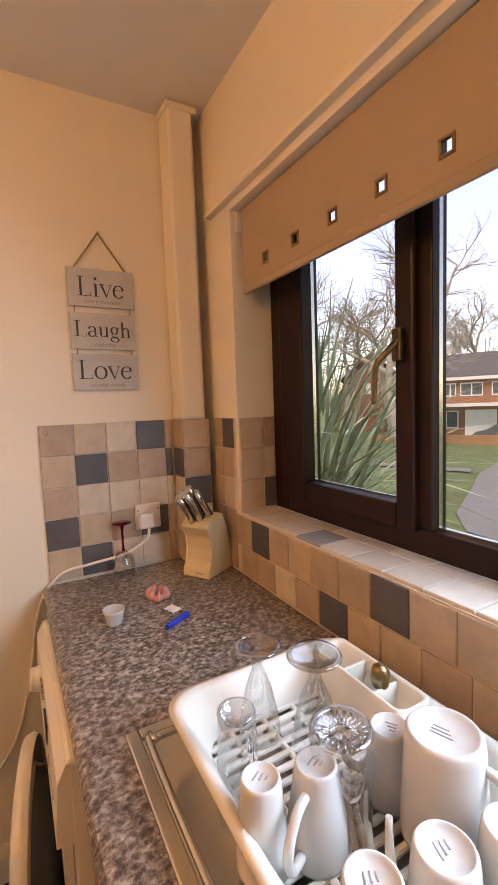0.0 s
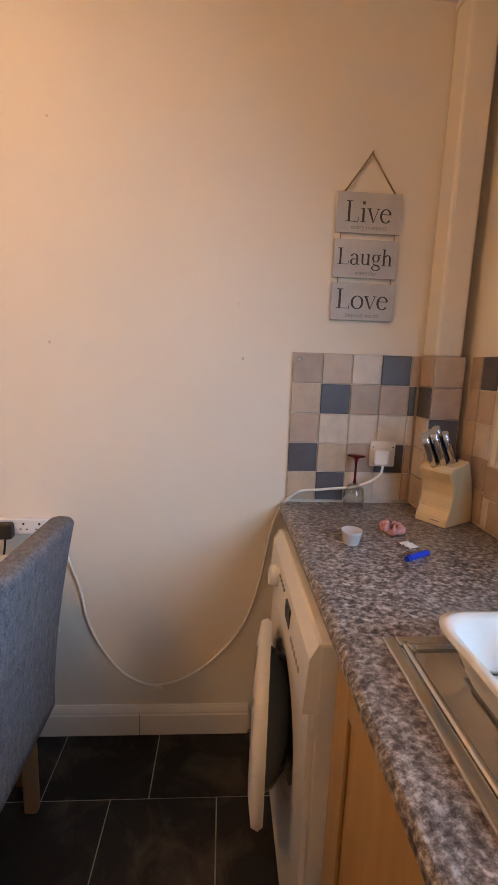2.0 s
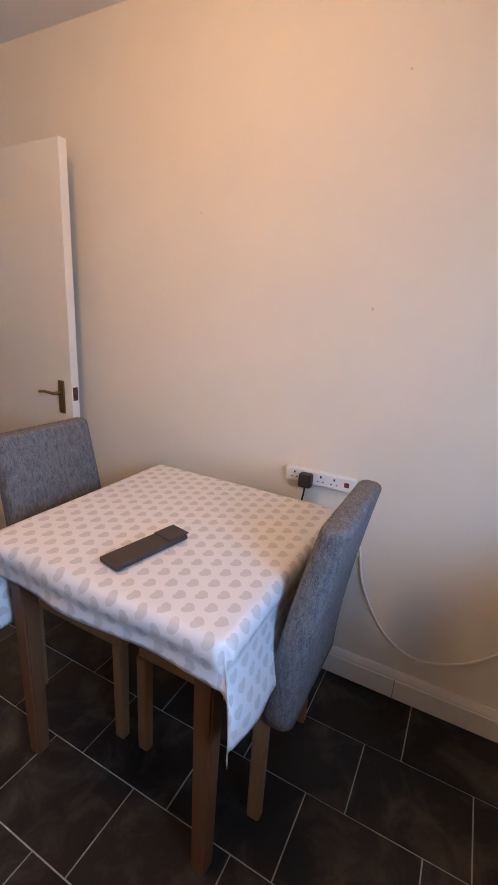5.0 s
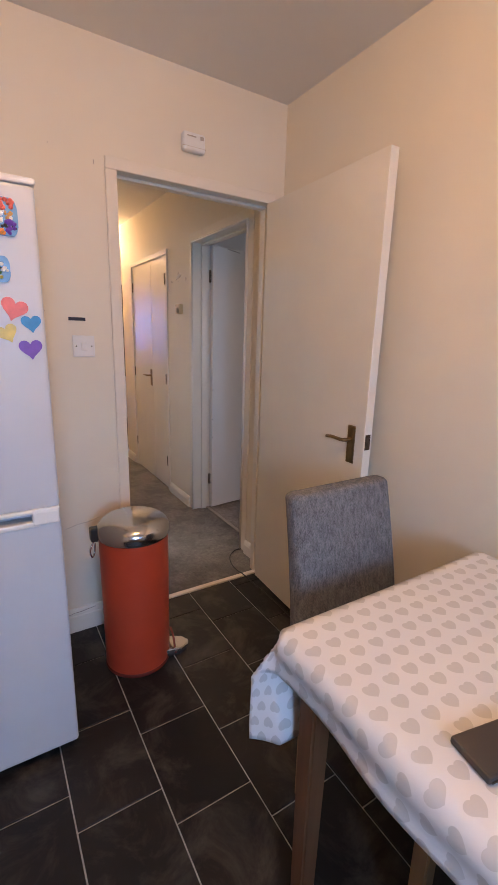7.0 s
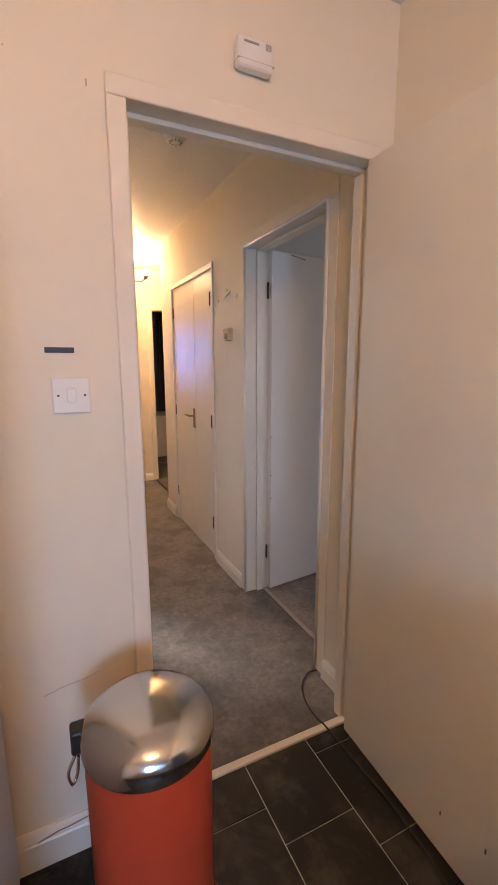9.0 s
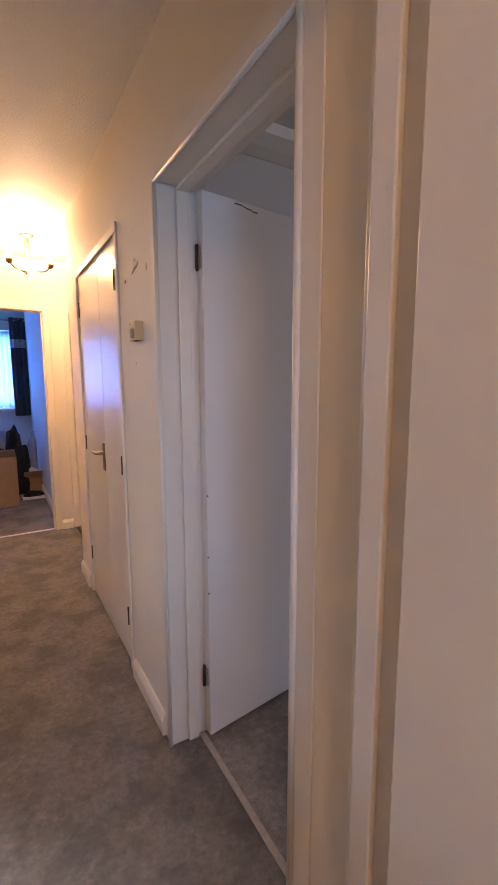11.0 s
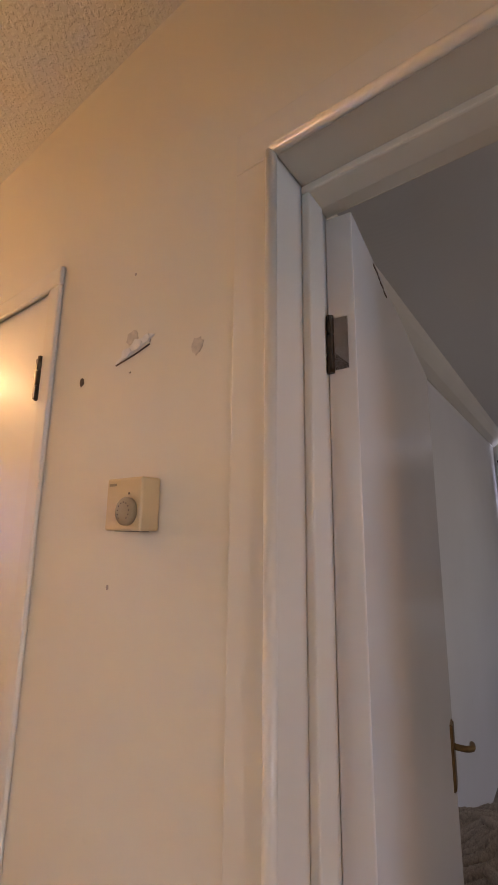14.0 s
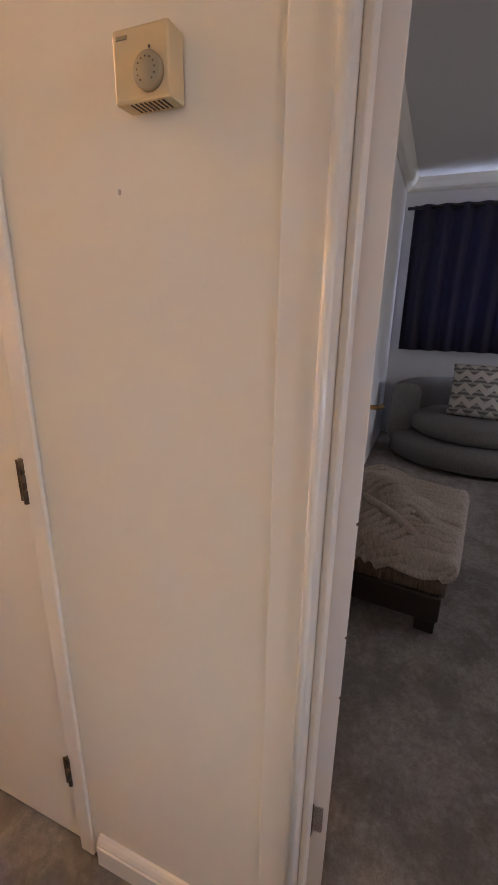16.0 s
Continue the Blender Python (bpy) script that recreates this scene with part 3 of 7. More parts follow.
# door linings, stops and architraves
def lining(name, axis, w0, w1, a, b, head, stop_w, label, mat="trim", t=0.028):
    """Jambs and head inside an opening, w0 to w1 through the wall, a to b across it."""
    ob = thing(name, label, "door frame")
    ob["kind"] = "structure"

    def cut(u0, u1, v0, v1, z0, z1, bev=0.003):
        return B(u0, u1, v0, v1, z0, z1, bevel=bev) if axis == "y" else B(v0, v1, u0, u1, z0, z1, bevel=bev)

    part("jamb", cut(a - t, a, w0, w1, 0.0, head + t), M[mat], ob)
    part("jamb", cut(b, b + t, w0, w1, 0.0, head + t), M[mat], ob)
    part("head", cut(a, b, w0, w1, head, head + t), M[mat], ob)
    s0, s1 = stop_w
    part("stop", cut(a, a + 0.013, s0, s1, 0.0, head - 0.013), M[mat], ob)
    part("stop", cut(b - 0.013, b, s0, s1, 0.0, head - 0.013), M[mat], ob)
    part("stop", cut(a, b, s0, s1, head - 0.013, head), M[mat], ob)
    return ob


def architrave(name, axis, face, out, a, b, head, w, label, mat="trim", sides="ab", t=0.014, cap=0.0):
    ob = thing(name, label, "architrave")
    ob["kind"] = "structure"
    lo, hi = sorted((face, face + out * t))

    def cut(u0, u1, z0, z1):
        bev = min(0.004, t * 0.4)
        return B(u0, u1, lo, hi, z0, z1, bevel=bev) if axis == "y" else B(lo, hi, u0, u1, z0, z1, bevel=bev)

    if "a" in sides:
        part("upright", cut(a - w, a + 0.004, 0.0, head - 0.004), M[mat], ob)
    if "b" in sides:
        part("upright", cut(b - 0.004, b + w, 0.0, head - 0.004), M[mat], ob)
    part("head", cut(a - (w if "a" in sides else 0), b + (w if "b" in sides else 0), head - 0.004, head + w), M[mat], ob)
    return ob


lining("door_frame_kitchen", "y", -0.002, 0.102, KD0 + 0.02, KD1 - 0.012, KHEAD - 0.012, (0.044, 0.084), "cream gloss lining of the kitchen doorway")
architrave("architrave_kitchen", "y", 0.0, -1, KD0 + 0.016, KD1 - 0.005, KHEAD - 0.01, 0.042, "cream painted architrave of the kitchen doorway", "trim_cream", "a")
lining("door_frame_lounge", "x", -0.002, 0.142, LO0 + 0.012, LO1 - 0.012, HEAD - 0.008, (0.062, 0.104), "white gloss lining of the lounge doorway")
ar = architrave("architrave_lounge", "x", 0.0, -1, LO0 + 0.008, LO1 - 0.008, HEAD - 0.004, 0.058, "cream and white architrave of the lounge doorway", "architrave_cream", "ab", 0.005)
for y in (LO0 + 0.010, LO1 - 0.010):
    part("bead", tube(bmesh.new(), [(-0.008, y, 0.0), (-0.008, y, HEAD - 0.006)], 0.0075, 10), M["trim"], ar, "white gloss bead")
part("bead", tube(bmesh.new(), [(-0.008, LO0 + 0.010, HEAD - 0.006), (-0.008, LO1 - 0.010, HEAD - 0.006)], 0.0075, 10), M["trim"], ar, "white gloss bead")
lining("door_frame_cupboard", "x", -0.002, 0.10, CU0 + 0.01, CU1 - 0.01, HEAD - 0.005, (0.045, 0.085), "white gloss lining of the hall cupboard", "trim")
architrave("architrave_cupboard", "x", 0.0, -1, CU0 + 0.008, CU1 - 0.008, HEAD - 0.012, 0.036, "cream architrave of the hall cupboard", "architrave_cream", "ab", 0.010)
lining("door_frame_bedroom", "y", END_Y - 0.002, END_Y + 0.102, -0.795, -0.055, 1.99, (END_Y + 0.03, END_Y + 0.06), "cream lining of the bedroom doorway", "trim_cream")
architrave("architrave_bedroom", "y", END_Y, -1, -0.80, -0.05, 1.99, 0.05, "cream architrave of the bedroom doorway", "trim_cream")
lining("door_frame_side_room", "y", END_Y - 0.002, END_Y + 0.102, 0.16, 0.88, 1.99, (END_Y + 0.03, END_Y + 0.06), "cream lining of the next doorway", "trim_cream")
architrave("architrave_side_room", "y", END_Y, -1, 0.155, 0.885, 1.99, 0.05, "cream architrave of the next doorway", "trim_cream")

# skirting boards
def skirting(name, axis, face, out, a, b, label, h=0.115, mat="trim"):
    """A board with a rounded and grooved top edge along a wall."""
    prof = [(0, 0), (0.018, 0), (0.018, h * 0.70), (0.015, h * 0.74), (0.015, h * 0.80), (0.010, h * 0.93), (0.006, h), (0, h)]
    bm = bmesh.new()
    if axis == "x":
        m4 = Matrix(((out, 0, 0, face), (0, 0, 1, a), (0, 1, 0, 0), (0, 0, 0, 1)))
    else:
        m4 = Matrix(((0, 0, 1, a), (out, 0, 0, face), (0, 1, 0, 0), (0, 0, 0, 1)))
    outline(bm, prof, b - a, m4)
    return setting(name, bm, M[mat], label, "skirting board")


skirting("skirting_long", "x", 0.0, -1, -2.70, -0.02, "cream moulded skirting board, cracked at a joint")
skirting("skirting_door_wall", "y", 0.0, -1, KX, KD0 - 0.05, "cream painted skirting board beside the doorway")
skirting("skirting_hall_nib", "x", 0.0, -1, 0.104, LO0 - 0.05, "short white skirting board in the hall", 0.09)
skirting("skirting_hall_mid", "x", 0.0, -1, LO1 + 0.05, CU0 - 0.05, "white skirting board under the thermostat", 0.085)
skirting("skirting_hall_end", "x", 0.0, -1, CU1 + 0.05, 2.87, "white skirting board past the cupboard", 0.085)
skirting("skirting_hall_far", "y", END_Y, -1, 0.004, 0.10, "short cream skirting board between doorways", 0.085)
skirting("skirting_bedroom", "x", 0.0, -1, END_Y + 0.1, BY, "white bedroom skirting board", 0.09)
setting("threshold_strip", B(KD0 + 0.02, KD1 - 0.012, 0.022, 0.050, -0.01, 0.007, bevel=0.003), M["trim_cream"], "pale worn threshold strip at the kitchen doorway", "threshold")
setting("carpet_bar_lounge", B(0.108, 0.130, LO0 + 0.012, LO1 - 0.012, -0.01, 0.006, bevel=0.003), M["smudge"], "thin carpet bar in the lounge doorway", "threshold")
setting("carpet_bar_bedroom", B(-0.795, -0.055, END_Y + 0.02, END_Y + 0.045, -0.01, 0.006, bevel=0.003), M["paper"], "pale carpet bar in the bedroom doorway", "threshold")

# boxed-in pipe in the kitchen corner
pb = thing("pipe_boxing", "cream painted corner pipe boxing from counter to ceiling", "pipe boxing", (-0.05, -3.28, 0.9))
pb["kind"] = "structure"
local("casing", B(-0.098, -0.002, -3.318, -3.232, 1.405, CEIL - 0.002, bevel=0.012, seg=3), M["wall"], pb)
local("backing", B(-0.090, -0.002, -3.334, -3.236, 0.905, 1.402), M["wall_grout"], pb)
part("cap", B(-0.052, 0.046, -0.05, 0.052, 1.492, 1.512), M["wall"], pb)
bm = bmesh.new()
outline(bm, [(0, 0), (0.022, 0), (0.022, 0.012), (0.012, 0.03), (0, 0.03)], 1.75, Matrix(((0, 0, -1, -0.115), (1, 0, 0, WIN_Y), (0, 1, 0, 2.062), (0, 0, 0, 1))))
setting("window_bead", bm, M["wall"], "painted bead along the wall above the window", "moulding")

# ---- kitchen window ----
win = thing("window_1", "dark brown stained timber casement window", "window", (-1.1, -3.5, 1.11))
win["kind"] = "structure"
FY0, FY1 = -3.545, -3.495
for nm, a in (("frame_side", (-0.33, -0.255, FY0, FY1, 1.105, 2.04)), ("frame_side", (-1.95, -1.875, FY0, FY1, 1.105, 2.04)), ("frame_rail", (-1.875, -0.33, FY0, FY1, 1.105, 1.165)), ("frame_rail", (-1.875, -0.33, FY0, FY1, 2.01, 2.04)), ("mullion", (-0.868, -0.815, FY0, FY1, 1.165, 2.01))):
    local(nm, B(*a, bevel=0.004), M["window_wood"], win)
cs = local("casement", B(-0.44, -0.325, -3.545, -3.478, 1.155, 2.025, bevel=0.006), M["window_wood"], win, "opening casement with rounded stiles")
local("stile", B(-0.835, -0.785, -3.545, -3.478, 1.155, 2.025, bevel=0.006), M["window_wood"], cs)
local("rail", B(-0.785, -0.44, -3.545, -3.478, 1.155, 1.215, bevel=0.006), M["window_wood"], cs)
local("rail", B(-0.785, -0.44, -3.545, -3.478, 1.975, 2.025, bevel=0.006), M["window_wood"], cs)
for a in ((-0.442, -0.434, 1.213, 1.977), (-0.791, -0.783, 1.213, 1.977), (-0.869, -0.861, 1.163, 2.012)):
    local("spacer_bar", B(a[0], a[1], -3.530, -3.517, a[2], a[3]), M["steel"], win)
local("spacer_bar", B(-0.785, -0.44, -3.530, -3.517, 1.211, 1.219), M["steel"], win)
local("spacer_bar", B(-1.875, -0.869, -3.530, -3.517, 1.163, 1.171), M["steel"], win)
for a in ((-0.785, -0.44, 1.213, 1.978), (-1.877, -0.867, 1.163, 2.012)):
    g = local("pane", B(a[0], a[1], -3.525, -3.521, a[2], a[3]), M["window_glass"], win)
    g.visible_shadow = False
hd = local("handle", tube(bmesh.new(), smooth_path([(-0.803, -3.47, 1.578), (-0.80, -3.44, 1.55), (-0.782, -3.428, 1.525), (-0.772, -3.43, 1.49), (-0.768, -3.432, 1.44)], 6), 0.0075, 8, 0.006), M["brass"], win, "worn brass lever handle")
local("backplate", B(-0.815, -0.79, -3.478, -3.462, 1.53, 1.60, bevel=0.004), M["dark_metal"], hd)

# window sill tiles sit on this bed
setting("window_sill", B(-1.95, -0.255, -3.497, WIN_Y - 0.002, 1.088, 1.098), M["wall_grout"], "tiled window sill bed", "window sill")

# roller blind
bl = thing("roller_blind", "taupe fabric roller blind with square metal eyelets", "blind", (-1.1, -3.39, 2.0))
BX0, BX1, BZ = -1.92, -0.275, 1.785
eye_x = [-0.263 - 0.1435 * i for i in range(1, 12)]
holes = [(x - 0.013, x + 0.013, 1.846, 1.872) for x in eye_x if x > BX0 + 0.05] + [(-0.29, -0.276, 1.846, 1.872)]
holes = [(a + 0.003, b - 0.003, c + 0.002, d - 0.002) for a, b, c, d in holes[:-1]]
local("cloth", slab_with_holes("y", -3.3915, -3.3885, BX0, BX1, BZ + 0.022, 2.036, holes), M["blind"], bl)
local("hem_bar", B(BX0, BX1, -3.396, -3.384, BZ, BZ + 0.024, bevel=0.005), M["blind"], bl)
local("roller", tube(bmesh.new(), [(BX0, -3.415, 2.005), (BX1 + 0.01, -3.415, 2.005)], 0.021, 14), M["blind"], bl)
local("end_bracket", B(BX1 + 0.011, BX1 + 0.017, -3.43, -3.375, 1.975, 2.038, bevel=0.003), M["white_plastic"], bl)
for a in holes:
    x0, x1, z0, z1 = a
    e = bmesh.new()
    for q in ((x0 - 0.006, x1 + 0.006, z0 - 0.006, z0), (x0 - 0.006, x1 + 0.006, z1, z1 + 0.006), (x0 - 0.006, x0, z0, z1), (x1, x1 + 0.006, z0, z1)):
        box(e, q[0], q[1], -3.394, -3.3855, q[2], q[3], bevel=0.001, seg=1)
    local("eyelet", e, M["brass"], bl, "square metal eyelet")

# ---- doors ----
def lever_handle(parent, p, along, out, reach=1.0, label="aged brass lever door handle"):
    """A plate and lever on a door: p on the door's face, along it the lever's way, out of it the face's way."""
    p, along, out = Vector(p), Vector(along), Vector(out)
    m4 = Matrix((( along.x, 0, out.x, p.x), (along.y, 0, out.y, p.y), (0, 1, 0, p.z), (0, 0, 0, 1)))
    bm = bmesh.new()
    outline(bm, [(-0.02, -0.075), (0.02, -0.075), (0.02, 0.075), (-0.02, 0.075)], 0.006, m4, 0.003)
    h = part("door_handle", bm, M["brass"], parent, label)
    pts = [m4 @ Vector(q) for q in ((0, 0.02, 0.004), (0, 0.02, 0.03), (0.008, 0.02, 0.042), (0.03 * reach, 0.021, 0.046), (0.065 * reach, 0.022, 0.045), (0.10 * reach, 0.017, 0.043))]
    part("lever", tube(bmesh.new(), smooth_path(pts, 5), 0.008, 8, 0.0065), M["brass"], h)
    return h


def hinge(parent, x, y, z, axis="y"):
    bm = bmesh.new()
    if axis == "y":
        box(bm, x - 0.011, x - 0.004, y - 0.009, y - 0.0065, z - 0.040, z + 0.040, bevel=0.0008, seg=1)
        box(bm, x + 0.0015, x + 0.004, y - 0.030, y - 0.006, z - 0.040, z + 0.040, bevel=0.0008, seg=1)
    else:
        box(bm, x - 0.003, x + 0.001, y - 0.008, y + 0.008, z - 0.040, z + 0.040, bevel=0.0008, seg=1)
    h = part("hinge", bm, M["dark_metal"], parent, "dark tarnished butt hinge")
    for k in range(3):
        part("knuckle", tube(bmesh.new(), [(x, y - 0.004, z - 0.044 + 0.03 * k), (x, y - 0.004, z - 0.017 + 0.03 * k)], 0.0055, 8), M["dark_metal"], h)
    return h


# kitchen door, swung back against the long wall; in its own frame it runs along -y from the hinge
kd = thing("door_1", "open cream gloss flush kitchen door against the wall", "door", (-0.062, -0.006, 0.008), rz=-2.6)
kd["kind"] = "structure"
part("leaf", B(-0.040, -0.002, -0.784, -0.004, 0.0, 1.975, bevel=0.002), M["door"], kd)
lever_handle(kd, (-0.040, -0.715, 0.955), (0, 1, 0), (-1, 0, 0))
part("latch_plate", B(-0.034, -0.010, -0.7855, -0.7835, 0.945, 1.005), M["dark_metal"], kd, "dark latch plate on the door edge")
part("chip", B(-0.0412, -0.0398, -0.60, -0.596, 0.16, 0.175), M["mark"], kd, "small dark chip")
part("chip", B(-0.0412, -0.0398, -0.46, -0.457, 0.12, 0.132), M["mark"], kd, "small dark chip")

# lounge door, open at right angles into the lounge
ld = thing("door_2", "open white gloss flush lounge door, brushed and chipped", "door", (0.134, 1.077, 0.010), rz=7.2)
ld["kind"] = "structure"
part("leaf", B(0.0, 0.80, -0.043, -0.003, 0.0, 1.975, bevel=0.002), M["door_white"], ld)
lever_handle(ld, (0.755, -0.043, 0.965), (1, 0, 0), (0, -1, 0), 0.45)
lever_handle(ld, (0.755, -0.003, 0.975), (-1, 0, 0), (0, 1, 0))
for z in (0.235, 1.772):
    hinge(ld, -0.0015, -0.003, z)
bm = bmesh.new()
for a, b, z in ((0.13, 0.165, 1.962), (0.168, 0.178, 1.959), (0.18, 0.205, 1.956), (0.208, 0.232, 1.952)):
    box(bm, a, b, -0.0442, -0.0425, z, z + 0.004)
part("chipped_paint", bm, M["mark"], ld, "row of dark chips near the top")
for a, b, z in ((0.006, 0.009, 0.72), (0.006, 0.010, 0.58), (0.006, 0.009, 0.95)):
    part("chip", B(a - 0.0065, b - 0.004, -0.0434, -0.040, z, z + 0.005), M["mark"], ld)

# double doors of the hall cupboard
cd = thing("door_3", "closed cream double doors of the hall cupboard", "door", (0.0, 1.985, 0.01))
cd["kind"] = "structure"
for a, b in ((-0.378, -0.002), (0.002, 0.527)):
    part("leaf", B(0.004, 0.042, a, b, 0.0, 1.98, bevel=0.002), M["door"], cd)
lever_handle(cd, (0.004, 0.036, 0.962), (0, 1, 0), (-1, 0, 0))
for y in (-0.381, 0.5285):
    for z in (0.26, 0.985, 1.79):
        hinge(cd, -0.010 if y < 0 else 0.003, y + (0.006 if y < 0 else 0.0), z, "x")

# dark door of the next room stands partly open
sd = thing("door_4", "dim grey door standing open in the next room", "door", (0.93, END_Y + 0.11, 0.01), rz=78)
sd["kind"] = "structure"
part("leaf", B(0.0, 0.70, 0.0, 0.04, 0.0, 1.97, bevel=0.002), M["door_white"], sd)

# ---- fittings on the kitchen walls ----
sw = thing("light_switch", "white plastic single light switch on the door wall", "light switch", (-0.978, 0.0, 1.307))
part("plate", B(-0.043, 0.043, -0.009, -0.0005, -0.043, 0.043, bevel=0.003), M["white_plastic"], sw)
part("rocker", B(-0.011, 0.011, -0.013, -0.0085, -0.017, 0.017, bevel=0.002), M["white_plastic"], sw)
for x in (-0.03, 0.03):
    part("screw", tube(bmesh.new(), [(x, -0.0085, 0), (x, -0.010, 0)], 0.003, 10), M["dark_metal"], sw)
solid("tape_strip", B(-1.03, -0.965, -0.002, -0.0004, 1.408, 1.421), M["tape"], "short strip of navy tape above the switch", "tape")

al = thing("smoke_alarm", "white plastic alarm box on the wall above the doorway", "alarm", (-0.49, 0.0, 2.15))
part("case", B(-0.051, 0.051, -0.034, -0.0005, -0.038, 0.034, bevel=0.011, seg=3), M["white_plastic"], al)
part("seam", B(-0.0515, 0.0515, -0.0345, -0.006, -0.022, -0.0208, bevel=0.0), M["patch"], al)
part("badge", B(-0.035, 0.005, -0.0375, -0.0355, 0.014, 0.018), M["smudge"], al)
part("vent", B(0.024, 0.040, -0.0375, -0.0355, 0.008, 0.022, bevel=0.001, seg=1), M["smudge"], al)

solid("skirting_joint", B(-0.0186, -0.0178, -2.3015, -2.2995, 0.002, 0.088), M["mark"], "dark open joint in the skirting board", "wall mark")
# marks on the door wall
for x, z, w, h in ((-0.90, 2.0, 0.004, 0.014), (-1.06, 2.03, 0.003, 0.003)):
    solid("wall_chip", B(x - w / 2, x + w / 2, -0.0022, -0.0003, z - h / 2, z + h / 2, bevel=0.0004, seg=1), M["smudge"], "small grey chip in the cream wall", "wall mark")
bm = tube(bmesh.new(), smooth_path([(-1.10, -0.0006, 0.515), (-1.05, -0.0006, 0.528), (-1.0, -0.0006, 0.533), (-0.96, -0.0006, 0.545)], 5), 0.0016, 5)
solid("wall_scratch", bm, M["patch"], "long grey scratch low on the cream wall", "wall mark")
bm = tube(bmesh.new(), smooth_path([(-1.15, -0.0178, 0.088), (-1.10, -0.0165, 0.098), (-1.06, -0.016, 0.10), (-1.0, -0.0128, 0.106)], 5), 0.0009, 5)
solid("skirting_crack", bm, M["mark"], "dark crack along the skirting top", "wall mark")
for y, z, r in ((-2.03, 1.41, 0.004), (-2.64, 1.38, 0.0045), (-2.05, 2.05, 0.003), (-2.62, 1.55, 0.002), (-1.36, 1.72, 0.003)):
    bm = bmesh.new()
    lathe(bm, [(r, 0), (r * 0.8, 0.0012)], 9, Matrix(((0, 0, -1, -0.0002), (1, 0, 0, y), (0, 1.3, 0, z), (0, 0, 0, 1))))
    solid("wall_chip", bm, M["patch"], "small brown spot on the cream wall", "wall mark")

# socket strip with a plug and its cable
ss = thing("extension_socket", "white four-gang socket strip on the wall", "extension lead", (-0.0005, -1.925, 0.808))
part("case", B(-0.026, 0.0, -0.132, 0.132, -0.026, 0.026, bevel=0.004), M["white_plastic"], ss)
for k, y in enumerate((0.096, 0.045, -0.006, -0.057)):
    bm = bmesh.new()
    box(bm, -0.0268, -0.0255, y - 0.003, y + 0.003, 0.006, 0.014)
    box(bm, -0.0268, -0.0255, y - 0.013, y - 0.007, -0.010, -0.006)
    box(bm, -0.0268, -0.0255, y + 0.007, y + 0.013, -0.010, -0.006)
    part("socket_holes", bm, M["black"], ss)
part("fuse", B(-0.0275, -0.0255, -0.112, -0.094, -0.008, 0.010, bevel=0.001), M["rubber"], ss, "small red fuse switch")
pl = thing("plug", "black mains plug in the socket strip", "plug", (-0.027, -1.88, 0.802))
part("body", B(-0.034, 0.0, -0.025, 0.025, -0.028, 0.026, bevel=0.009, seg=3), M["black"], pl)
part("cable", tube(bmesh.new(), smooth_path([(-0.02, 0, -0.025), (-0.022, 0.004, -0.07), (-0.018, 0.025, -0.16), (-0.01, 0.06, -0.30), (-0.008, 0.10, -0.55), (-0.022, 0.16, -0.78)], 6), 0.0035, 6), M["cable_black"], pl)

sk = thing("wall_socket", "white single wall socket with a white plug", "socket", (-0.0085, -3.122, 1.079))
part("plate", B(-0.011, 0.0, -0.043, 0.043, -0.043, 0.043, bevel=0.003), M["white_plastic"], sk)
part("plug", B(-0.045, -0.0115, -0.012, 0.038, -0.035, 0.018, bevel=0.008, seg=3), M["white_plastic"], sk, "white mains plug")
part("switch", B(-0.0145, -0.0105, -0.035, -0.024, 0.0, 0.018, bevel=0.002), M["white_plastic"], sk)
for y in (-0.034, 0.034):
    part("screw", tube(bmesh.new(), [(-0.0105, y, 0.024), (-0.012, y, 0.024)], 0.0025, 8), M["dark_metal"], sk)
cable = smooth_path([(-0.05, -3.115, 1.045), (-0.055, -3.10, 1.01), (-0.045, -3.03, 0.972), (-0.03, -2.92, 0.955), (-0.018, -2.83, 0.935), (-0.014, -2.765, 0.84), (-0.008, -2.72, 0.60), (-0.007, -2.66, 0.42), (-0.007, -2.52, 0.262), (-0.006, -2.37, 0.198), (-0.006, -2.26, 0.235), (-0.006, -2.18, 0.33), (-0.007, -2.125, 0.45), (-0.009, -2.10, 0.58), (-0.018, -2.06, 0.72), (-0.022, -2.055, 0.79)], 7)
wc = thing("white_cable", "white mains cable looping along the wall", "cable", (-0.006, -2.37, 0.198))
local("lead", tube(bmesh.new(), cable, 0.0046, 8), M["cable_white"], wc)
local("clip", B(-0.013, -0.0005, -2.382, -2.358, 0.183, 0.197, bevel=0.002), M["white_plastic"], wc)

# hanging sign of three boards
sg = thing("hanging_sign", "grey wooden hanging sign in three boards with lettering", "sign", (0.0, -3.015, 1.51))
texts = (("Live", 1.775, 1.893), ("Laugh", 1.642, 1.757), ("Love", 1.513, 1.628))


def lettering(text, size, m4, material, parent, serif=False):
    cu = bpy.data.curves.new("lettering", "FONT")
    cu.body, cu.size, cu.align_x, cu.align_y, cu.extrude = text, size, "CENTER", "CENTER", 0.0006
    tmp = bpy.data.objects.new("lettering", cu)
    scene.collection.objects.link(tmp)
    me = bpy.data.meshes.new_from_object(tmp.evaluated_get(bpy.context.evaluated_depsgraph_get()))
    bpy.data.objects.remove(tmp)
    me.transform(m4)
    me.materials.clear()
    me.materials.append(material)
    ob = new("lettering", me)
    ob.parent = parent
    return ob


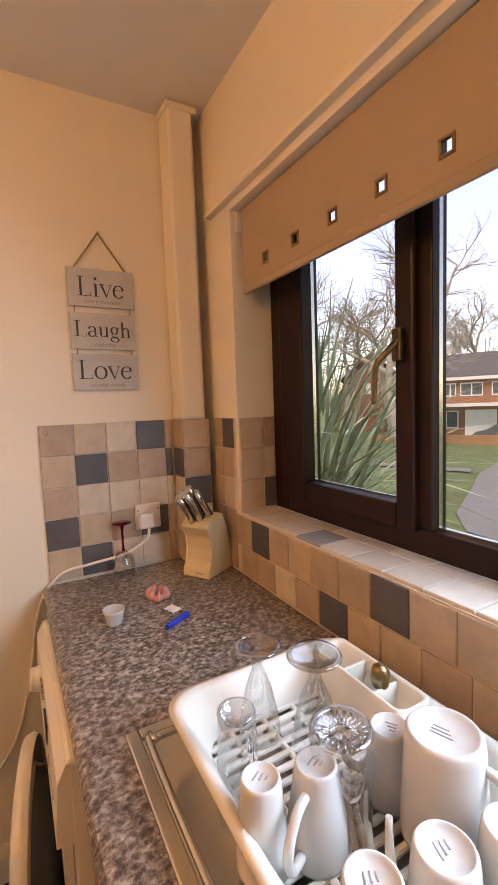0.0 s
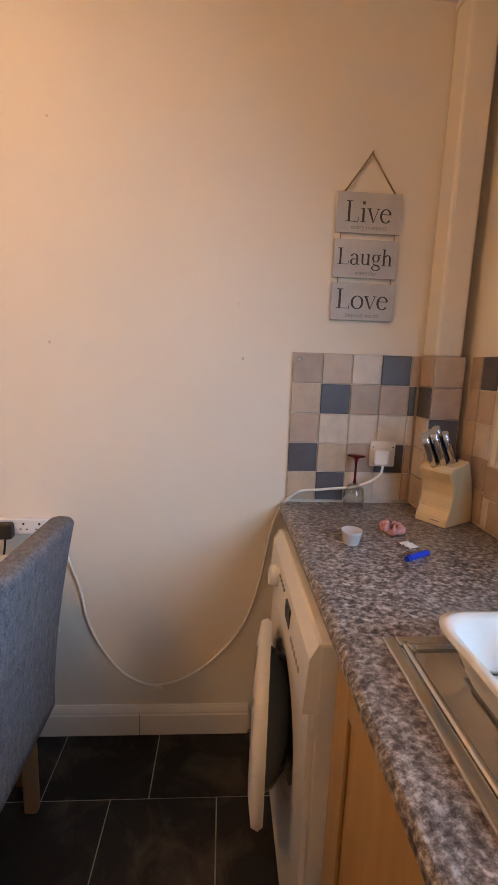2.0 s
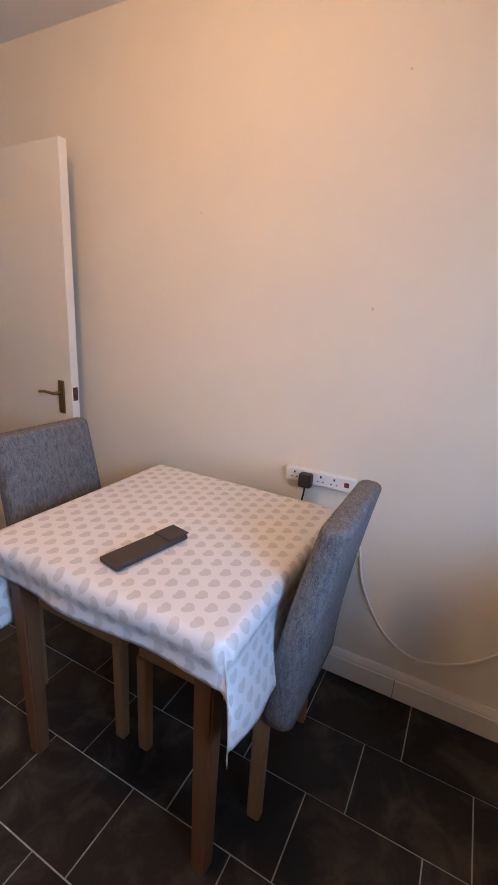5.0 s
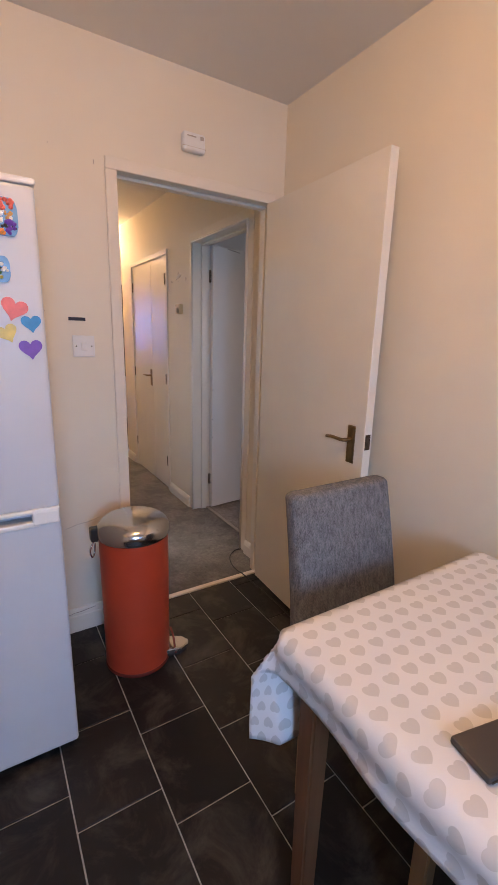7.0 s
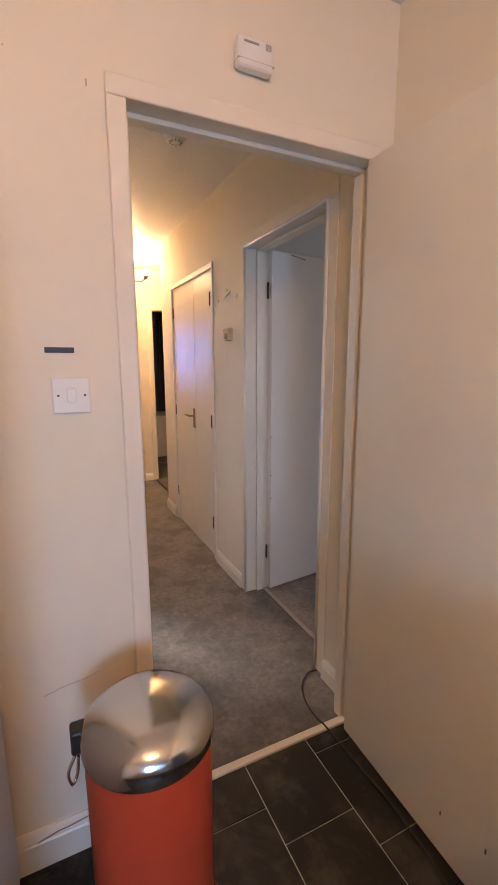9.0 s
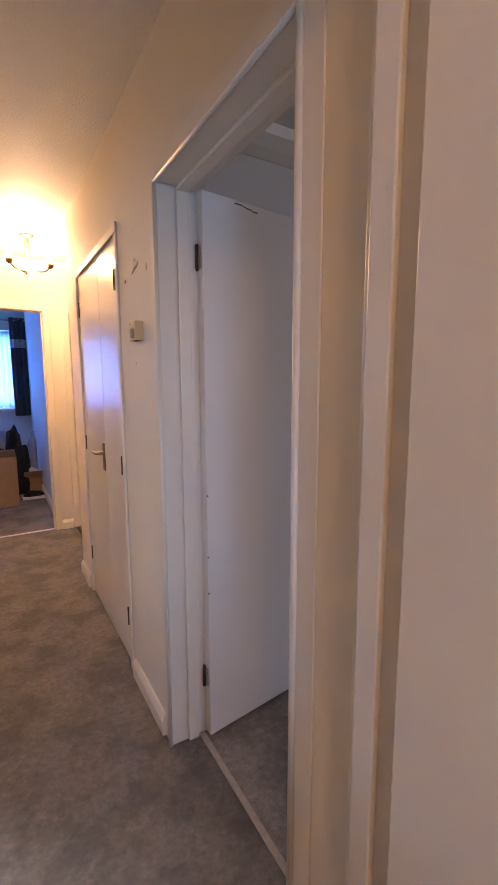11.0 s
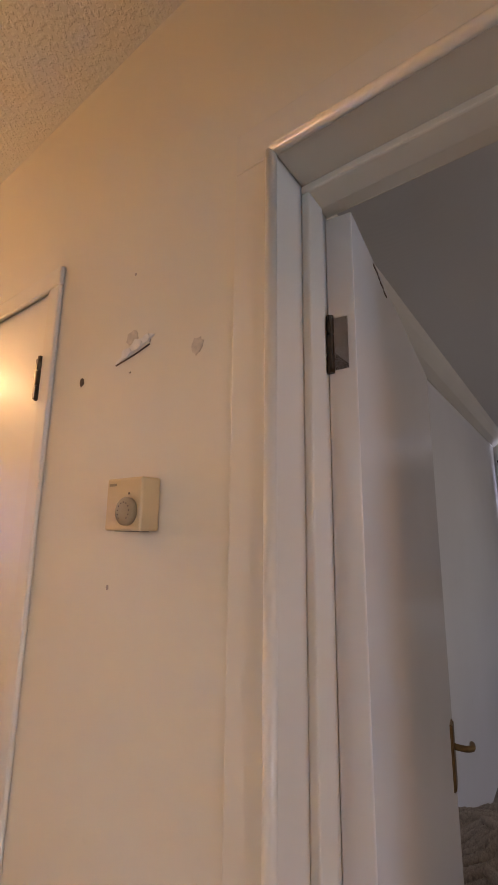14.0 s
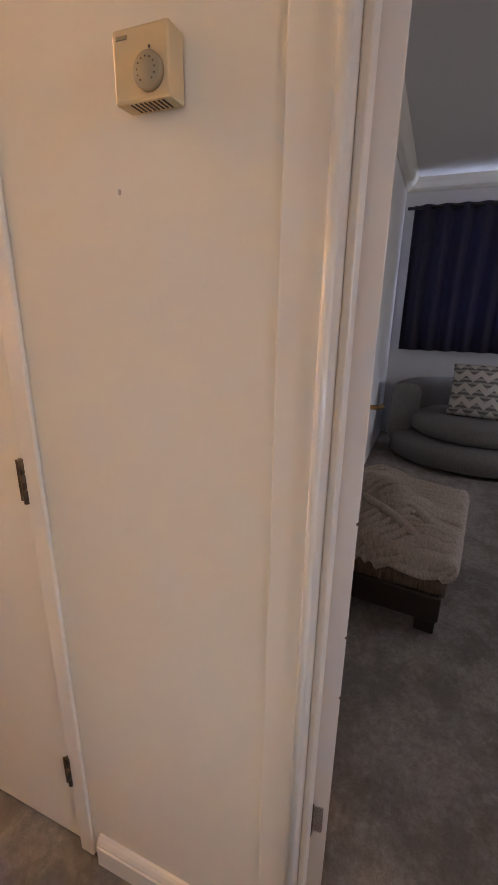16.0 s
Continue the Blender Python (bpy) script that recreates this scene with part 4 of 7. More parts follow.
def arc(cx_, cy_, rx, ry, a0, a1, thin, thick, n=18):
    """Points and pen widths along an oval, broad where it runs upright."""
    out = []
    for i in range(n + 1):
        a = radians(a0 + (a1 - a0) * i / n)
        out.append((cx_ + rx * math.cos(a), cy_ + ry * math.sin(a), thin + (thick - thin) * abs(math.cos(a)) ** 1.5))
    return out


T, H, S = 0.088, 0.026, 0.024  # broad stroke, hairline and serif
GLYPHS = {
    "L": (0.57, [[(0.15, 0, T), (0.15, 0.66, T)], [(0.03, 0.648, S), (0.28, 0.648, S)], [(0.03, 0.012, S), (0.50, 0.012, S)], [(0.50, 0.0, 0.035), (0.525, 0.17, 0.012)]]),
    "i": (0.27, [[(0.13, 0, T), (0.13, 0.44, T)], [(0.03, 0.012, S), (0.235, 0.012, S)], [(0.03, 0.42, S), (0.13, 0.44, S)], [(0.13, 0.555, 0.1), (0.13, 0.655, 0.1)]]),
    "v": (0.49, [[(0.07, 0.44, T), (0.255, 0.0, 0.05)], [(0.25, 0.0, H), (0.425, 0.44, H)], [(-0.01, 0.432, S), (0.18, 0.432, S)], [(0.345, 0.432, S), (0.49, 0.432, S)]]),
    "e": (0.45, [arc(0.23, 0.22, 0.185, 0.215, 15, 325, H, T), [(0.05, 0.27, H), (0.41, 0.27, H)]]),
    "o": (0.50, [arc(0.25, 0.22, 0.20, 0.215, 0, 360, H, T, 28)]),
    "a": (0.46, [arc(0.20, 0.30, 0.14, 0.135, 165, 0, H, T, 10), [(0.34, 0.31, T * 0.9), (0.34, 0.05, T * 0.9), (0.40, 0.012, H), (0.44, 0.03, H)], arc(0.19, 0.12, 0.125, 0.115, 60, 320, H, T, 14), [(0.25, 0.22, H), (0.33, 0.26, H)]]),
    "u": (0.52, [[(0.12, 0.44, T), (0.12, 0.14, T)], arc(0.235, 0.14, 0.115, 0.13, 180, 320, H, T, 8), [(0.32, 0.05, H), (0.39, 0.11, H)], [(0.39, 0.44, T), (0.39, 0.0, T)], [(0.02, 0.432, S), (0.14, 0.432, S)], [(0.29, 0.432, S), (0.40, 0.432, S)], [(0.39, 0.012, S), (0.49, 0.012, S)]]),
    "g": (0.46, [arc(0.21, 0.29, 0.135, 0.145, 0, 360, H, T, 22), arc(0.22, -0.10, 0.175, 0.095, 0, 360, H, T * 0.7, 22), [(0.12, 0.17, H), (0.09, 0.08, 0.04), (0.14, 0.03, 0.05), (0.32, 0.0, 0.055), (0.38, -0.06, 0.05)], [(0.31, 0.40, H), (0.43, 0.42, 0.045)]]),
    "h": (0.53, [[(0.12, 0, T), (0.12, 0.67, T)], [(0.02, 0.655, S), (0.13, 0.66, S)], arc(0.275, 0.29, 0.115, 0.14, 150, 0, H, T, 10), [(0.39, 0.30, T), (0.39, 0, T)], [(0.03, 0.012, S), (0.22, 0.012, S)], [(0.30, 0.012, S), (0.49, 0.012, S)]]),
}


def serif_word(text, width, em, m4, material, parent):
    """A word in a broad-pen roman, printed flat, centred on m4 and standing on its line."""
    bm = bmesh.new()
    full = sum(GLYPHS[c][0] for c in text)
    sx, at = width / full, -width / 2
    lift = 0.0
    for c in text:
        adv, strokes = GLYPHS[c]
        for st in strokes:
            lift += 0.00002
            rows = []
            for i, (x, y, w) in enumerate(st):
                a, b = st[max(i - 1, 0)], st[min(i + 1, len(st) - 1)]
                d = Vector((b[0] - a[0], b[1] - a[1], 0)).normalized()
                n = Vector((-d.y, d.x, 0)) * w / 2
                rows.append([bm.verts.new(m4 @ Vector((at + (x + s * n.x) * sx, (y + s * n.y) * em, lift))) for s in (-1, 1)])
            for p, q in zip(rows, rows[1:]):
                bm.faces.new((p[0], p[1], q[1], q[0]))
        at += adv * sx
    return part("lettering", bm, material, parent)


face = Matrix(((0, 0, -1, -0.0125), (-1, 0, 0, 0), (0, 1, 0, 0), (0, 0, 0, 1)))
for k, (word, z0, z1) in enumerate(texts):
    bd = part("board", B(-0.0125, -0.0045, -0.101, 0.101, z0 - 1.51, z1 - 1.51, bevel=0.0015), M["sign"], sg)
    zc = (z0 + z1) / 2 - 1.51
    serif_word(word, (0.146, 0.178, 0.170)[k], (0.091, 0.074, 0.091)[k], Matrix.Translation((-0.0006, 0.002, zc - (0.027, 0.018, 0.022)[k])) @ face, M["ink"], bd)
    lettering(("every moment", "everyday", "beyond words")[k], 0.019, Matrix.Translation((0, -0.002, zc - 0.042)) @ face, M["pale_ink"], bd)
for z in (1.766, 1.635):
    for y in (-0.085, 0.085):
        part("link", tube(bmesh.new(), [(-0.009, y, z - 1.51 - 0.016), (-0.014, y, z - 1.51), (-0.009, y, z - 1.51 + 0.016)], 0.0018, 6), M["string"], sg)
for y in (-0.085, 0.085):
    part("string", tube(bmesh.new(), [(-0.008, y, 0.375), (-0.006, y * 0.5, 0.435), (-0.004, 0.0, 0.497)], 0.0025, 6), M["string"], sg)
part("nail", tube(bmesh.new(), [(0.0, 0, 0.497), (-0.012, 0, 0.499)], 0.002, 6), M["steel"], sg)

# ---- counter, cabinets, washing machine ----
wt = thing("worktop", "speckled grey-brown granite-effect laminate worktop", "worktop", (-1.2, -3.06, 0.868))
bm = bmesh.new()
outline(bm, [(-3.352, 0.868), (-3.352, 0.905), (-2.8002, 0.905), (-2.8002, 0.868)], 2.46, Matrix(((0, 0, -1, -0.011), (1, 0, 0, 0), (0, 1, 0, 0), (0, 0, 0, 1))))
local("top", bm, M["granite"], wt)
bm = bmesh.new()
prof = [(-2.80, 0.868), (-2.80, 0.905), (-2.788, 0.901), (-2.781, 0.892), (-2.780, 0.882), (-2.785, 0.872), (-2.795, 0.868)]
outline(bm, prof, 2.46, Matrix(((0, 0, -1, -0.011), (1, 0, 0, 0), (0, 1, 0, 0), (0, 0, 0, 1))))
bmesh.ops.triangulate(bm, faces=[f for f in bm.faces if len(f.verts) > 4])
local("front_edge", bm, M["granite"], wt, "rounded laminate front edge")


def cabinet(x0, x1, label):
    c = thing("base_cabinet", label, "kitchen cabinet", ((x0 + x1) / 2, -3.06, 0.0))
    local("carcass", B(x0 + 0.001, x1 - 0.001, -3.34, -2.822, 0.13, 0.866), M["oak"], c)
    d = local("door", B(x0 + 0.003, x1 - 0.003, -2.82, -2.806, 0.145, 0.862), M["oak"], c, "honey oak framed door")
    for a in ((x0 + 0.003, x0 + 0.078, 0.145, 0.862), (x1 - 0.078, x1 - 0.003, 0.145, 0.862)):
        local("stile", B(a[0], a[1], -2.8055, -2.798, a[2], a[3], bevel=0.002), M["oak"], d)
    for z0, z1 in ((0.145, 0.22), (0.787, 0.862)):
        local("rail", B(x0 + 0.078, x1 - 0.078, -2.8055, -2.798, z0, z1, bevel=0.002), M["oak"], d)
    local("plinth", B(x0, x1, -2.88, -2.865, 0.0, 0.13), M["oak"], c)
    return c


for x0 in (-1.25, -1.77, -2.29):
    cabinet(x0, x0 + 0.52, "honey oak kitchen base cabinet with framed door")

wm = thing("washing_machine", "cream-white front-loading washing machine with open door", "washing machine", (-0.40, -3.03, 0.0))
WX0, WX1, WF = -0.705, -0.115, -2.757
local("cabinet", B(WX0, WX1, -3.32, WF - 0.012, 0.03, 0.85, bevel=0.008), M["appliance"], wm)
bm = bmesh.new()
outline(bm, [(WF - 0.0125, 0.70), (WF + 0.012, 0.70), (WF + 0.004, 0.815), (WF - 0.012, 0.846), (WF - 0.05, 0.849), (WF - 0.05, 0.70)], WX1 - WX0 - 0.002, Matrix(((0, 0, -1, WX1 - 0.001), (1, 0, 0, 0), (0, 1, 0, 0), (0, 0, 0, 1))), 0.0)
pn = local("control_panel", bm, M["appliance"], wm, "sloping control panel with dial and display")
local("dial", tube(bmesh.new(), [(-0.27, WF + 0.006, 0.765), (-0.27, WF + 0.032, 0.768)], 0.032, 20, 0.027), M["white_plastic"], pn)
local("display", B(-0.50, -0.44, WF + 0.0045, WF + 0.0105, 0.745, 0.79), M["black"], pn)
for k in range(5):
    local("button", B(-0.545 - 0.024 * k, -0.530 - 0.024 * k, WF + 0.004, WF + 0.0115, 0.738, 0.748, bevel=0.001, seg=1), M["smudge"], pn)
for k in range(4):
    local("print", B(-0.40 + 0.025 * k, -0.385 + 0.025 * k, WF + 0.004, WF + 0.0095, 0.785, 0.789), M["pale_ink"], pn)
# front with a round opening
bm = bmesh.new()
cx, cz, R = -0.41, 0.44, 0.185
seg = 40
ring = [bm.verts.new((cx + R * math.cos(2 * math.pi * i / seg), WF, cz + R * math.sin(2 * math.pi * i / seg))) for i in range(seg)]
inner = [bm.verts.new((cx + R * 0.9 * math.cos(2 * math.pi * i / seg), WF - 0.14, cz + R * 0.9 * math.sin(2 * math.pi * i / seg))) for i in range(seg)]


def to_edge(i):
    a = 2 * math.pi * i / seg
    dx, dz = math.cos(a), math.sin(a)
    k = min(((WX1 - cx if dx > 0 else WX0 - cx) / dx) if abs(dx) > 1e-6 else 9, ((0.695 - cz if dz > 0 else 0.11 - cz) / dz) if abs(dz) > 1e-6 else 9)
    return (cx + k * dx, WF, cz + k * dz)


reach = [Vector(to_edge(i)) for i in range(seg)]
for corner in ((WX0, 0.11), (WX0, 0.695), (WX1, 0.11), (WX1, 0.695)):
    c3 = Vector((corner[0], WF, corner[1]))
    k = min(range(seg), key=lambda i: (reach[i] - c3).length)
    reach[k] = c3
edge = [bm.verts.new(p) for p in reach]
for i in range(seg):
    j = (i + 1) % seg
    bm.faces.new((edge[i], edge[j], ring[j], ring[i]))
    bm.faces.new((ring[i], ring[j], inner[j], inner[i]))
local("front", bm, M["appliance"], wm)
for a in ((WX0, WX0 + 0.004, 0.105, 0.70), (WX1 - 0.004, WX1, 0.105, 0.70), (WX0, WX1, 0.105, 0.111)):
    local("front_rim", B(a[0], a[1], WF - 0.013, WF - 0.0005, a[2], a[3]), M["appliance"], wm)
local("kick_panel", B(WX0, WX1, -2.80, WF - 0.001, 0.006, 0.105, bevel=0.003), M["appliance"], wm)
bm = lathe(bmesh.new(), [(0.155, 0), (0.15, 0.09), (0.145, 0.13)], 32, Matrix(((1, 0, 0, cx), (0, 0, -1, WF - 0.01), (0, 1, 0, cz), (0, 0, 0, 1))))
local("drum", bm, M["steel"], wm, "shadowed steel drum with rubber gasket")
for x in (WX0 + 0.05, WX1 - 0.05):
    local("foot", tube(bmesh.new(), [(x, WF - 0.05, 0.0), (x, WF - 0.05, 0.035)], 0.02, 10), M["black"], wm)
DM = pose(-0.215, WF + 0.012, 0.445, 0, 0, 172.5) @ pose(-0.0, 0, 0, 90, 0, 0)
dm = Matrix.Translation((0.205, 0, 0))
bm = lathe(bmesh.new(), [(0.228, 0.0), (0.236, 0.012), (0.230, 0.028), (0.178, 0.038), (0.172, 0.03), (0.172, 0.006), (0.178, 0.0)], 40, DM @ dm, False)
dr = local("door", bm, M["appliance"], wm, "round porthole door swung wide open")
local("bowl", lathe(bmesh.new(), [(0.173, 0.012), (0.155, -0.02), (0.11, -0.05), (0.03, -0.06), (0.0001, -0.06)], 36, DM @ dm, False), M["far_glass"], dr, "dark domed door glass")
local("hinge_block", B(-0.245, -0.175, WF, WF + 0.03, 0.40, 0.49, bevel=0.004), M["appliance"], wm)

# ---- sink, rack and crockery ----
sn = thing("sink_drainer", "stainless steel sink with ribbed drainer", "sink", (-1.3, -3.06, 0.905))
bm = bmesh.new()
SX0, SX1, SY0, SY1 = -1.77, -0.772, -3.31, -2.857
for a, b, c, d, z0, z1 in ((SX0, SX1, SY1 - 0.022, SY1, 0.9052, 0.912), (SX0, SX1, SY0, SY0 + 0.022, 0.9052, 0.912), (SX1 - 0.022, SX1, SY0 + 0.022, SY1 - 0.022, 0.9052, 0.912), (SX0, SX0 + 0.022, SY0 + 0.022, SY1 - 0.022, 0.9052, 0.912)):
    box(bm, a, b, c, d, z0, z1, bevel=0.003)
local("rim", bm, M["steel"], sn)
local("drainer", B(-1.30, SX1 - 0.022, SY0 + 0.022, SY1 - 0.022, 0.9052, 0.9075), M["steel"], sn)
for k in range(6):
    y = -2.965 - k * 0.055
    local("rib", tube(bmesh.new(), [(-1.26, y, 0.9065), (-0.83, y, 0.9075)], 0.004, 8), M["steel"], sn)
local("ridge", tube(bmesh.new(), smooth_path([(-1.28, -2.888, 0.9085), (-0.83, -2.888, 0.9085), (-0.805, -2.90, 0.9085), (-0.80, -2.93, 0.9085), (-0.80, -3.24, 0.9085)], 6), 0.006, 8), M["steel"], sn)
bm = bmesh.new()
box(bm, -1.72, -1.32, SY0 + 0.022, SY1 - 0.022, 0.78, 0.9075, bevel=0.02)
local("basin", bm, M["steel"], sn)

rk = thing("dish_rack", "cream-white plastic dish rack on the drainer", "dish rack", (-1.06, -3.08, 0.909))
RX0, RX1, RY0, RY1, RZ = -1.33, -0.825, -3.262, -2.915, 0.985


def round_rect(x0, x1, y0, y1, r, n=6):
    out = []
    for cx_, cy_, a0 in ((x1 - r, y1 - r, 0), (x0 + r, y1 - r, 90), (x0 + r, y0 + r, 180), (x1 - r, y0 + r, 270)):
        for k in range(n + 1):
            a = radians(a0 + 90 * k / n)
            out.append((cx_ + r * math.cos(a), cy_ + r * math.sin(a)))
    return out


def tray(bm, levels):
    """Walls through closed loops of (points, z)."""
    loops = [[bm.verts.new((x, y, z)) for x, y in pts] for pts, z in levels]
    for a, b in zip(loops, loops[1:]):
        n = len(a)
        for i in range(n):
            f = bm.faces.new((a[i], a[(i + 1) % n], b[(i + 1) % n], b[i]))
            f.smooth = True
    return loops


bm = bmesh.new()
o = lambda d, r=0.05: round_rect(RX0 + d, RX1 - d, RY0 + d, RY1 - d, r)
loops = tray(bm, [(o(0.03), 0.914), (o(0.004), RZ - 0.008), (o(-0.006), RZ - 0.006), (o(-0.008), RZ), (o(0.004), RZ + 0.004), (o(0.012), RZ - 0.004), (o(0.040), 0.922)])
local("tub", bm, M["rack"], rk)
x = RX0 + 0.04
while x < RX1 - 0.045:
    local("slat", B(x, x + 0.009, RY0 + 0.04, RY1 - 0.04, 0.914, 0.922, bevel=0.002, seg=1), M["rack"], rk)
    x += 0.021
for y in (-3.19, -3.13, -3.07, -3.01, -2.96):
    local("cross_bar", B(RX0 + 0.035, RX1 - 0.035, y, y + 0.008, 0.9125, 0.921, bevel=0.002, seg=1), M["rack"], rk)
for k in range(8):
    x = -1.30 + 0.035 * k
    local("prong", tube(bmesh.new(), smooth_path([(x, -3.06, 0.92), (x + 0.008, -3.062, 0.955), (x + 0.012, -3.066, 0.985)], 4), 0.006, 8, 0.004), M["rack"], rk)
bm = bmesh.new()
c1 = lambda d: round_rect(-1.06 + d, -0.85 - d, -3.255 + d, -3.185 - d, 0.016)
tray(bm, [(c1(0.006), 0.92), (c1(0.0), 0.998), (c1(0.004), 1.0), (c1(0.008), 0.996), (c1(0.012), 0.925)])
for x in (-0.925, -0.995):
    box(bm, x - 0.003, x + 0.003, -3.248, -3.192, 0.925, 0.992, bevel=0.001, seg=1)
local("cutlery_box", bm, M["rack"], rk, "three-part cutlery holder")
sp = thing("spoon", "steel spoon handle standing in the cutlery box", "spoon", (-0.97, -3.22, 0.93))
part("stem", tube(bmesh.new(), [(0, 0, 0), (-0.015, 0.0, 0.06)], 0.003, 8), M["steel"], sp)
part("bowl", lathe(bmesh.new(), [(0.003, 0.05), (0.013, 0.06), (0.017, 0.075), (0.013, 0.09), (0.004, 0.097)], 14, Matrix.Translation((-0.016, 0, 0.0))), M["brass"], sp, "rounded shiny end")


def footed_glass(x, y, r, h, label):
    """An upturned dessert glass: its foot is on top."""
    g = thing("dessert_glass", label, "glass", (x, y, 0.922), "glasses in the rack")
    bm = lathe(bmesh.new(), [(r * 0.92, 0), (r * 0.80, h * 0.25), (r * 0.55, h * 0.55), (r * 0.26, h * 0.74), (r * 0.2, h * 0.80), (r * 0.24, h * 0.84), (r * 0.2, h * 0.87), (r * 0.22, h * 0.90)], 24, None, False)
    bb = lathe(bm, [(r * 0.22, h * 0.885), (r * 0.5, h * 0.93), (r * 0.92, h * 0.96), (r * 1.0, h * 0.975), (r * 0.97, h * 1.0), (r * 0.8, h * 0.993), (r * 0.35, h * 0.955), (0.0005, h * 0.95)], 28, None, False)
    part("body", bb, M["glass"], g)
    return g


footed_glass(-0.90, -3.043, 0.037, 0.15, "clear footed dessert glass upside down in the rack")
footed_glass(-0.968, -3.103, 0.042, 0.15, "clear footed sundae glass upside down in the rack")


def tumbler(x, y, r0, r1, h, label, ribs=0):
    g = thing("tumbler", label, "glass", (x, y, 0.922), "glasses in the rack")
    w = 0.0025
    part("body", lathe(bmesh.new(), [(r0 - w, 0), (r0, 0), (r1, h * 0.9), (r1 * 1.02, h * 0.96), (r1 * 0.95, h), (r1 * 0.80, h - 0.004), (r1 * 0.78, h - 0.012), (0.0005, h - 0.013)], 28, None, False), M["glass"], g)
    if ribs:
        bm = bmesh.new()
        for k in range(ribs):
            a = 2 * math.pi * k / ribs
            tube(bm, [(r1 * 0.35 * math.cos(a), r1 * 0.35 * math.sin(a), h - 0.009), (r1 * 0.82 * math.cos(a), r1 * 0.82 * math.sin(a), h - 0.005)], 0.0022, 5)
        part("rib_pattern", bm, M["glass"], g, "moulded sunburst base")
    return g


tumbler(-0.972, -2.967, 0.030, 0.026, 0.118, "clear straight tumbler upside down in the rack")
tumbler(-1.088, -3.050, 0.036, 0.038, 0.138, "heavy ribbed glass upside down in the rack", 22)


def mug(x, y, r0, r1, h, label, turn=0.0, handle=True, tilt=0.0, group="mugs in the rack"):
    """An upturned mug: r0 at its mouth below, r1 at its foot on top."""
    g = thing("mug", label, "mug", (x, y, 0.923), group, turn)
    g.matrix_basis = pose(x, y, 0.923, tilt, 0, turn)
    part("body", lathe(bmesh.new(), [(r0 - 0.004, 0), (r0, 0.001), (r0 * 1.0, 0.006), (r0 * 0.995, h * 0.3), ((r0 + r1) / 2, h * 0.62), (r1 * 1.03, h * 0.9), (r1, h * 0.965), (r1 * 0.94, h), (r1 * 0.86, h), (r1 * 0.82, h - 0.003), (0.0005, h - 0.0035)], 30, None, False), M["china"], g)
    bm = bmesh.new()
    for k in range(3):
        box(bm, -r1 * 0.32, r1 * 0.28 - 0.004 * k, -0.008 + 0.006 * k, -0.0065 + 0.006 * k, h - 0.0034, h - 0.0026)
    part("base_print", bm, M["pale_ink"], g, "small grey print on the base")
    if handle:
        part("handle", tube(bmesh.new(), smooth_path([(r0 * 0.97, 0, h * 0.22), (r0 + 0.022, 0, h * 0.24), (r0 + 0.03, 0, h * 0.42), (r0 + 0.022, 0, h * 0.62), ((r0 + r1) / 2 + 0.012, 0, h * 0.76), (r1 * 1.0, 0, h * 0.80)], 5), 0.006, 8), M["china"], g)
    return g


mug(-1.155, -3.150, 0.050, 0.044, 0.135, "large white china mug upside down in the rack", 200)
mug(-1.072, -2.946, 0.031, 0.023, 0.108, "slim white china mug upside down in the rack", 120, False)
mug(-1.090, -3.010, 0.036, 0.025, 0.110, "white latte mug upside down in the rack", 115)
mug(-1.085, -3.135, 0.033, 0.026, 0.100, "small white mug upside down in the rack", 30)
mug(-1.222, -3.062, 0.037, 0.030, 0.098, "white mug upside down showing its stamped base", 160)
mug(-1.205, -2.985, 0.034, 0.028, 0.095, "small white mug near the rack's front", 150)
mug(-1.245, -3.135, 0.036, 0.029, 0.100, "white mug upside down beside the tiles", 210)

# loose things on the worktop
kb = thing("knife_block", "pale beech curved knife block with steel-handled knives", "knife block", (-0.183, -3.258, 0.905), rz=-60.6)
bm = bmesh.new()
side = [(-0.085, 0), (0.055, 0), (0.052, 0.02), (0.035, 0.05), (0.028, 0.09), (0.035, 0.13), (0.058, 0.165), (0.04, 0.178), (-0.035, 0.195), (-0.055, 0.14), (-0.07, 0.08)]
side = [(-x, z) for x, z in side]
outline(bm, side, 0.104, Matrix(((1, 0, 0, 0), (0, 0, -1, 0.052), (0, 1, 0, 0.0008), (0, 0, 0, 1))))
bmesh.ops.bevel(bm, geom=list(bm.edges), offset=0.003, segments=2, affect="EDGES")
part("block", bm, M["pale_wood"], kb)
part("print", B(-0.0535, -0.052, -0.03, 0.0, 0.014, 0.017), M["pale_ink"], kb)
for k, (px_, py_, ln) in enumerate(((0.02, 0.028, 0.085), (0.02, 0.005, 0.095), (0.018, -0.018, 0.085), (-0.02, 0.02, 0.075), (-0.022, -0.008, 0.08), (-0.045, 0.012, 0.065))):
    base = Vector((px_, py_, 0.183 - (px_ + 0.055) * 0.22))
    tip = base + Vector((-0.56, 0.0, 0.83)) * ln * 1.6
    kn = part("knife_handle", tube(bmesh.new(), [base - Vector((-0.01, 0, 0.017)), base + (tip - base) * 0.3, base + (tip - base) * 0.65, tip], 0.0095, 12, 0.0120), M["steel"], kb, "brushed steel knife handle")
    part("grip", tube(bmesh.new(), [base + Vector((0.004, 0, 0.012)), base + (tip - base) * 0.86 + Vector((0.005, 0, 0.001))], 0.0096, 8), M["tape"], kn)

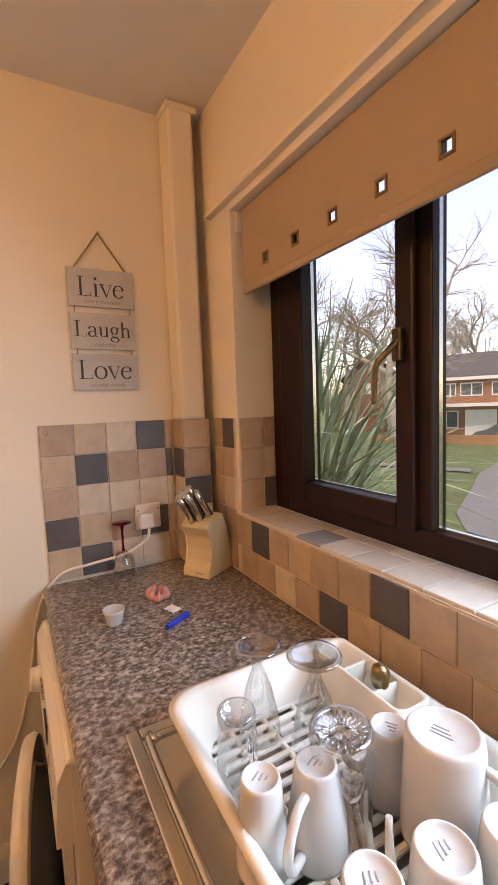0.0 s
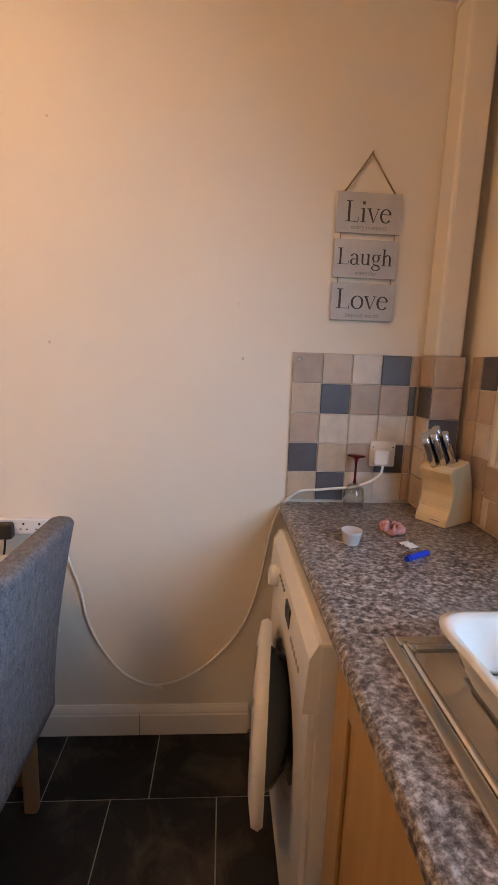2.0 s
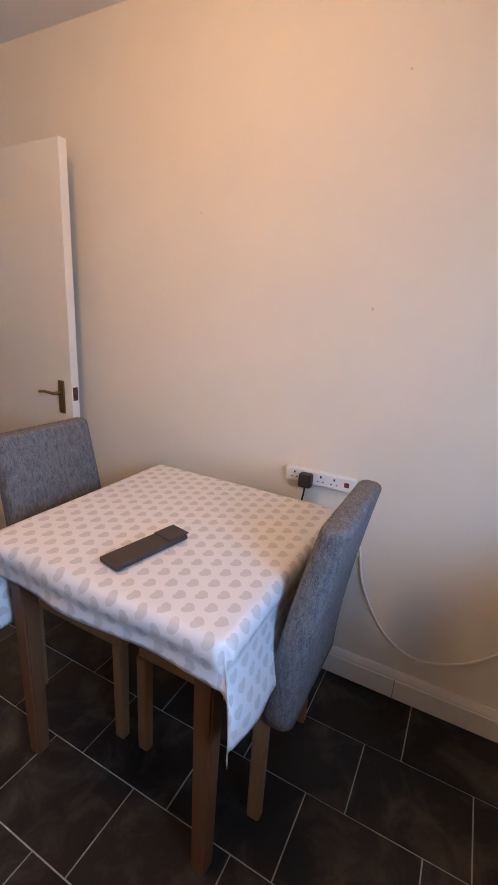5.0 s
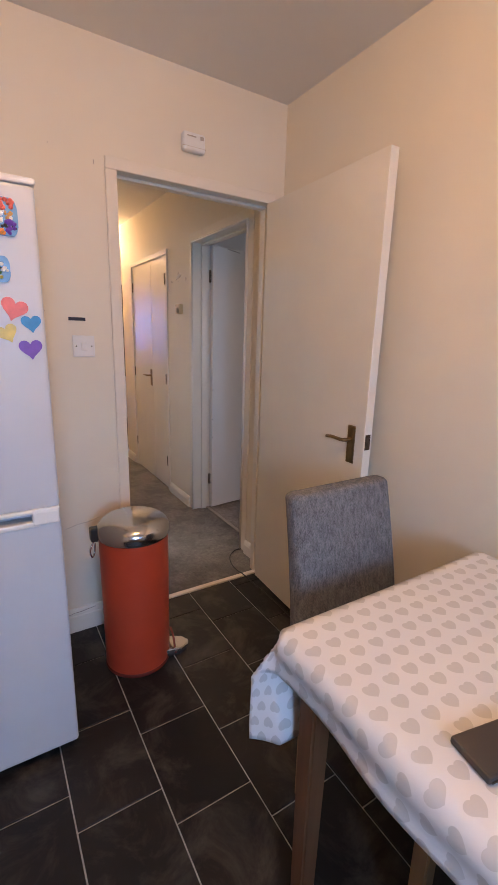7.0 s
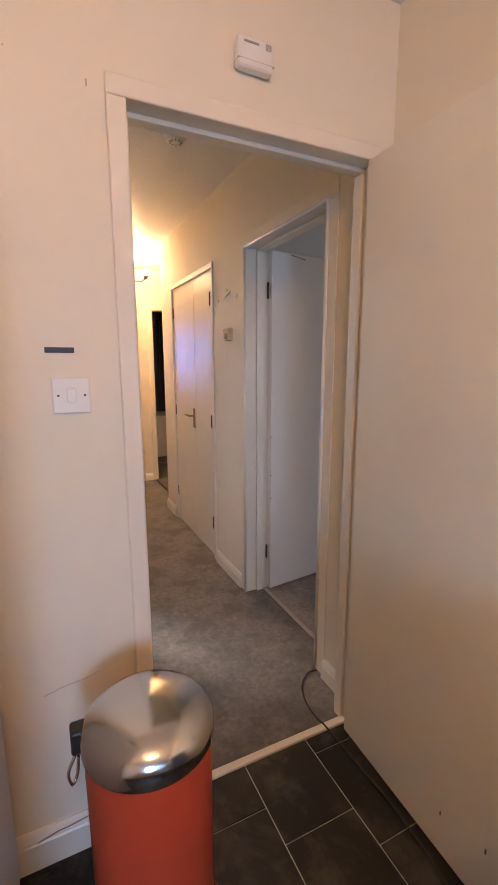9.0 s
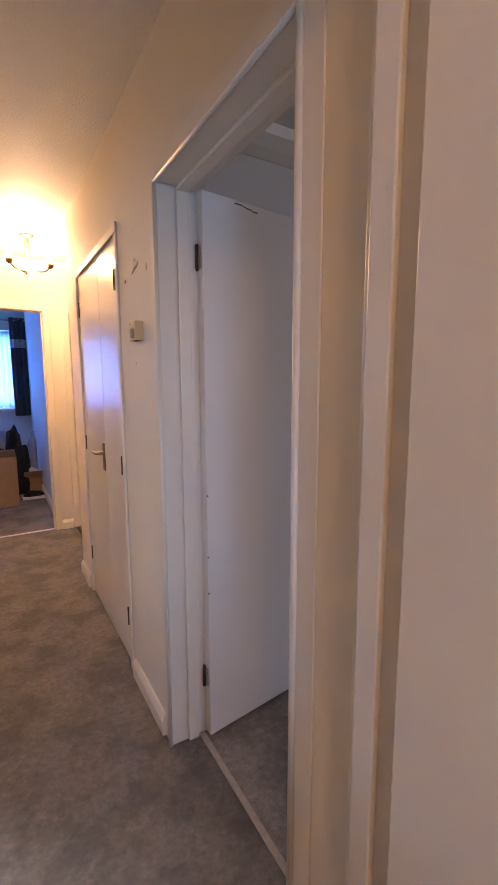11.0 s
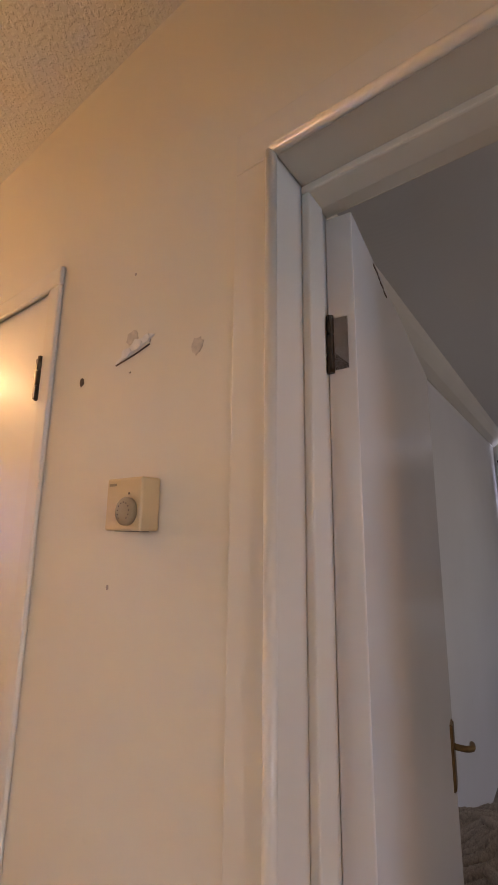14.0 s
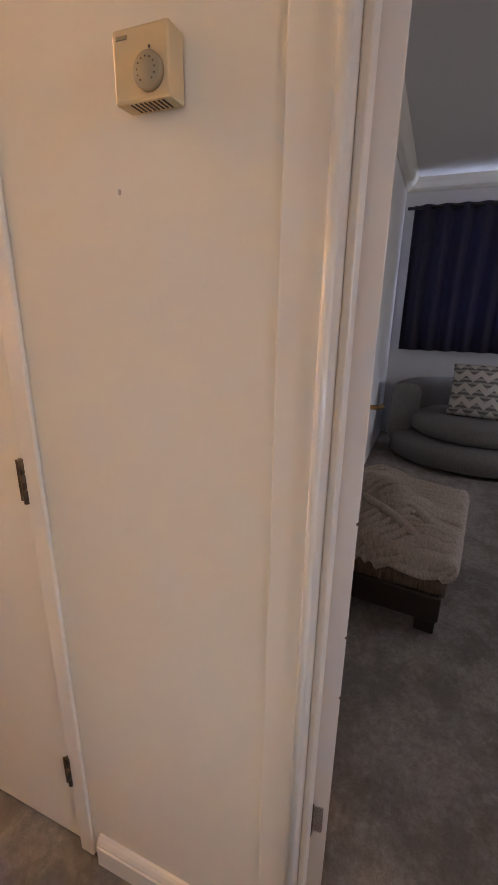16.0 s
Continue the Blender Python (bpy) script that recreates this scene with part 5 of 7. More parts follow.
cupm = thing("small_pot", "small white ribbed ramekin on the worktop", "pot", (-0.365, -2.925, 0.905))
part("bowl", lathe(bmesh.new(), [(0.019, 0.0), (0.021, 0.004), (0.026, 0.03), (0.028, 0.038), (0.026, 0.038), (0.019, 0.008), (0.0005, 0.006)], 24, None, False), M["china"], cupm)
sc = thing("scrunchie", "crumpled pale pink fabric scrunchie on the worktop", "scrunchie", (-0.285, -3.065, 0.905))
bm = bmesh.new()
nn, mm = 40, 10
loops = []
for i in range(nn):
    a = 2 * math.pi * i / nn
    puff = 0.011 + 0.004 * math.sin(a * 7) + 0.002 * math.sin(a * 13 + 1)
    rr = 0.025 + 0.004 * math.sin(a * 5 + 0.6)
    loops.append([bm.verts.new(((rr + puff * math.cos(2 * math.pi * k / mm)) * math.cos(a), (rr * 0.8 + puff * math.cos(2 * math.pi * k / mm)) * math.sin(a), puff + 0.001 + puff * math.sin(2 * math.pi * k / mm))) for k in range(mm)])
for i in range(nn):
    for k in range(mm):
        bm.faces.new((loops[i][k], loops[(i + 1) % nn][k], loops[(i + 1) % nn][(k + 1) % mm], loops[i][(k + 1) % mm])).smooth = True
part("band", bm, M["pink"], sc)
wr = thing("wrapper", "small crumpled clear and white wrapper", "wrapper", (-0.38, -3.075, 0.905), rz=20)
bm = bmesh.new()
g = bmesh.ops.create_grid(bm, x_segments=7, y_segments=5, size=0.5)
for v in bm.verts:
    v.co = Vector((v.co.x * 0.042, v.co.y * 0.030, 0.004 + 0.003 * math.sin(v.co.x * 17) * math.cos(v.co.y * 13)))
bmesh.ops.solidify(bm, geom=list(bm.faces), thickness=0.001)
part("film", bm, M["paper"], wr)
pn2 = thing("lighter", "bright blue plastic cylinder lying on the worktop", "lighter", (-0.455, -3.065, 0.9135), rz=-60)
part("barrel", tube(bmesh.new(), [(-0.038, 0, 0), (-0.032, 0, 0.0), (0.03, 0, 0), (0.038, 0, 0)], 0.0085, 14, 0.0075), M["blue_pen"], pn2)
part("cap", tube(bmesh.new(), [(-0.044, 0, 0), (-0.0385, 0, 0)], 0.007, 12), M["blue_pen"], pn2)
wg = thing("wine_glass", "wine glass upside down with dark red stem", "wine glass", (-0.045, -3.025, 0.905))
part("bowl", lathe(bmesh.new(), [(0.031, 0), (0.032, 0.0), (0.036, 0.03), (0.032, 0.058), (0.018, 0.074), (0.006, 0.08), (0.004, 0.078), (0.016, 0.071), (0.0305, 0.056), (0.0345, 0.03)], 28, None, False), M["glass"], wg)
part("stem", lathe(bmesh.new(), [(0.006, 0.08), (0.004, 0.095), (0.004, 0.14), (0.006, 0.158), (0.013, 0.166), (0.030, 0.171), (0.030, 0.174), (0.0005, 0.176)], 24, None, False), M["red_glass"], wg, "dark red stem and foot")

# ---- table, cloth, chairs ----
tb = thing("dining_table", "small square table with brown wooden legs", "table", (-0.497, -1.65, 0.0))
TX0, TX1, TY0, TY1, TZ = -0.855, -0.14, -2.02, -1.285, 0.758
local("tabletop", B(TX0 + 0.004, TX1 - 0.004, TY0 + 0.004, TY1 - 0.004, TZ - 0.03, TZ - 0.001, bevel=0.004), M["leg_brown"], tb)
for sx_ in (TX0 + 0.02, TX1 - 0.075):
    for sy_ in (TY0 + 0.03, TY1 - 0.085):
        bm = bmesh.new()
        outline(bm, [(0, 0), (0.055, 0), (0.055, 0.055), (0, 0.055)], TZ - 0.031, Matrix.Translation((sx_, sy_, 0.0)))
        bmesh.ops.bevel(bm, geom=[e for e in bm.edges if abs(e.verts[0].co.z - e.verts[1].co.z) > 0.1], offset=0.006, segments=2, affect="EDGES")
        for v in bm.verts:
            k = 1 - 0.22 * (1 - v.co.z / TZ)
            v.co.x, v.co.y = sx_ + 0.0275 + (v.co.x - sx_ - 0.0275) * k, sy_ + 0.0275 + (v.co.y - sy_ - 0.0275) * k
        local("leg", bm, M["leg_brown"], tb)
for a in ((TX0 + 0.06, TX1 - 0.06, TY0 + 0.03, TY0 + 0.05), (TX0 + 0.06, TX1 - 0.06, TY1 - 0.05, TY1 - 0.03), (TX0 + 0.03, TX0 + 0.05, TY0 + 0.06, TY1 - 0.06), (TX1 - 0.05, TX1 - 0.03, TY0 + 0.06, TY1 - 0.06)):
    local("apron", B(*a, TZ - 0.10, TZ - 0.031), M["leg_brown"], tb)

tc = thing("tablecloth", "white wipe-clean tablecloth printed with grey hearts", "tablecloth", ((TX0 + TX1) / 2, (TY0 + TY1) / 2, TZ))
OVX, OVY, SHIFT = 0.112, 0.29, 0.02
us = [TX0 - OVX + i * (TX1 - TX0 + 2 * OVX) / 90 for i in range(91)]
vs = [TY0 - OVY + SHIFT + i * (TY1 - TY0 + 2 * OVY) / 110 for i in range(111)]
bm = bmesh.new()
uvl = bm.loops.layers.uv.new("sheet")
grid = []
for u in us:
    col = []
    for v in vs:
        cu_, cv_ = min(max(u, TX0), TX1), min(max(v, TY0), TY1)
        dx, dy = u - cu_, v - cv_
        d = math.hypot(dx, dy)
        ripple = 0.0012 * noise.noise((u * 6, v * 6, 0.3))
        if d < 1e-9:
            p = Vector((u, v, TZ + 0.0025 + ripple))
        else:
            # sides hang straight; at a corner the spare cloth folds in half into a pointed ear
            ang = math.atan2(min(abs(dx), abs(dy)), max(abs(dx), abs(dy)))
            side_way = Vector((math.copysign(abs(dx) > abs(dy), dx), math.copysign(abs(dy) >= abs(dx), dy), 0))
            ear = Vector((math.copysign(0.62, dx), math.copysign(0.78, dy), 0)) if ang > 0 else Vector()
            blend = (1.0 - ang / (math.pi / 4)) ** 2
            ang *= 0.62 if cv_ > -1.6 else 0.4
            wave = math.sin((u * 0.7 + v) * 13.0) + 0.8 * noise.noise((u * 7, v * 7, 1.7))
            bulge = (0.012 * math.sin(min(1.0, d / 0.075) * math.pi) + 0.010 * min(1.0, d / 0.012)) * blend
            flare = d * (0.06 + 0.07 * wave) * blend
            p = Vector((cu_, cv_, TZ + 0.0025)) + side_way * (bulge + flare) + ear * (d * math.sin(ang))
            p.z -= max(0.0, d * math.cos(ang) * 0.985 - 0.004)
        col.append((bm.verts.new(p), (u, v)))
    grid.append(col)
for i in range(len(us) - 1):
    for j in range(len(vs) - 1):
        q = (grid[i][j], grid[i + 1][j], grid[i + 1][j + 1], grid[i][j + 1])
        f = bm.faces.new([a[0] for a in q])
        f.smooth = True
        for lp, a in zip(f.loops, q):
            lp[uvl].uv = (a[1][0] + 3.0, a[1][1] + 5.0)
cl = local("cloth", bm, M["hearts"], tc)
sol = cl.modifiers.new("thickness", "SOLIDIFY")
sol.thickness, sol.offset = 0.0014, 1.0

tl = thing("tablet_case", "charcoal folded tablet case lying on the tablecloth", "case", (-0.682, -1.680, TZ + 0.0045), rz=-11.5)
part("case", B(-0.118, 0.112, -0.037, 0.035, 0.0, 0.014, bevel=0.004), M["slab"], tl)
part("flap", B(0.05, 0.118, -0.034, 0.032, 0.0142, 0.018, bevel=0.0015), M["slab"], tl)
part("edge", B(-0.112, -0.05, -0.0382, -0.0365, 0.003, 0.006), M["dark_metal"], tl)


def dining_chair(at, rz, label):
    """An upholstered chair; it faces its own -y."""
    c = thing("dining_chair", label, "chair", at, "chairs at the table", rz)
    W = 0.195
    # back: a curved padded slab
    bm = bmesh.new()
    rows = 16
    sect = []
    for k in range(rows + 1):
        s = k / rows
        z = 0.365 + s * 0.557
        lean = 0.010 + 0.085 * s**1.5
        half = W + 0.006 - 0.012 * s
        t = 0.044 - 0.010 * s
        sect.append((z, lean, half, t))
    for k in range(1, 7):  # the rounded top edge
        phi = math.pi / 2 * k / 6
        sect.append((z + 0.018 * math.sin(phi), lean, half - 0.018 * (1 - math.cos(phi)), t - 0.020 * (1 - math.cos(phi))))
    loops = []
    for z, lean, half, t in sect:
        pts = []
        for px_, py_ in round_rect(-half, half, -t, t, t * 0.75, 4):
            pts.append(bm.verts.new((px_, py_ + lean, z)))
        loops.append(pts)
    for a, b in zip(loops, loops[1:]):
        n = len(a)
        for i in range(n):
            bm.faces.new((a[i], a[(i + 1) % n], b[(i + 1) % n], b[i])).smooth = True
    bm.faces.new(loops[0][::-1])
    bm.faces.new(loops[-1])
    bk = part("backrest", bm, M["chair"], c, "grey tweed upholstered back")
    part("seat", B(-W - 0.012, W + 0.012, -0.46, -0.036, 0.40, 0.485, bevel=0.02, seg=3), M["chair"], c)
    part("seat_frame", B(-W + 0.01, W - 0.01, -0.445, -0.036, 0.355, 0.3995), M["leg_oak"], c)
    for x_ in (-W + 0.018, W - 0.018):
        for y_, sp_ in ((-0.43, 0.0), (-0.03, 0.0)):
            bm = bmesh.new()
            outline(bm, [(-0.019, -0.019), (0.019, -0.019), (0.019, 0.019), (-0.019, 0.019)], 0.358, Matrix.Translation((x_, y_, 0)))
            bmesh.ops.bevel(bm, geom=[e for e in bm.edges if abs(e.verts[0].co.z - e.verts[1].co.z) > 0.1], offset=0.004, segments=2, affect="EDGES")
            for v in bm.verts:
                d = 1 - v.co.z / 0.358
                v.co.y += sp_ * d
                v.co.x, v.co.y = x_ + (v.co.x - x_) * (1 - 0.2 * d), v.co.y
            part("leg", bm, M["leg_oak"], c)
    return c


dining_chair((-0.464, -1.105, 0.0), 0.0, "grey tweed upholstered dining chair with oak legs")
dining_chair((-0.458, -2.058, 0.0), 180.0, "grey tweed dining chair pushed under the table")

# ---- fridge, bin ----
fr = thing("fridge_freezer", "tall white fridge freezer with magnets", "fridge", (-1.47, -0.33, 0.0))
FX0, FX1, FF = -1.75, -1.193, -0.635
local("body", B(FX0 + 0.004, FX1 - 0.004, FF + 0.06, -0.035, 0.03, 1.715, bevel=0.006), M["fridge"], fr)
up = local("upper_door", B(FX0, FX1, FF, FF + 0.056, 0.872, 1.705, bevel=0.010, seg=3), M["fridge"], fr)
lw = local("lower_door", B(FX0, FX1, FF, FF + 0.056, 0.035, 0.835, bevel=0.010, seg=3), M["fridge"], fr)
local("top_cap", B(FX0 - 0.003, FX1 + 0.003, FF - 0.004, -0.035, 1.706, 1.722, bevel=0.006), M["white_plastic"], fr)
hl = bmesh.new()
box(hl, FX0 + 0.02, FX1 - 0.055, FF - 0.006, FF + 0.02, 0.822, 0.838, bevel=0.004)
local("grip", hl, M["white_plastic"], lw, "recessed grip along the door top")
local("grip_end", B(FX1 - 0.075, FX1 - 0.004, FF - 0.008, FF + 0.03, 0.826, 0.868, bevel=0.005), M["white_plastic"], lw)
local("lip", B(FX0 + 0.005, FX1 - 0.002, FF - 0.006, FF + 0.02, 0.861, 0.874, bevel=0.004), M["white_plastic"], up)
for x in (FX0 + 0.05, FX1 - 0.05):
    local("foot", tube(bmesh.new(), [(x, FF + 0.09, 0.0), (x, FF + 0.09, 0.034)], 0.018, 10), M["black"], fr)


def heart_points(s):
    out = []
    for k in range(28):
        a = 2 * math.pi * k / 28
        out.append((s * math.sin(a) ** 3, s * (0.81 * math.cos(a) - 0.31 * math.cos(2 * a) - 0.125 * math.cos(3 * a) - 0.06 * math.cos(4 * a))))
    return out


for name, x, z, rz_, s in (("orange", -1.338, 1.402, 5, 0.030), ("coral", -1.262, 1.416, -18, 0.031), ("sky", -1.226, 1.382, 5, 0.024), ("yellow", -1.283, 1.356, 22, 0.025), ("green", -1.345, 1.315, -14, 0.030), ("purple", -1.232, 1.318, 4, 0.028)):
    m4 = Matrix(((1, 0, 0, x), (0, 0, -1, FF - 0.0004), (0, 1, 0, z), (0, 0, 0, 1))) @ pose(0, 0, 0, 0, 0, rz_)
    solid("heart_magnet", outline(bmesh.new(), heart_points(s), 0.0022, m4, 0.0006), M[name], f"{name} paper heart magnet on the fridge".replace("sky", "blue"), "magnet")["group"] = "heart magnets"


def relief_magnet(x, z, w, h, label, bits):
    t = thing("souvenir_magnet", label, "magnet", (x, FF, z))
    rnd = random.Random(w)
    bm = bmesh.new()
    pts = [(w / 2 * math.cos(a) * (1 + 0.18 * math.sin(5 * a) ** 2), h / 2 * math.sin(a) * (1 + 0.12 * math.cos(7 * a))) for a in (2 * math.pi * k / 26 for k in range(26))]
    pts = [(max(-w / 2, min(w / 2, u * 1.18)), max(-h / 2, min(h / 2, v * 1.18))) for u, v in pts]
    part("plaque", outline(bm, pts, 0.006, Matrix(((1, 0, 0, 0), (0, 0, -1, -0.0005), (0, 1, 0, 0), (0, 0, 0, 1))), 0.002), M["sea"], t)
    for mat, n, zone, size in bits:
        bm = bmesh.new()
        for _ in range(n):
            u = rnd.uniform(zone[0], zone[1]) * w / 2
            v = rnd.uniform(zone[2], zone[3]) * h / 2
            r = bmesh.ops.create_icosphere(bm, subdivisions=1, radius=size * rnd.uniform(0.6, 1.2))
            bmesh.ops.translate(bm, verts=r["verts"], vec=(u, -0.0065, v))
        part("relief", bm, M[mat], t)
    return t


relief_magnet(-1.288, 1.626, 0.105, 0.085, "painted resin holiday magnet with flowers and buildings", (("deep_green", 34, (-0.95, 0.0, 0.3, 0.95), 0.006), ("coral", 22, (0.0, 0.9, 0.35, 0.95), 0.006), ("paper", 30, (-0.7, 0.8, -0.3, 0.35), 0.005), ("tan", 16, (-0.8, 0.8, -0.2, 0.3), 0.005), ("orange", 44, (-0.92, 0.45, -0.95, -0.65), 0.005), ("purple", 14, (0.5, 0.92, -0.9, -0.2), 0.006), ("slab", 26, (-0.95, 0.95, -0.6, -0.4), 0.004)))
relief_magnet(-1.305, 1.507, 0.085, 0.06, "painted resin palm beach magnet", (("deep_green", 34, (-0.7, 0.5, -0.5, 0.9), 0.005), ("paper", 16, (-0.3, 0.9, -0.1, 0.5), 0.005), ("slab", 12, (-0.8, 0.6, -0.6, 0.2), 0.004), ("yellow", 12, (-0.8, 0.6, -0.9, -0.4), 0.004)))
tv = thing("trivet", "white pierced round trivet on top of the fridge", "trivet", (-1.33, -0.40, 1.722))
bm = bmesh.new()
m4 = pose(0, 0.0, 0.065, 68, 0, 8)
for r in (0.075, 0.022):
    pts = [m4 @ Vector((r * math.cos(2 * math.pi * k / 32), r * math.sin(2 * math.pi * k / 32), 0)) for k in range(33)]
    tube(bm, pts, 0.007, 8)
for k in range(14):
    a = 2 * math.pi * k / 14
    tube(bm, [m4 @ Vector((r * math.cos(a + r * 9), r * math.sin(a + r * 9), 0)) for r in (0.024, 0.038, 0.052, 0.066, 0.074)], 0.0055, 6)
part("disc", bm, M["white_plastic"], tv)

# things held on the side of the fridge
solid("photo_magnet", B(-1.1925, -1.185, -0.43, -0.27, 1.47, 1.66, bevel=0.002), M["leg_brown"], "brown framed picture magnet on the fridge side", "magnet")
gc = thing("bag_clip", "grey plastic clip magnet on the fridge side", "clip", (-1.1925, -0.345, 1.44))
part("jaw", outline(bmesh.new(), [(0.0, -0.010), (0.030, -0.022), (0.034, -0.014), (0.012, 0.022), (0.0, 0.026)], 0.03, Matrix(((1, 0, 0, 0), (0, 0, 1, -0.015), (0, 1, 0, 0), (0, 0, 0, 1)))), M["smudge"], gc)
ky = thing("key_bunch", "small bunch of dark keys hanging on the fridge side", "keys", (-1.1925, -0.345, 1.40))
part("hook", B(0.0, 0.012, -0.008, 0.008, 0.0, 0.018, bevel=0.002), M["white_plastic"], ky)
part("ring", tube(bmesh.new(), [(0.012, 0.014 * math.cos(k * math.pi / 8), -0.008 + 0.014 * math.sin(k * math.pi / 8)) for k in range(17)], 0.0016, 6), M["dark_metal"], ky)
for k in range(3):
    part("key", B(0.009 + 0.004 * k, 0.011 + 0.004 * k, -0.012 + 0.008 * k, 0.0 + 0.008 * k, -0.062 - 0.006 * k, -0.018, bevel=0.0008, seg=1), M["dark_metal"], ky)
pp = thing("paper_pad", "white papers clipped to the fridge side", "papers", (-1.1925, -0.35, 1.16))
for k in range(4):
    part("sheet", outline(bmesh.new(), [(0.001 + 0.003 * k, 0.21), (0.003 + 0.003 * k, 0.21), (0.008 + 0.005 * k, 0.01 + 0.006 * k), (0.006 + 0.005 * k, 0.008 + 0.006 * k)], 0.15, Matrix(((1, 0, 0, 0), (0, 0, 1, -0.075), (0, 1, 0, 0), (0, 0, 0, 1)))), M["paper"], pp)

bn = thing("pedal_bin", "coral red pedal bin with domed steel lid", "bin", (-0.888, -0.305, 0.0))
BIN_WIDE = 1.12
part("body", lathe(bmesh.new(), [(0.112, 0.0), (0.118, 0.004), (0.119, 0.02), (0.1205, 0.30), (0.122, 0.575), (0.120, 0.59), (0.112, 0.592)], 48, None, False), M["red"], bn)
part("base_ring", lathe(bmesh.new(), [(0.1192, 0.0), (0.1205, 0.003), (0.1203, 0.014), (0.119, 0.016)], 48, None, False), M["rubber"], bn)
part("lid", lathe(bmesh.new(), [(0.1245, 0.582), (0.1265, 0.586), (0.1265, 0.612), (0.122, 0.628), (0.108, 0.645), (0.08, 0.660), (0.045, 0.668), (0.0005, 0.671)], 56, None, False), M["steel"], bn, "domed brushed steel lid")
hk = part("hinge_block", B(-0.142, -0.108, 0.03, 0.066, 0.555, 0.612, bevel=0.006), M["black"], bn)
part("lifting_ring", tube(bmesh.new(), smooth_path([(-0.136, 0.030, 0.56), (-0.150, 0.022, 0.53), (-0.144, 0.022, 0.50), (-0.134, 0.030, 0.515), (-0.130, 0.036, 0.55)], 5), 0.003, 6), M["steel"], hk)
bm = bmesh.new()
pts = [(0.095, -0.045), (0.165, -0.03), (0.19, -0.005), (0.19, 0.02), (0.165, 0.04), (0.095, 0.05)]
outline(bm, pts, 0.014, pose(0, 0, 0.036, 0, 0, -24), 0.004)
pd = part("pedal", bm, M["steel"], bn, "flat steel foot pedal")
part("pad", outline(bmesh.new(), [(x * 0.97, y * 0.9) for x, y in pts], 0.014, pose(0, 0, 0.016, 0, 0, -24), 0.003), M["black"], pd)
part("arch", tube(bmesh.new(), [(0.118, -0.09, 0.03), (0.124, -0.05, 0.085), (0.126, -0.02, 0.10), (0.122, 0.02, 0.08), (0.118, 0.05, 0.03)], 0.004, 6), M["rubber"], bn)

for piece_ in bn.children_recursive:
    piece_.data.transform(Matrix.Diagonal((BIN_WIDE, BIN_WIDE, 1, 1)))

# black cable over the threshold and lying along the door
ck = tube(bmesh.new(), smooth_path([(-0.016, 0.30, 0.012), (-0.06, 0.305, 0.008), (-0.125, 0.25, 0.006), (-0.16, 0.16, 0.006), (-0.165, 0.08, 0.007), (-0.162, 0.036, 0.0125), (-0.155, -0.03, 0.006), (-0.15, -0.16, 0.0055), (-0.145, -0.30, 0.0055), (-0.155, -0.45, 0.0055), (-0.18, -0.62, 0.0055), (-0.20, -0.80, 0.0055), (-0.16, -1.0, 0.0055), (-0.06, -1.3, 0.0055), (-0.04, -1.7, 0.0055), (-0.04, -1.8, 0.006)], 7), 0.0036, 7)
solid("black_cable", ck, M["cable_black"], "thin black cable running across the threshold", "cable")

# ---- hall things ----
th = thing("thermostat", "yellowed square room thermostat with a round dial", "thermostat", (0.0, 1.296, 1.554))
part("case", B(-0.032, -0.0005, -0.037, 0.037, -0.035, 0.035, bevel=0.003), M["cream_plastic"], th)
m4 = Matrix(((0, 0, -1, -0.031), (1, 0, 0, -0.012), (0, 1, 0, -0.010), (0, 0, 0, 1)))
dl = part("dial", lathe(bmesh.new(), [(0.0182, 0.0), (0.0182, 0.007), (0.0165, 0.009), (0.0005, 0.0092)], 28, m4), M["beige_dial"], th, "round beige turning dial")
bm = bmesh.new()
for k in range(11):
    a = radians(-50 + 28 * k)
    tube(bm, [m4 @ Vector((0.0115 * math.cos(a), 0.0115 * math.sin(a), 0.0085)), m4 @ Vector((0.0115 * math.cos(a), 0.0115 * math.sin(a), 0.0098))], 0.0009, 5)
part("scale_dots", bm, M["mark"], dl)
part("pointer", B(-0.0332, -0.031, -0.0135, -0.0115, 0.012, 0.0145), M["mark"], th)
part("badge", B(-0.0332, -0.0315, 0.016, 0.030, 0.024, 0.0275), M["beige_dial"], th)
for k in range(8):
    part("vent_slot", B(-0.029, -0.008, -0.026 + 0.006 * k, -0.024 + 0.006 * k, -0.0358, -0.0345), M["mark"], th)


def wall_blob(name, y, z, w, h, mat, label, deep=0.0018, seed=1):
    """An uneven flat patch on the hall wall."""
    rnd = random.Random(seed)
    pts = []
    for k in range(18):
        a = 2 * math.pi * k / 18
        r = rnd.uniform(0.72, 1.08)
        pts.append((w / 2 * r * math.cos(a), h / 2 * r * math.sin(a)))
    m4 = Matrix(((0, 0, -1, -0.0002), (-1, 0, 0, y), (0, 1, 0, z), (0, 0, 0, 1)))
    return solid(name, outline(bmesh.new(), pts, deep, m4, 0.0005), M[mat], label, "wall mark")


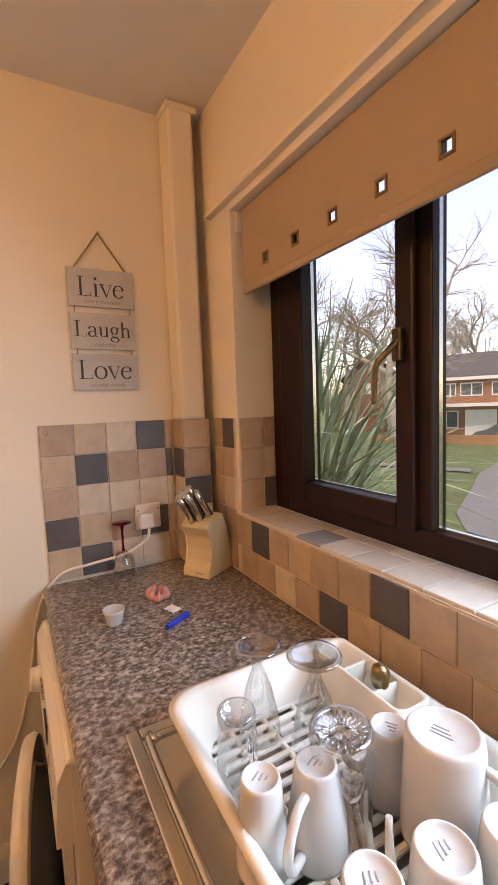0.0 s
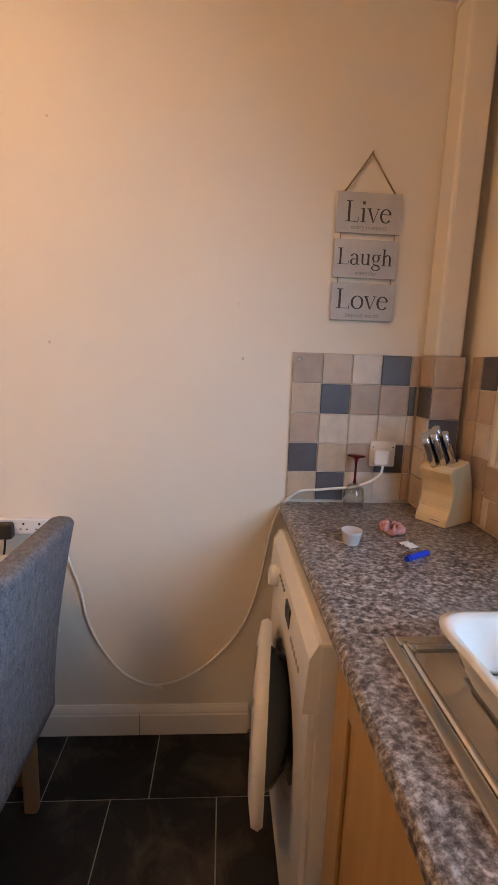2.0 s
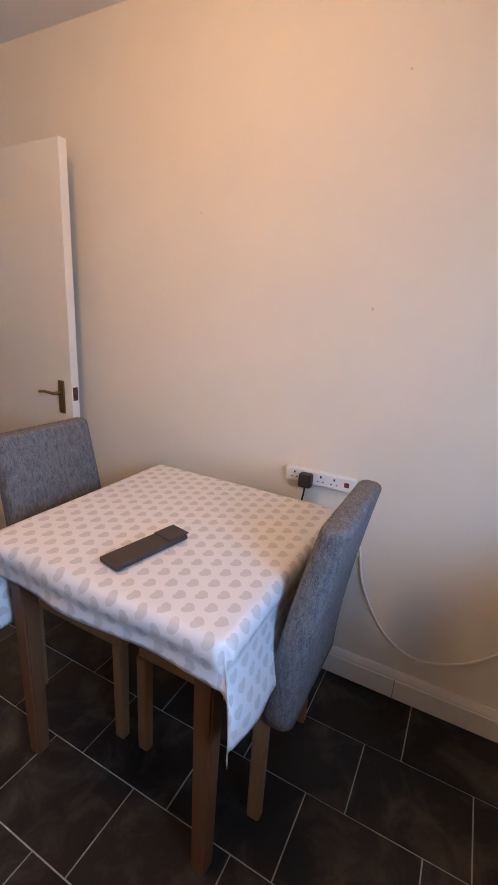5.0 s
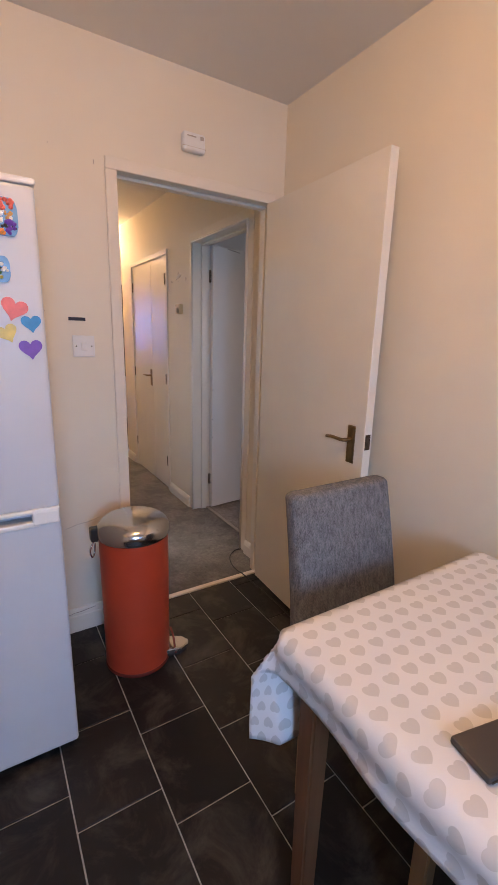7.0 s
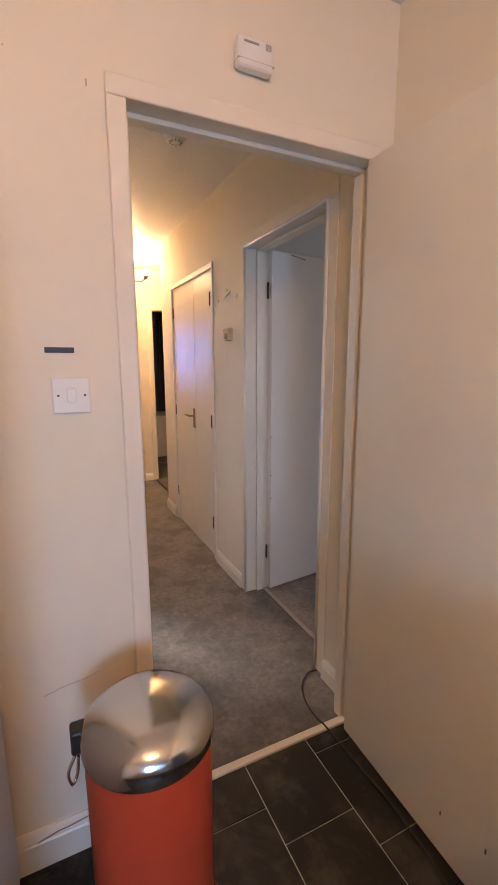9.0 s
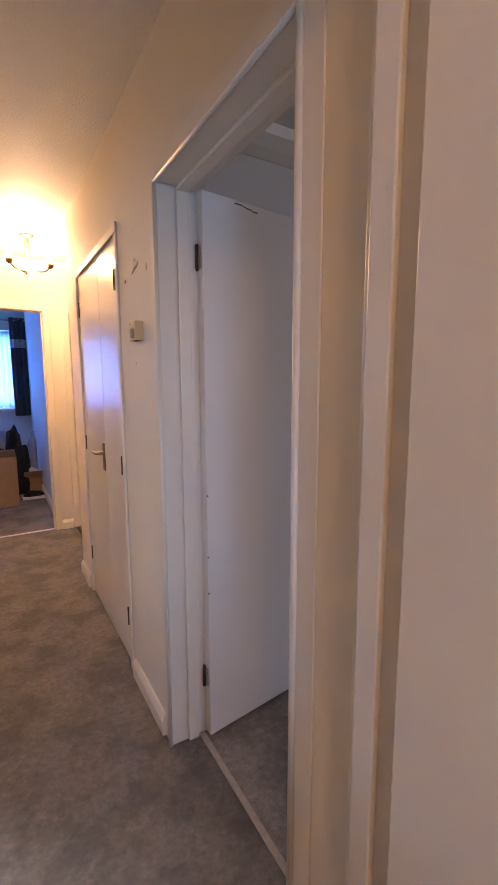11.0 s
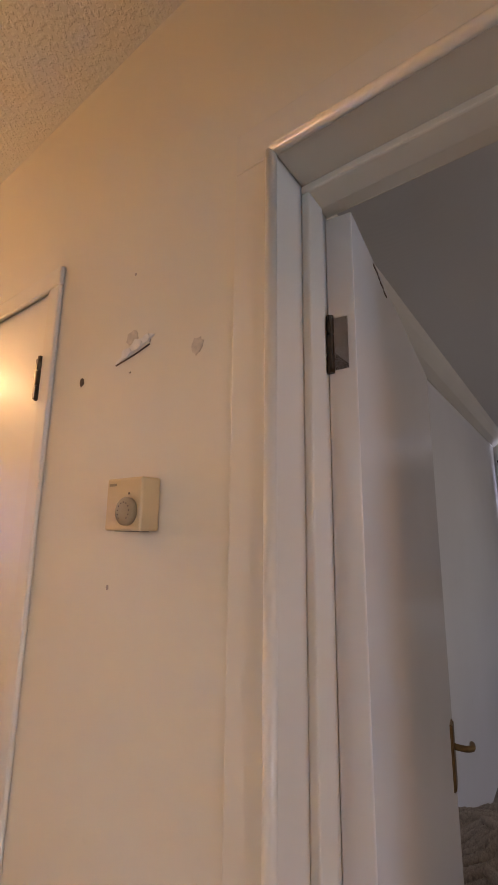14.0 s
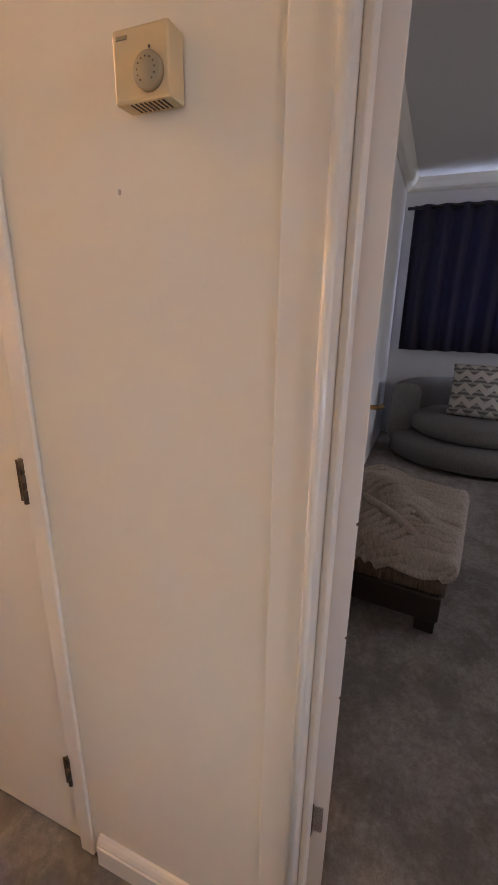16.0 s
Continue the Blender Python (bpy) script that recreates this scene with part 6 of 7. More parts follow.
wall_blob("filler_patch", 1.342, 1.815, 0.030, 0.026, "patch", "grey filled patch on the hall wall", 0.0012, 3)
bm = bmesh.new()
outline(bm, [(-0.045, -0.014), (0.02, 0.006), (0.045, 0.016), (0.034, 0.02), (0.012, 0.016), (0.0, 0.02), (-0.014, 0.006), (-0.045, -0.009)], 0.002, Matrix(((0, 0, -1, -0.0002), (-1, 0, 0, 1.334), (0, 1, 0, 1.790), (0, 0, 0, 1))), 0.0006)
solid("filler_patch", bm, M["filler"], "torn white plaster streak on the hall wall", "wall mark")
for k, (y, z, w, h) in enumerate(((1.352, 1.790, 0.024, 0.016), (1.328, 1.797, 0.026, 0.018), (1.306, 1.803, 0.018, 0.014))):
    wall_blob("filler_lump", y, z, w, h, "filler", "crumbly white plaster lump on the hall wall", 0.004, 20 + k)
solid("plaster_crack", tube(bmesh.new(), [(-0.0008, 1.379, 1.776), (-0.0008, 1.335, 1.784), (-0.0008, 1.30, 1.793)], 0.0012, 5), M["mark"], "thin dark line under the torn plaster", "wall mark")
wall_blob("screw_hole", 1.368, 1.780, 0.006, 0.006, "mark", "dark screw hole in the plaster", 0.0012, 5)
wall_blob("screw_hole", 1.300, 1.799, 0.005, 0.007, "smudge", "small grey screw hole in the plaster", 0.0012, 6)
wall_blob("rawl_plug", 1.473, 1.767, 0.013, 0.017, "mark", "dark brown rawl plug hole in the wall", 0.0014, 7)
wall_blob("filler_patch", 1.201, 1.765, 0.024, 0.028, "patch", "round grey filled patch on the wall", 0.0012, 8)
wall_blob("screw_hole", 1.342, 1.757, 0.003, 0.003, "mark", "tiny dark pinhole in the wall", 0.001, 9)
wall_blob("screw_hole", 1.345, 1.925, 0.006, 0.005, "smudge", "tiny grey pinhole in the wall", 0.001, 10)
wall_blob("screw_hole", 1.360, 1.440, 0.005, 0.008, "smudge", "small screw hole below the thermostat", 0.0012, 11)

ch = thing("ceiling_light", "three-arm bronze ceiling light with lit bulbs", "ceiling light", (-0.19, 3.30, CEIL))
part("rose", lathe(bmesh.new(), [(0.052, 0.0), (0.052, -0.006), (0.044, -0.016), (0.02, -0.024), (0.010, -0.03)], 28), M["dark_metal"], ch)
for k in range(3):
    a = radians(35 + 120 * k)
    c_, s_ = math.cos(a), math.sin(a)
    arm = part("arm", tube(bmesh.new(), smooth_path([(0.012 * c_, 0.012 * s_, -0.025), (0.02 * c_, 0.02 * s_, -0.12), (0.0, 0.0, -0.20), (-0.05 * c_, -0.05 * s_, -0.245), (-0.11 * c_, -0.11 * s_, -0.25), (-0.145 * c_, -0.145 * s_, -0.225)], 6), 0.006, 8), M["dark_metal"], ch)
    part("cup", lathe(bmesh.new(), [(0.008, -0.232), (0.022, -0.222), (0.026, -0.205), (0.022, -0.198)], 16, Matrix.Translation((-0.15 * c_, -0.15 * s_, 0))), M["dark_metal"], arm)
    part("bulb", lathe(bmesh.new(), [(0.010, -0.20), (0.018, -0.185), (0.022, -0.165), (0.016, -0.145), (0.004, -0.132)], 14, Matrix.Translation((-0.15 * c_, -0.15 * s_, 0))), M["bulb"], arm, "small glowing candle bulb")
hall_lamp = new("hall_ceiling_lamp", bpy.data.lights.new("hall_ceiling_lamp", "POINT"))
hall_lamp.data.energy, hall_lamp.data.color, hall_lamp.data.shadow_soft_size = 40.0, HALL_WARM, 0.05
hall_lamp.location = (-0.19, 3.30, CEIL - 0.13)
# the shades throw most of the bulbs' light up to the ceiling
up_lamp = new("hall_up_light", bpy.data.lights.new("hall_up_light", "SPOT"))
up_lamp.data.energy, up_lamp.data.color, up_lamp.data.shadow_soft_size = 105.0, HALL_WARM, 0.06
up_lamp.data.spot_size, up_lamp.data.spot_blend = radians(172), 0.6
up_lamp.matrix_world = look((-0.19, 3.30, CEIL - 0.24), (-0.19, 3.301, CEIL))

dt = thing("smoke_detector", "round white smoke detector on the hall ceiling", "smoke detector", (-0.40, 0.975, CEIL))
part("base", lathe(bmesh.new(), [(0.055, 0.0), (0.055, -0.012), (0.046, -0.02), (0.044, -0.034), (0.036, -0.04), (0.0005, -0.041)], 36), M["white_plastic"], dt)
for k in range(10):
    a = 2 * math.pi * k / 10
    part("vent", tube(bmesh.new(), [(0.020 * math.cos(a), 0.020 * math.sin(a), -0.0405), (0.034 * math.cos(a), 0.034 * math.sin(a), -0.040)], 0.0025, 5), M["dark_metal"], dt)
hatch = thing("loft_hatch", "white painted loft hatch in a raised trim", "loft hatch", (-0.57, 0.52, CEIL))
for a in ((-0.87, -0.27, 0.76, 0.80), (-0.87, -0.27, 0.24, 0.28), (-0.31, -0.27, 0.28, 0.76), (-0.87, -0.83, 0.28, 0.76)):
    local("trim", B(*a, CEIL - 0.022, CEIL - 0.0005, bevel=0.008, seg=3), M["trim"], hatch)
local("panel", B(-0.83, -0.31, 0.28, 0.76, CEIL - 0.008, CEIL - 0.0005), M["trim"], hatch)

# ---- lounge things ----
ot = thing("footstool", "brown corduroy footstool on dark block feet", "footstool", (1.48, 1.04, 0.0), rz=-6)
part("base", B(-0.32, 0.32, -0.28, 0.28, 0.06, 0.19, bevel=0.012), M["dark_leather"], ot, "dark brown leather base band")
part("pad", B(-0.325, 0.325, -0.285, 0.285, 0.191, 0.35, bevel=0.03, seg=3), M["otto_side"], ot)
bm = bmesh.new()
for k in range(46):
    x = -0.32 + 0.64 * k / 45
    tube(bm, [(x, -0.2855, 0.20), (x, -0.2865, 0.33)], 0.004, 4)
    y = -0.28 + 0.56 * k / 45
    tube(bm, [(-0.3255, y, 0.20), (-0.3265, y, 0.33)], 0.004, 4)
part("ribs", bm, M["otto_side"], ot)
for x in (-0.27, 0.27):
    for y in (-0.23, 0.23):
        part("foot", B(x - 0.04, x + 0.04, y - 0.04, y + 0.04, 0.0, 0.061, bevel=0.005), M["dark_leather"], ot)

bk = thing("throw_blanket", "taupe ribbed fleece throw heaped on the footstool", "blanket", (1.48, 1.04, 0.35), rz=-6)
bm = bmesh.new()
NU, NV = 120, 60
g = []
for i in range(NU + 1):
    rowv = []
    for j in range(NV + 1):
        u, v = -0.42 + 0.80 * i / NU, -0.33 + 0.66 * j / NV
        cx_, cy_ = max(-0.33, min(0.33, u)), max(-0.29, min(0.29, v))
        d = math.hypot(u - cx_, v - cy_)
        heap = 0.17 * math.exp(-((u + 0.06) ** 2 / 0.022 + (v - 0.06) ** 2 / 0.03)) + 0.10 * math.exp(-((u - 0.18) ** 2 / 0.02 + (v - 0.12) ** 2 / 0.03)) + 0.03 * math.exp(-((u + 0.2) ** 2 / 0.02 + (v + 0.1) ** 2 / 0.02))
        fold = 0.075 * abs(noise.noise((u * 5, v * 4, 0.2))) + 0.012 * noise.noise((u * 13, v * 11, 3.0))
        rib = 0.011 * math.sin((u * 0.9 + v * 0.45 + 0.09 * noise.noise((u * 4, v * 4, 7.0))) * 2 * math.pi / 0.036)
        z = 0.012 + heap + fold + rib - min(d * 1.0, 0.09)
        off = 0.012 if d > 0 else 0.0
        rowv.append(bm.verts.new((cx_ + (u - cx_) * 0.25 + math.copysign(off, u) * (u != cx_), cy_ + (v - cy_) * 0.25 + math.copysign(off, v) * (v != cy_), z)))
    g.append(rowv)
for i in range(NU):
    for j in range(NV):
        if (i / NU - 0.5) * 0.9 + (j / NV - 0.5) * 0.35 < 0.47 and not (i < 14 and j > 44):
            bm.faces.new((g[i][j], g[i + 1][j], g[i + 1][j + 1], g[i][j + 1])).smooth = True
bmesh.ops.delete(bm, geom=[v for v in bm.verts if not v.link_faces], context="VERTS")
fl = part("fleece", bm, M["throw"], bk)
sol = fl.modifiers.new("thickness", "SOLIDIFY")
sol.thickness, sol.offset = 0.012, 1.0
for pts in ([(-0.20, -0.28, 0.02), (-0.14, -0.16, 0.09), (-0.10, 0.0, 0.17), (-0.04, 0.10, 0.20), (0.10, 0.18, 0.13)], [(-0.30, -0.20, 0.03), (-0.22, -0.05, 0.10), (-0.18, 0.10, 0.15)], [(0.02, -0.24, 0.05), (0.10, -0.10, 0.07), (0.20, 0.02, 0.08), (0.30, 0.08, 0.05)]):
    part("rolled_edge", tube(bmesh.new(), smooth_path(pts, 6), 0.024, 10, 0.017), M["throw"], bk, "rolled ribbed fold of the throw")

sf = thing("round_sofa", "grey upholstered curved tub sofa", "sofa", (3.66, 0.51, 0.0), rz=-90)
def bow(r0, r1, z0, z1, a0, a1, n=36, sx=1.25):
    """A padded curved band."""
    bm = bmesh.new()
    loops = []
    for k in range(n + 1):
        a = radians(a0 + (a1 - a0) * k / n)
        rim = round_rect(r0, r1, z0, z1, min(r1 - r0, z1 - z0) * 0.45, 5)
        loops.append([bm.verts.new((sx * r * math.cos(a), r * math.sin(a), z)) for r, z in rim])
    for a, b in zip(loops, loops[1:]):
        m_ = len(a)
        for i in range(m_):
            bm.faces.new((a[i], a[(i + 1) % m_], b[(i + 1) % m_], b[i])).smooth = True
    bm.faces.new(loops[0][::-1])
    bm.faces.new(loops[-1])
    return bm


part("back", bow(0.40, 0.60, 0.10, 0.66, -12, 192), M["sofa"], sf, "rolled wrap-around back and arms")
part("base", lathe(bmesh.new(), [(0.50, 0.02), (0.57, 0.04), (0.575, 0.15), (0.55, 0.22), (0.42, 0.24)], 48, Matrix.Diagonal((1.25, 1, 1, 1))), M["sofa"], sf)
part("seat_cushion", lathe(bmesh.new(), [(0.40, 0.241), (0.45, 0.28), (0.45, 0.38), (0.40, 0.42), (0.2, 0.432), (0.001, 0.434)], 48, Matrix.Translation((0, -0.06, 0)) @ Matrix.Diagonal((1.2, 1, 1, 1))), M["sofa"], sf)

m = N("zigzag_cushion_cover")
sxy = m.node("ShaderNodeSeparateXYZ", Vector=m.coord.outputs["Object"]).node
zig = m.math("PINGPONG", m.math("MULTIPLY", sxy.outputs[0], 9.0), 0.5)
band = m.math("FRACT", m.math("ADD", m.math("MULTIPLY", sxy.outputs[2], 9.0), zig))
stripe = m.math("GREATER_THAN", m.math("FRACT", m.math("MULTIPLY", sxy.outputs[2], 28.0)), 0.5)
m.set(Base_Color=m.mix(m.math("MULTIPLY", m.math("GREATER_THAN", band, 0.5), m.math("ADD", m.math("MULTIPLY", stripe, 0.5), 0.5)), (0.62, 0.58, 0.52), (0.17, 0.16, 0.15)), Roughness=0.9)
M["zigzag"] = m.bump(m.noise(250.0, 2.0), 0.4, 0.002).mat


def cushion(at, rz, tilt, label, mat):
    c = thing("cushion", label, "cushion", at, "sofa cushions")
    c.matrix_basis = pose(*at, tilt, 0, rz)
    bm = bmesh.new()
    n = 16
    for s in (-1, 1):
        gg = [[bm.verts.new(((i / n - 0.5) * 0.44 * (1 - 0.05 * math.cos(math.pi * (j / n - 0.5))), s * 0.075 * (max(0, math.sin(math.pi * i / n) * math.sin(math.pi * j / n))) ** 0.45, (j / n - 0.5) * 0.44)) for j in range(n + 1)] for i in range(n + 1)]
        for i in range(n):
            for j in range(n):
                bm.faces.new((gg[i][j], gg[i + 1][j], gg[i + 1][j + 1], gg[i][j + 1])).smooth = True
    bmesh.ops.remove_doubles(bm, verts=bm.verts, dist=0.0005)
    part("cover", bm, M[mat], c)
    return c


cushion((3.50, 0.56, 0.645), -96, -22, "cream and grey zigzag patterned cushion on the sofa", "zigzag")
cushion((3.52, 0.12, 0.64), -75, -22, "cream and grey zigzag cushion on the sofa", "zigzag")


def curtain(name, along, p0, p1, z0, z1, folds, mat, label, depth=0.035):
    """A hanging curtain with rounded folds between two points."""
    c = thing(name, label, "curtain", (*p0, z0))
    a, b = Vector((*p0, 0)), Vector((*p1, 0))
    d = b - a
    n = Vector((-d.y, d.x, 0)).normalized()
    bm = bmesh.new()
    steps, rows = folds * 12, 10
    gr = []
    for i in range(steps + 1):
        s = i / steps
        col = []
        for j in range(rows + 1):
            z = z0 + (z1 - z0) * j / rows
            w = math.sin(2 * math.pi * folds * s + 0.5 * math.sin(3 * s + j * 0.25)) * depth * (0.75 + 0.25 * math.sin(5 * s + j * 0.3))
            p = a + d * s + n * w
            col.append(bm.verts.new((p.x - p0[0], p.y - p0[1], z - z0)))
        gr.append(col)
    for i in range(steps):
        for j in range(rows):
            bm.faces.new((gr[i][j], gr[i + 1][j], gr[i + 1][j + 1], gr[i][j + 1])).smooth = True
    cl_ = part("cloth", bm, M[mat], c)
    s_ = cl_.modifiers.new("thickness", "SOLIDIFY")
    s_.thickness = 0.002
    return c


lc = curtain("lounge_curtain", "y", (4.14, 1.28), (4.14, -1.25), 0.90, 2.19, 16, "curtain", "closed dark indigo eyelet curtain in the lounge", 0.04)
solid("curtain_pole", tube(bmesh.new(), [(4.14, 1.34, 2.165), (4.14, -1.4, 2.165)], 0.014, 12), M["black"], "black metal curtain pole in the lounge", "curtain pole")
wl = thing("window_2", "white lounge window behind the curtain", "window", (4.33, 0.12, 1.0))
wl["kind"] = "structure"
for a in ((4.30, 4.36, -1.1, -1.04, 1.0, 2.15), (4.30, 4.36, 1.14, 1.20, 1.0, 2.15), (4.30, 4.36, -1.04, 1.14, 1.0, 1.06), (4.30, 4.36, -1.04, 1.14, 2.09, 2.15)):
    local("window_frame", B(*a, bevel=0.004), M["upvc"], wl)
gp = local("pane", B(4.33, 4.334, -1.04, 1.14, 1.06, 2.09), M["window_glass"], wl)
gp.visible_shadow = False

# ---- bedroom things ----
wb = thing("window_3", "white bedroom window with net curtain", "window", (-0.8, BY + 0.1, 1.0))
wb["kind"] = "structure"
for a in ((-1.5, -1.44, 1.0, 2.1), (-0.19, -0.13, 1.0, 2.1)):
    local("window_frame", B(a[0], a[1], BY + 0.08, BY + 0.14, a[2], a[3], bevel=0.004), M["upvc"], wb)
for a in ((-1.44, -0.19, 1.0, 1.06), (-1.44, -0.19, 2.04, 2.1)):
    local("window_frame", B(a[0], a[1], BY + 0.08, BY + 0.14, a[2], a[3], bevel=0.004), M["upvc"], wb)
gp = local("pane", B(-1.44, -0.19, BY + 0.11, BY + 0.114, 1.06, 2.04), M["window_glass"], wb)
gp.visible_shadow = False
setting("window_sill_bedroom", B(-1.52, -0.11, BY - 0.05, BY + 0.08, 0.975, 0.998, bevel=0.005), M["upvc"], "white bedroom window board", "window sill")
curtain("net_curtain", "x", (-1.46, BY + 0.03), (-0.16, BY + 0.03), 1.015, 2.05, 22, "net", "white net curtain across the bedroom window, tinted daylight blue", 0.014)
curtain("bedroom_curtain", "x", (-0.20, BY - 0.09), (0.03, BY - 0.09), 0.90, 1.86, 4, "curtain_grey", "charcoal eyelet curtain drawn to one side", 0.03)
curtain("curtain_band", "x", (-0.20, BY - 0.09), (0.03, BY - 0.09), 1.862, 1.97, 4, "curtain_silver", "silver band of the charcoal curtain", 0.03)
curtain("curtain_heading", "x", (-0.20, BY - 0.09), (0.03, BY - 0.09), 1.972, 2.27, 4, "curtain_grey", "dark eyelet heading of the bedroom curtain", 0.03)
solid("curtain_rail", tube(bmesh.new(), [(-1.7, BY - 0.09, 2.23), (0.055, BY - 0.09, 2.23)], 0.009, 10), M["steel"], "thin steel curtain pole in the bedroom", "curtain pole")


def carton(at, size, rz, label, open_top=True):
    c = thing("cardboard_box", label, "cardboard box", at, "boxes in the bedroom", rz)
    w, d, h = size
    for a in ((-w / 2, w / 2, -d / 2, -d / 2 + 0.006), (-w / 2, w / 2, d / 2 - 0.006, d / 2), (-w / 2, -w / 2 + 0.006, -d / 2 + 0.006, d / 2 - 0.006), (w / 2 - 0.006, w / 2, -d / 2 + 0.006, d / 2 - 0.006)):
        part("panel", B(*a, 0.0, h), M["cardboard"], c)
    part("base", B(-w / 2 + 0.006, w / 2 - 0.006, -d / 2 + 0.006, d / 2 - 0.006, 0.0, 0.008), M["cardboard"], c)
    fl_ = outline(bmesh.new(), [(-w / 2, 0), (w / 2, 0), (w / 2 - 0.02, 0.12), (-w / 2 + 0.02, 0.12)], 0.005, pose(0, -d / 2 + 0.003, h, 130, 0, 0))
    part("flap", fl_, M["cardboard"], c)
    part("print", B(w / 2 + 0.0002, w / 2 + 0.0015, -0.07, 0.07, h * 0.35, h * 0.65), M["pale_ink"], c)
    return c


carton((-0.56, 5.22, 0.0), (0.50, 0.40, 0.56), 4, "large open brown cardboard box full of clothes")
carton((-0.10, 5.75, 0.0), (0.24, 0.26, 0.19), 0, "small brown cardboard box with papers")


def heap(name, at, size, mat, label, cat, seed):
    bm = bmesh.new()
    bmesh.ops.create_icosphere(bm, subdivisions=4, radius=1.0)
    for v in bm.verts:
        k = 1 + 0.30 * noise.noise(v.co * 1.7 + Vector((seed, 0, 0))) + 0.14 * noise.noise(v.co * 4.5 + Vector((0, seed, 0)))
        v.co = Vector((v.co.x * size[0] * k, v.co.y * size[1] * k, max(-0.2, v.co.z * k) * size[2]))
        v.co.z += 0.2 * size[2]
    for f in bm.faces:
        f.smooth = True
    t = thing(name, label, cat, at)
    part("cloth", bm, M[mat], t)
    return t


heap("clothes_pile", (-0.56, 5.22, 0.42), (0.19, 0.15, 0.26), "navy", "dark clothes heaped in the cardboard box", "clothes", 1.0)
heap("bin_bag", (-0.28, 5.75, 0.0), (0.15, 0.20, 0.62), "navy", "dark clothes piled beside the boxes", "clothes", 4.0)
heap("carrier_bag", (-0.11, 5.74, 0.12), (0.10, 0.11, 0.14), "paper", "white crumpled papers in the small box", "bag", 7.0)
heap("shoes", (-0.13, 5.34, 0.025), (0.11, 0.06, 0.05), "navy", "dark shoes lying on a white magazine", "shoes", 9.0)
solid("magazine", B(-0.25, -0.02, 5.24, 5.44, 0.0, 0.024, bevel=0.004), M["paper"], "white magazine on the bedroom floor", "magazine")
heap("pale_bag", (-0.05, 6.25, 0.0), (0.09, 0.12, 0.55), "curtain_silver", "pale grey bag leaning by the wall", "bag", 11.0)
solid("leaning_board", B(0.015, 0.045, 5.9, 6.25, 0.0, 0.95, bevel=0.003), M["black"], "dark board leaning against the bedroom wall", "board")
solid("headboard", B(-1.6, -0.35, 6.45, 6.52, 0.0, 0.72, bevel=0.02), M["curtain_silver"], "pale grey bed end under the bedroom window", "bed")
# next room
solid("side_room_pole", tube(bmesh.new(), [(0.17, 5.85, 2.19), (2.19, 5.85, 2.19)], 0.012, 10), M["black"], "dark curtain pole in the next room", "curtain pole")
curtain("side_room_curtain", "x", (0.25, 5.85), (0.9, 5.85), 0.622, 2.2, 6, "curtain_grey", "dark blue-grey curtain in the next room", 0.03)
solid("white_chest", B(0.2, 0.9, 5.2, 5.7, 0.0, 0.62, bevel=0.01), M["white_plastic"], "low white chest in the next room", "chest")

# ---- outdoors, seen through the kitchen window ----
def ground_z(x, y):
    d = max(0.0, -3.6 - y)
    return -0.16 - 0.052 * min(d, 32.0)


bm = bmesh.new()
xs = [-400, -120, -60, -40, -30, -22, -16, -12, -8, -5, -2, 0, 2, 4, 6, 8, 11, 14, 17, 20, 24, 28, 32, 38, 46, 60, 120, 400]
ys = [-3.66, -5, -6.5, -8, -10, -12, -15, -18, -21, -24, -28, -32, -36, -42, -60, -120, -400]
gv = [[bm.verts.new((x, y, ground_z(x, y))) for y in ys] for x in xs]
for i in range(len(xs) - 1):
    for j in range(len(ys) - 1):
        bm.faces.new((gv[i][j], gv[i + 1][j], gv[i + 1][j + 1], gv[i][j + 1]))
setting("ground", bm, M["grass"], "rough winter lawn with leaf litter", "ground")


def strip(name, pts, label, mat, lift):
    """A surface over the slope between pairs of (x, y) points."""
    bm = bmesh.new()
    rows = [[bm.verts.new((*p, ground_z(*p) + lift)) for p in pair] for pair in pts]
    for a, b in zip(rows, rows[1:]):
        bm.faces.new((a[0], a[1], b[1], b[0]))
    return setting(name, bm, M[mat], label, "road")


strip("driveway", [((2.1, -8.0), (-4.5, -7.2)), ((2.9, -8.9), (-3.0, -9.5)), ((4.3, -11.4), (-1.0, -12.0)), ((5.8, -14), (1.0, -15)), ((7.3, -17.3), (3.0, -19)), ((10.5, -23.0), (6.5, -25))], "wet grey tarmac drive", "tarmac", 0.03)
strip("path", [((6.0, -13.9), (6.5, -14.7)), ((9.0, -12.4), (9.5, -13.1)), ((16.0, -10.5), (16.4, -11.3))], "damp grey concrete garden path", "tarmac", 0.045)

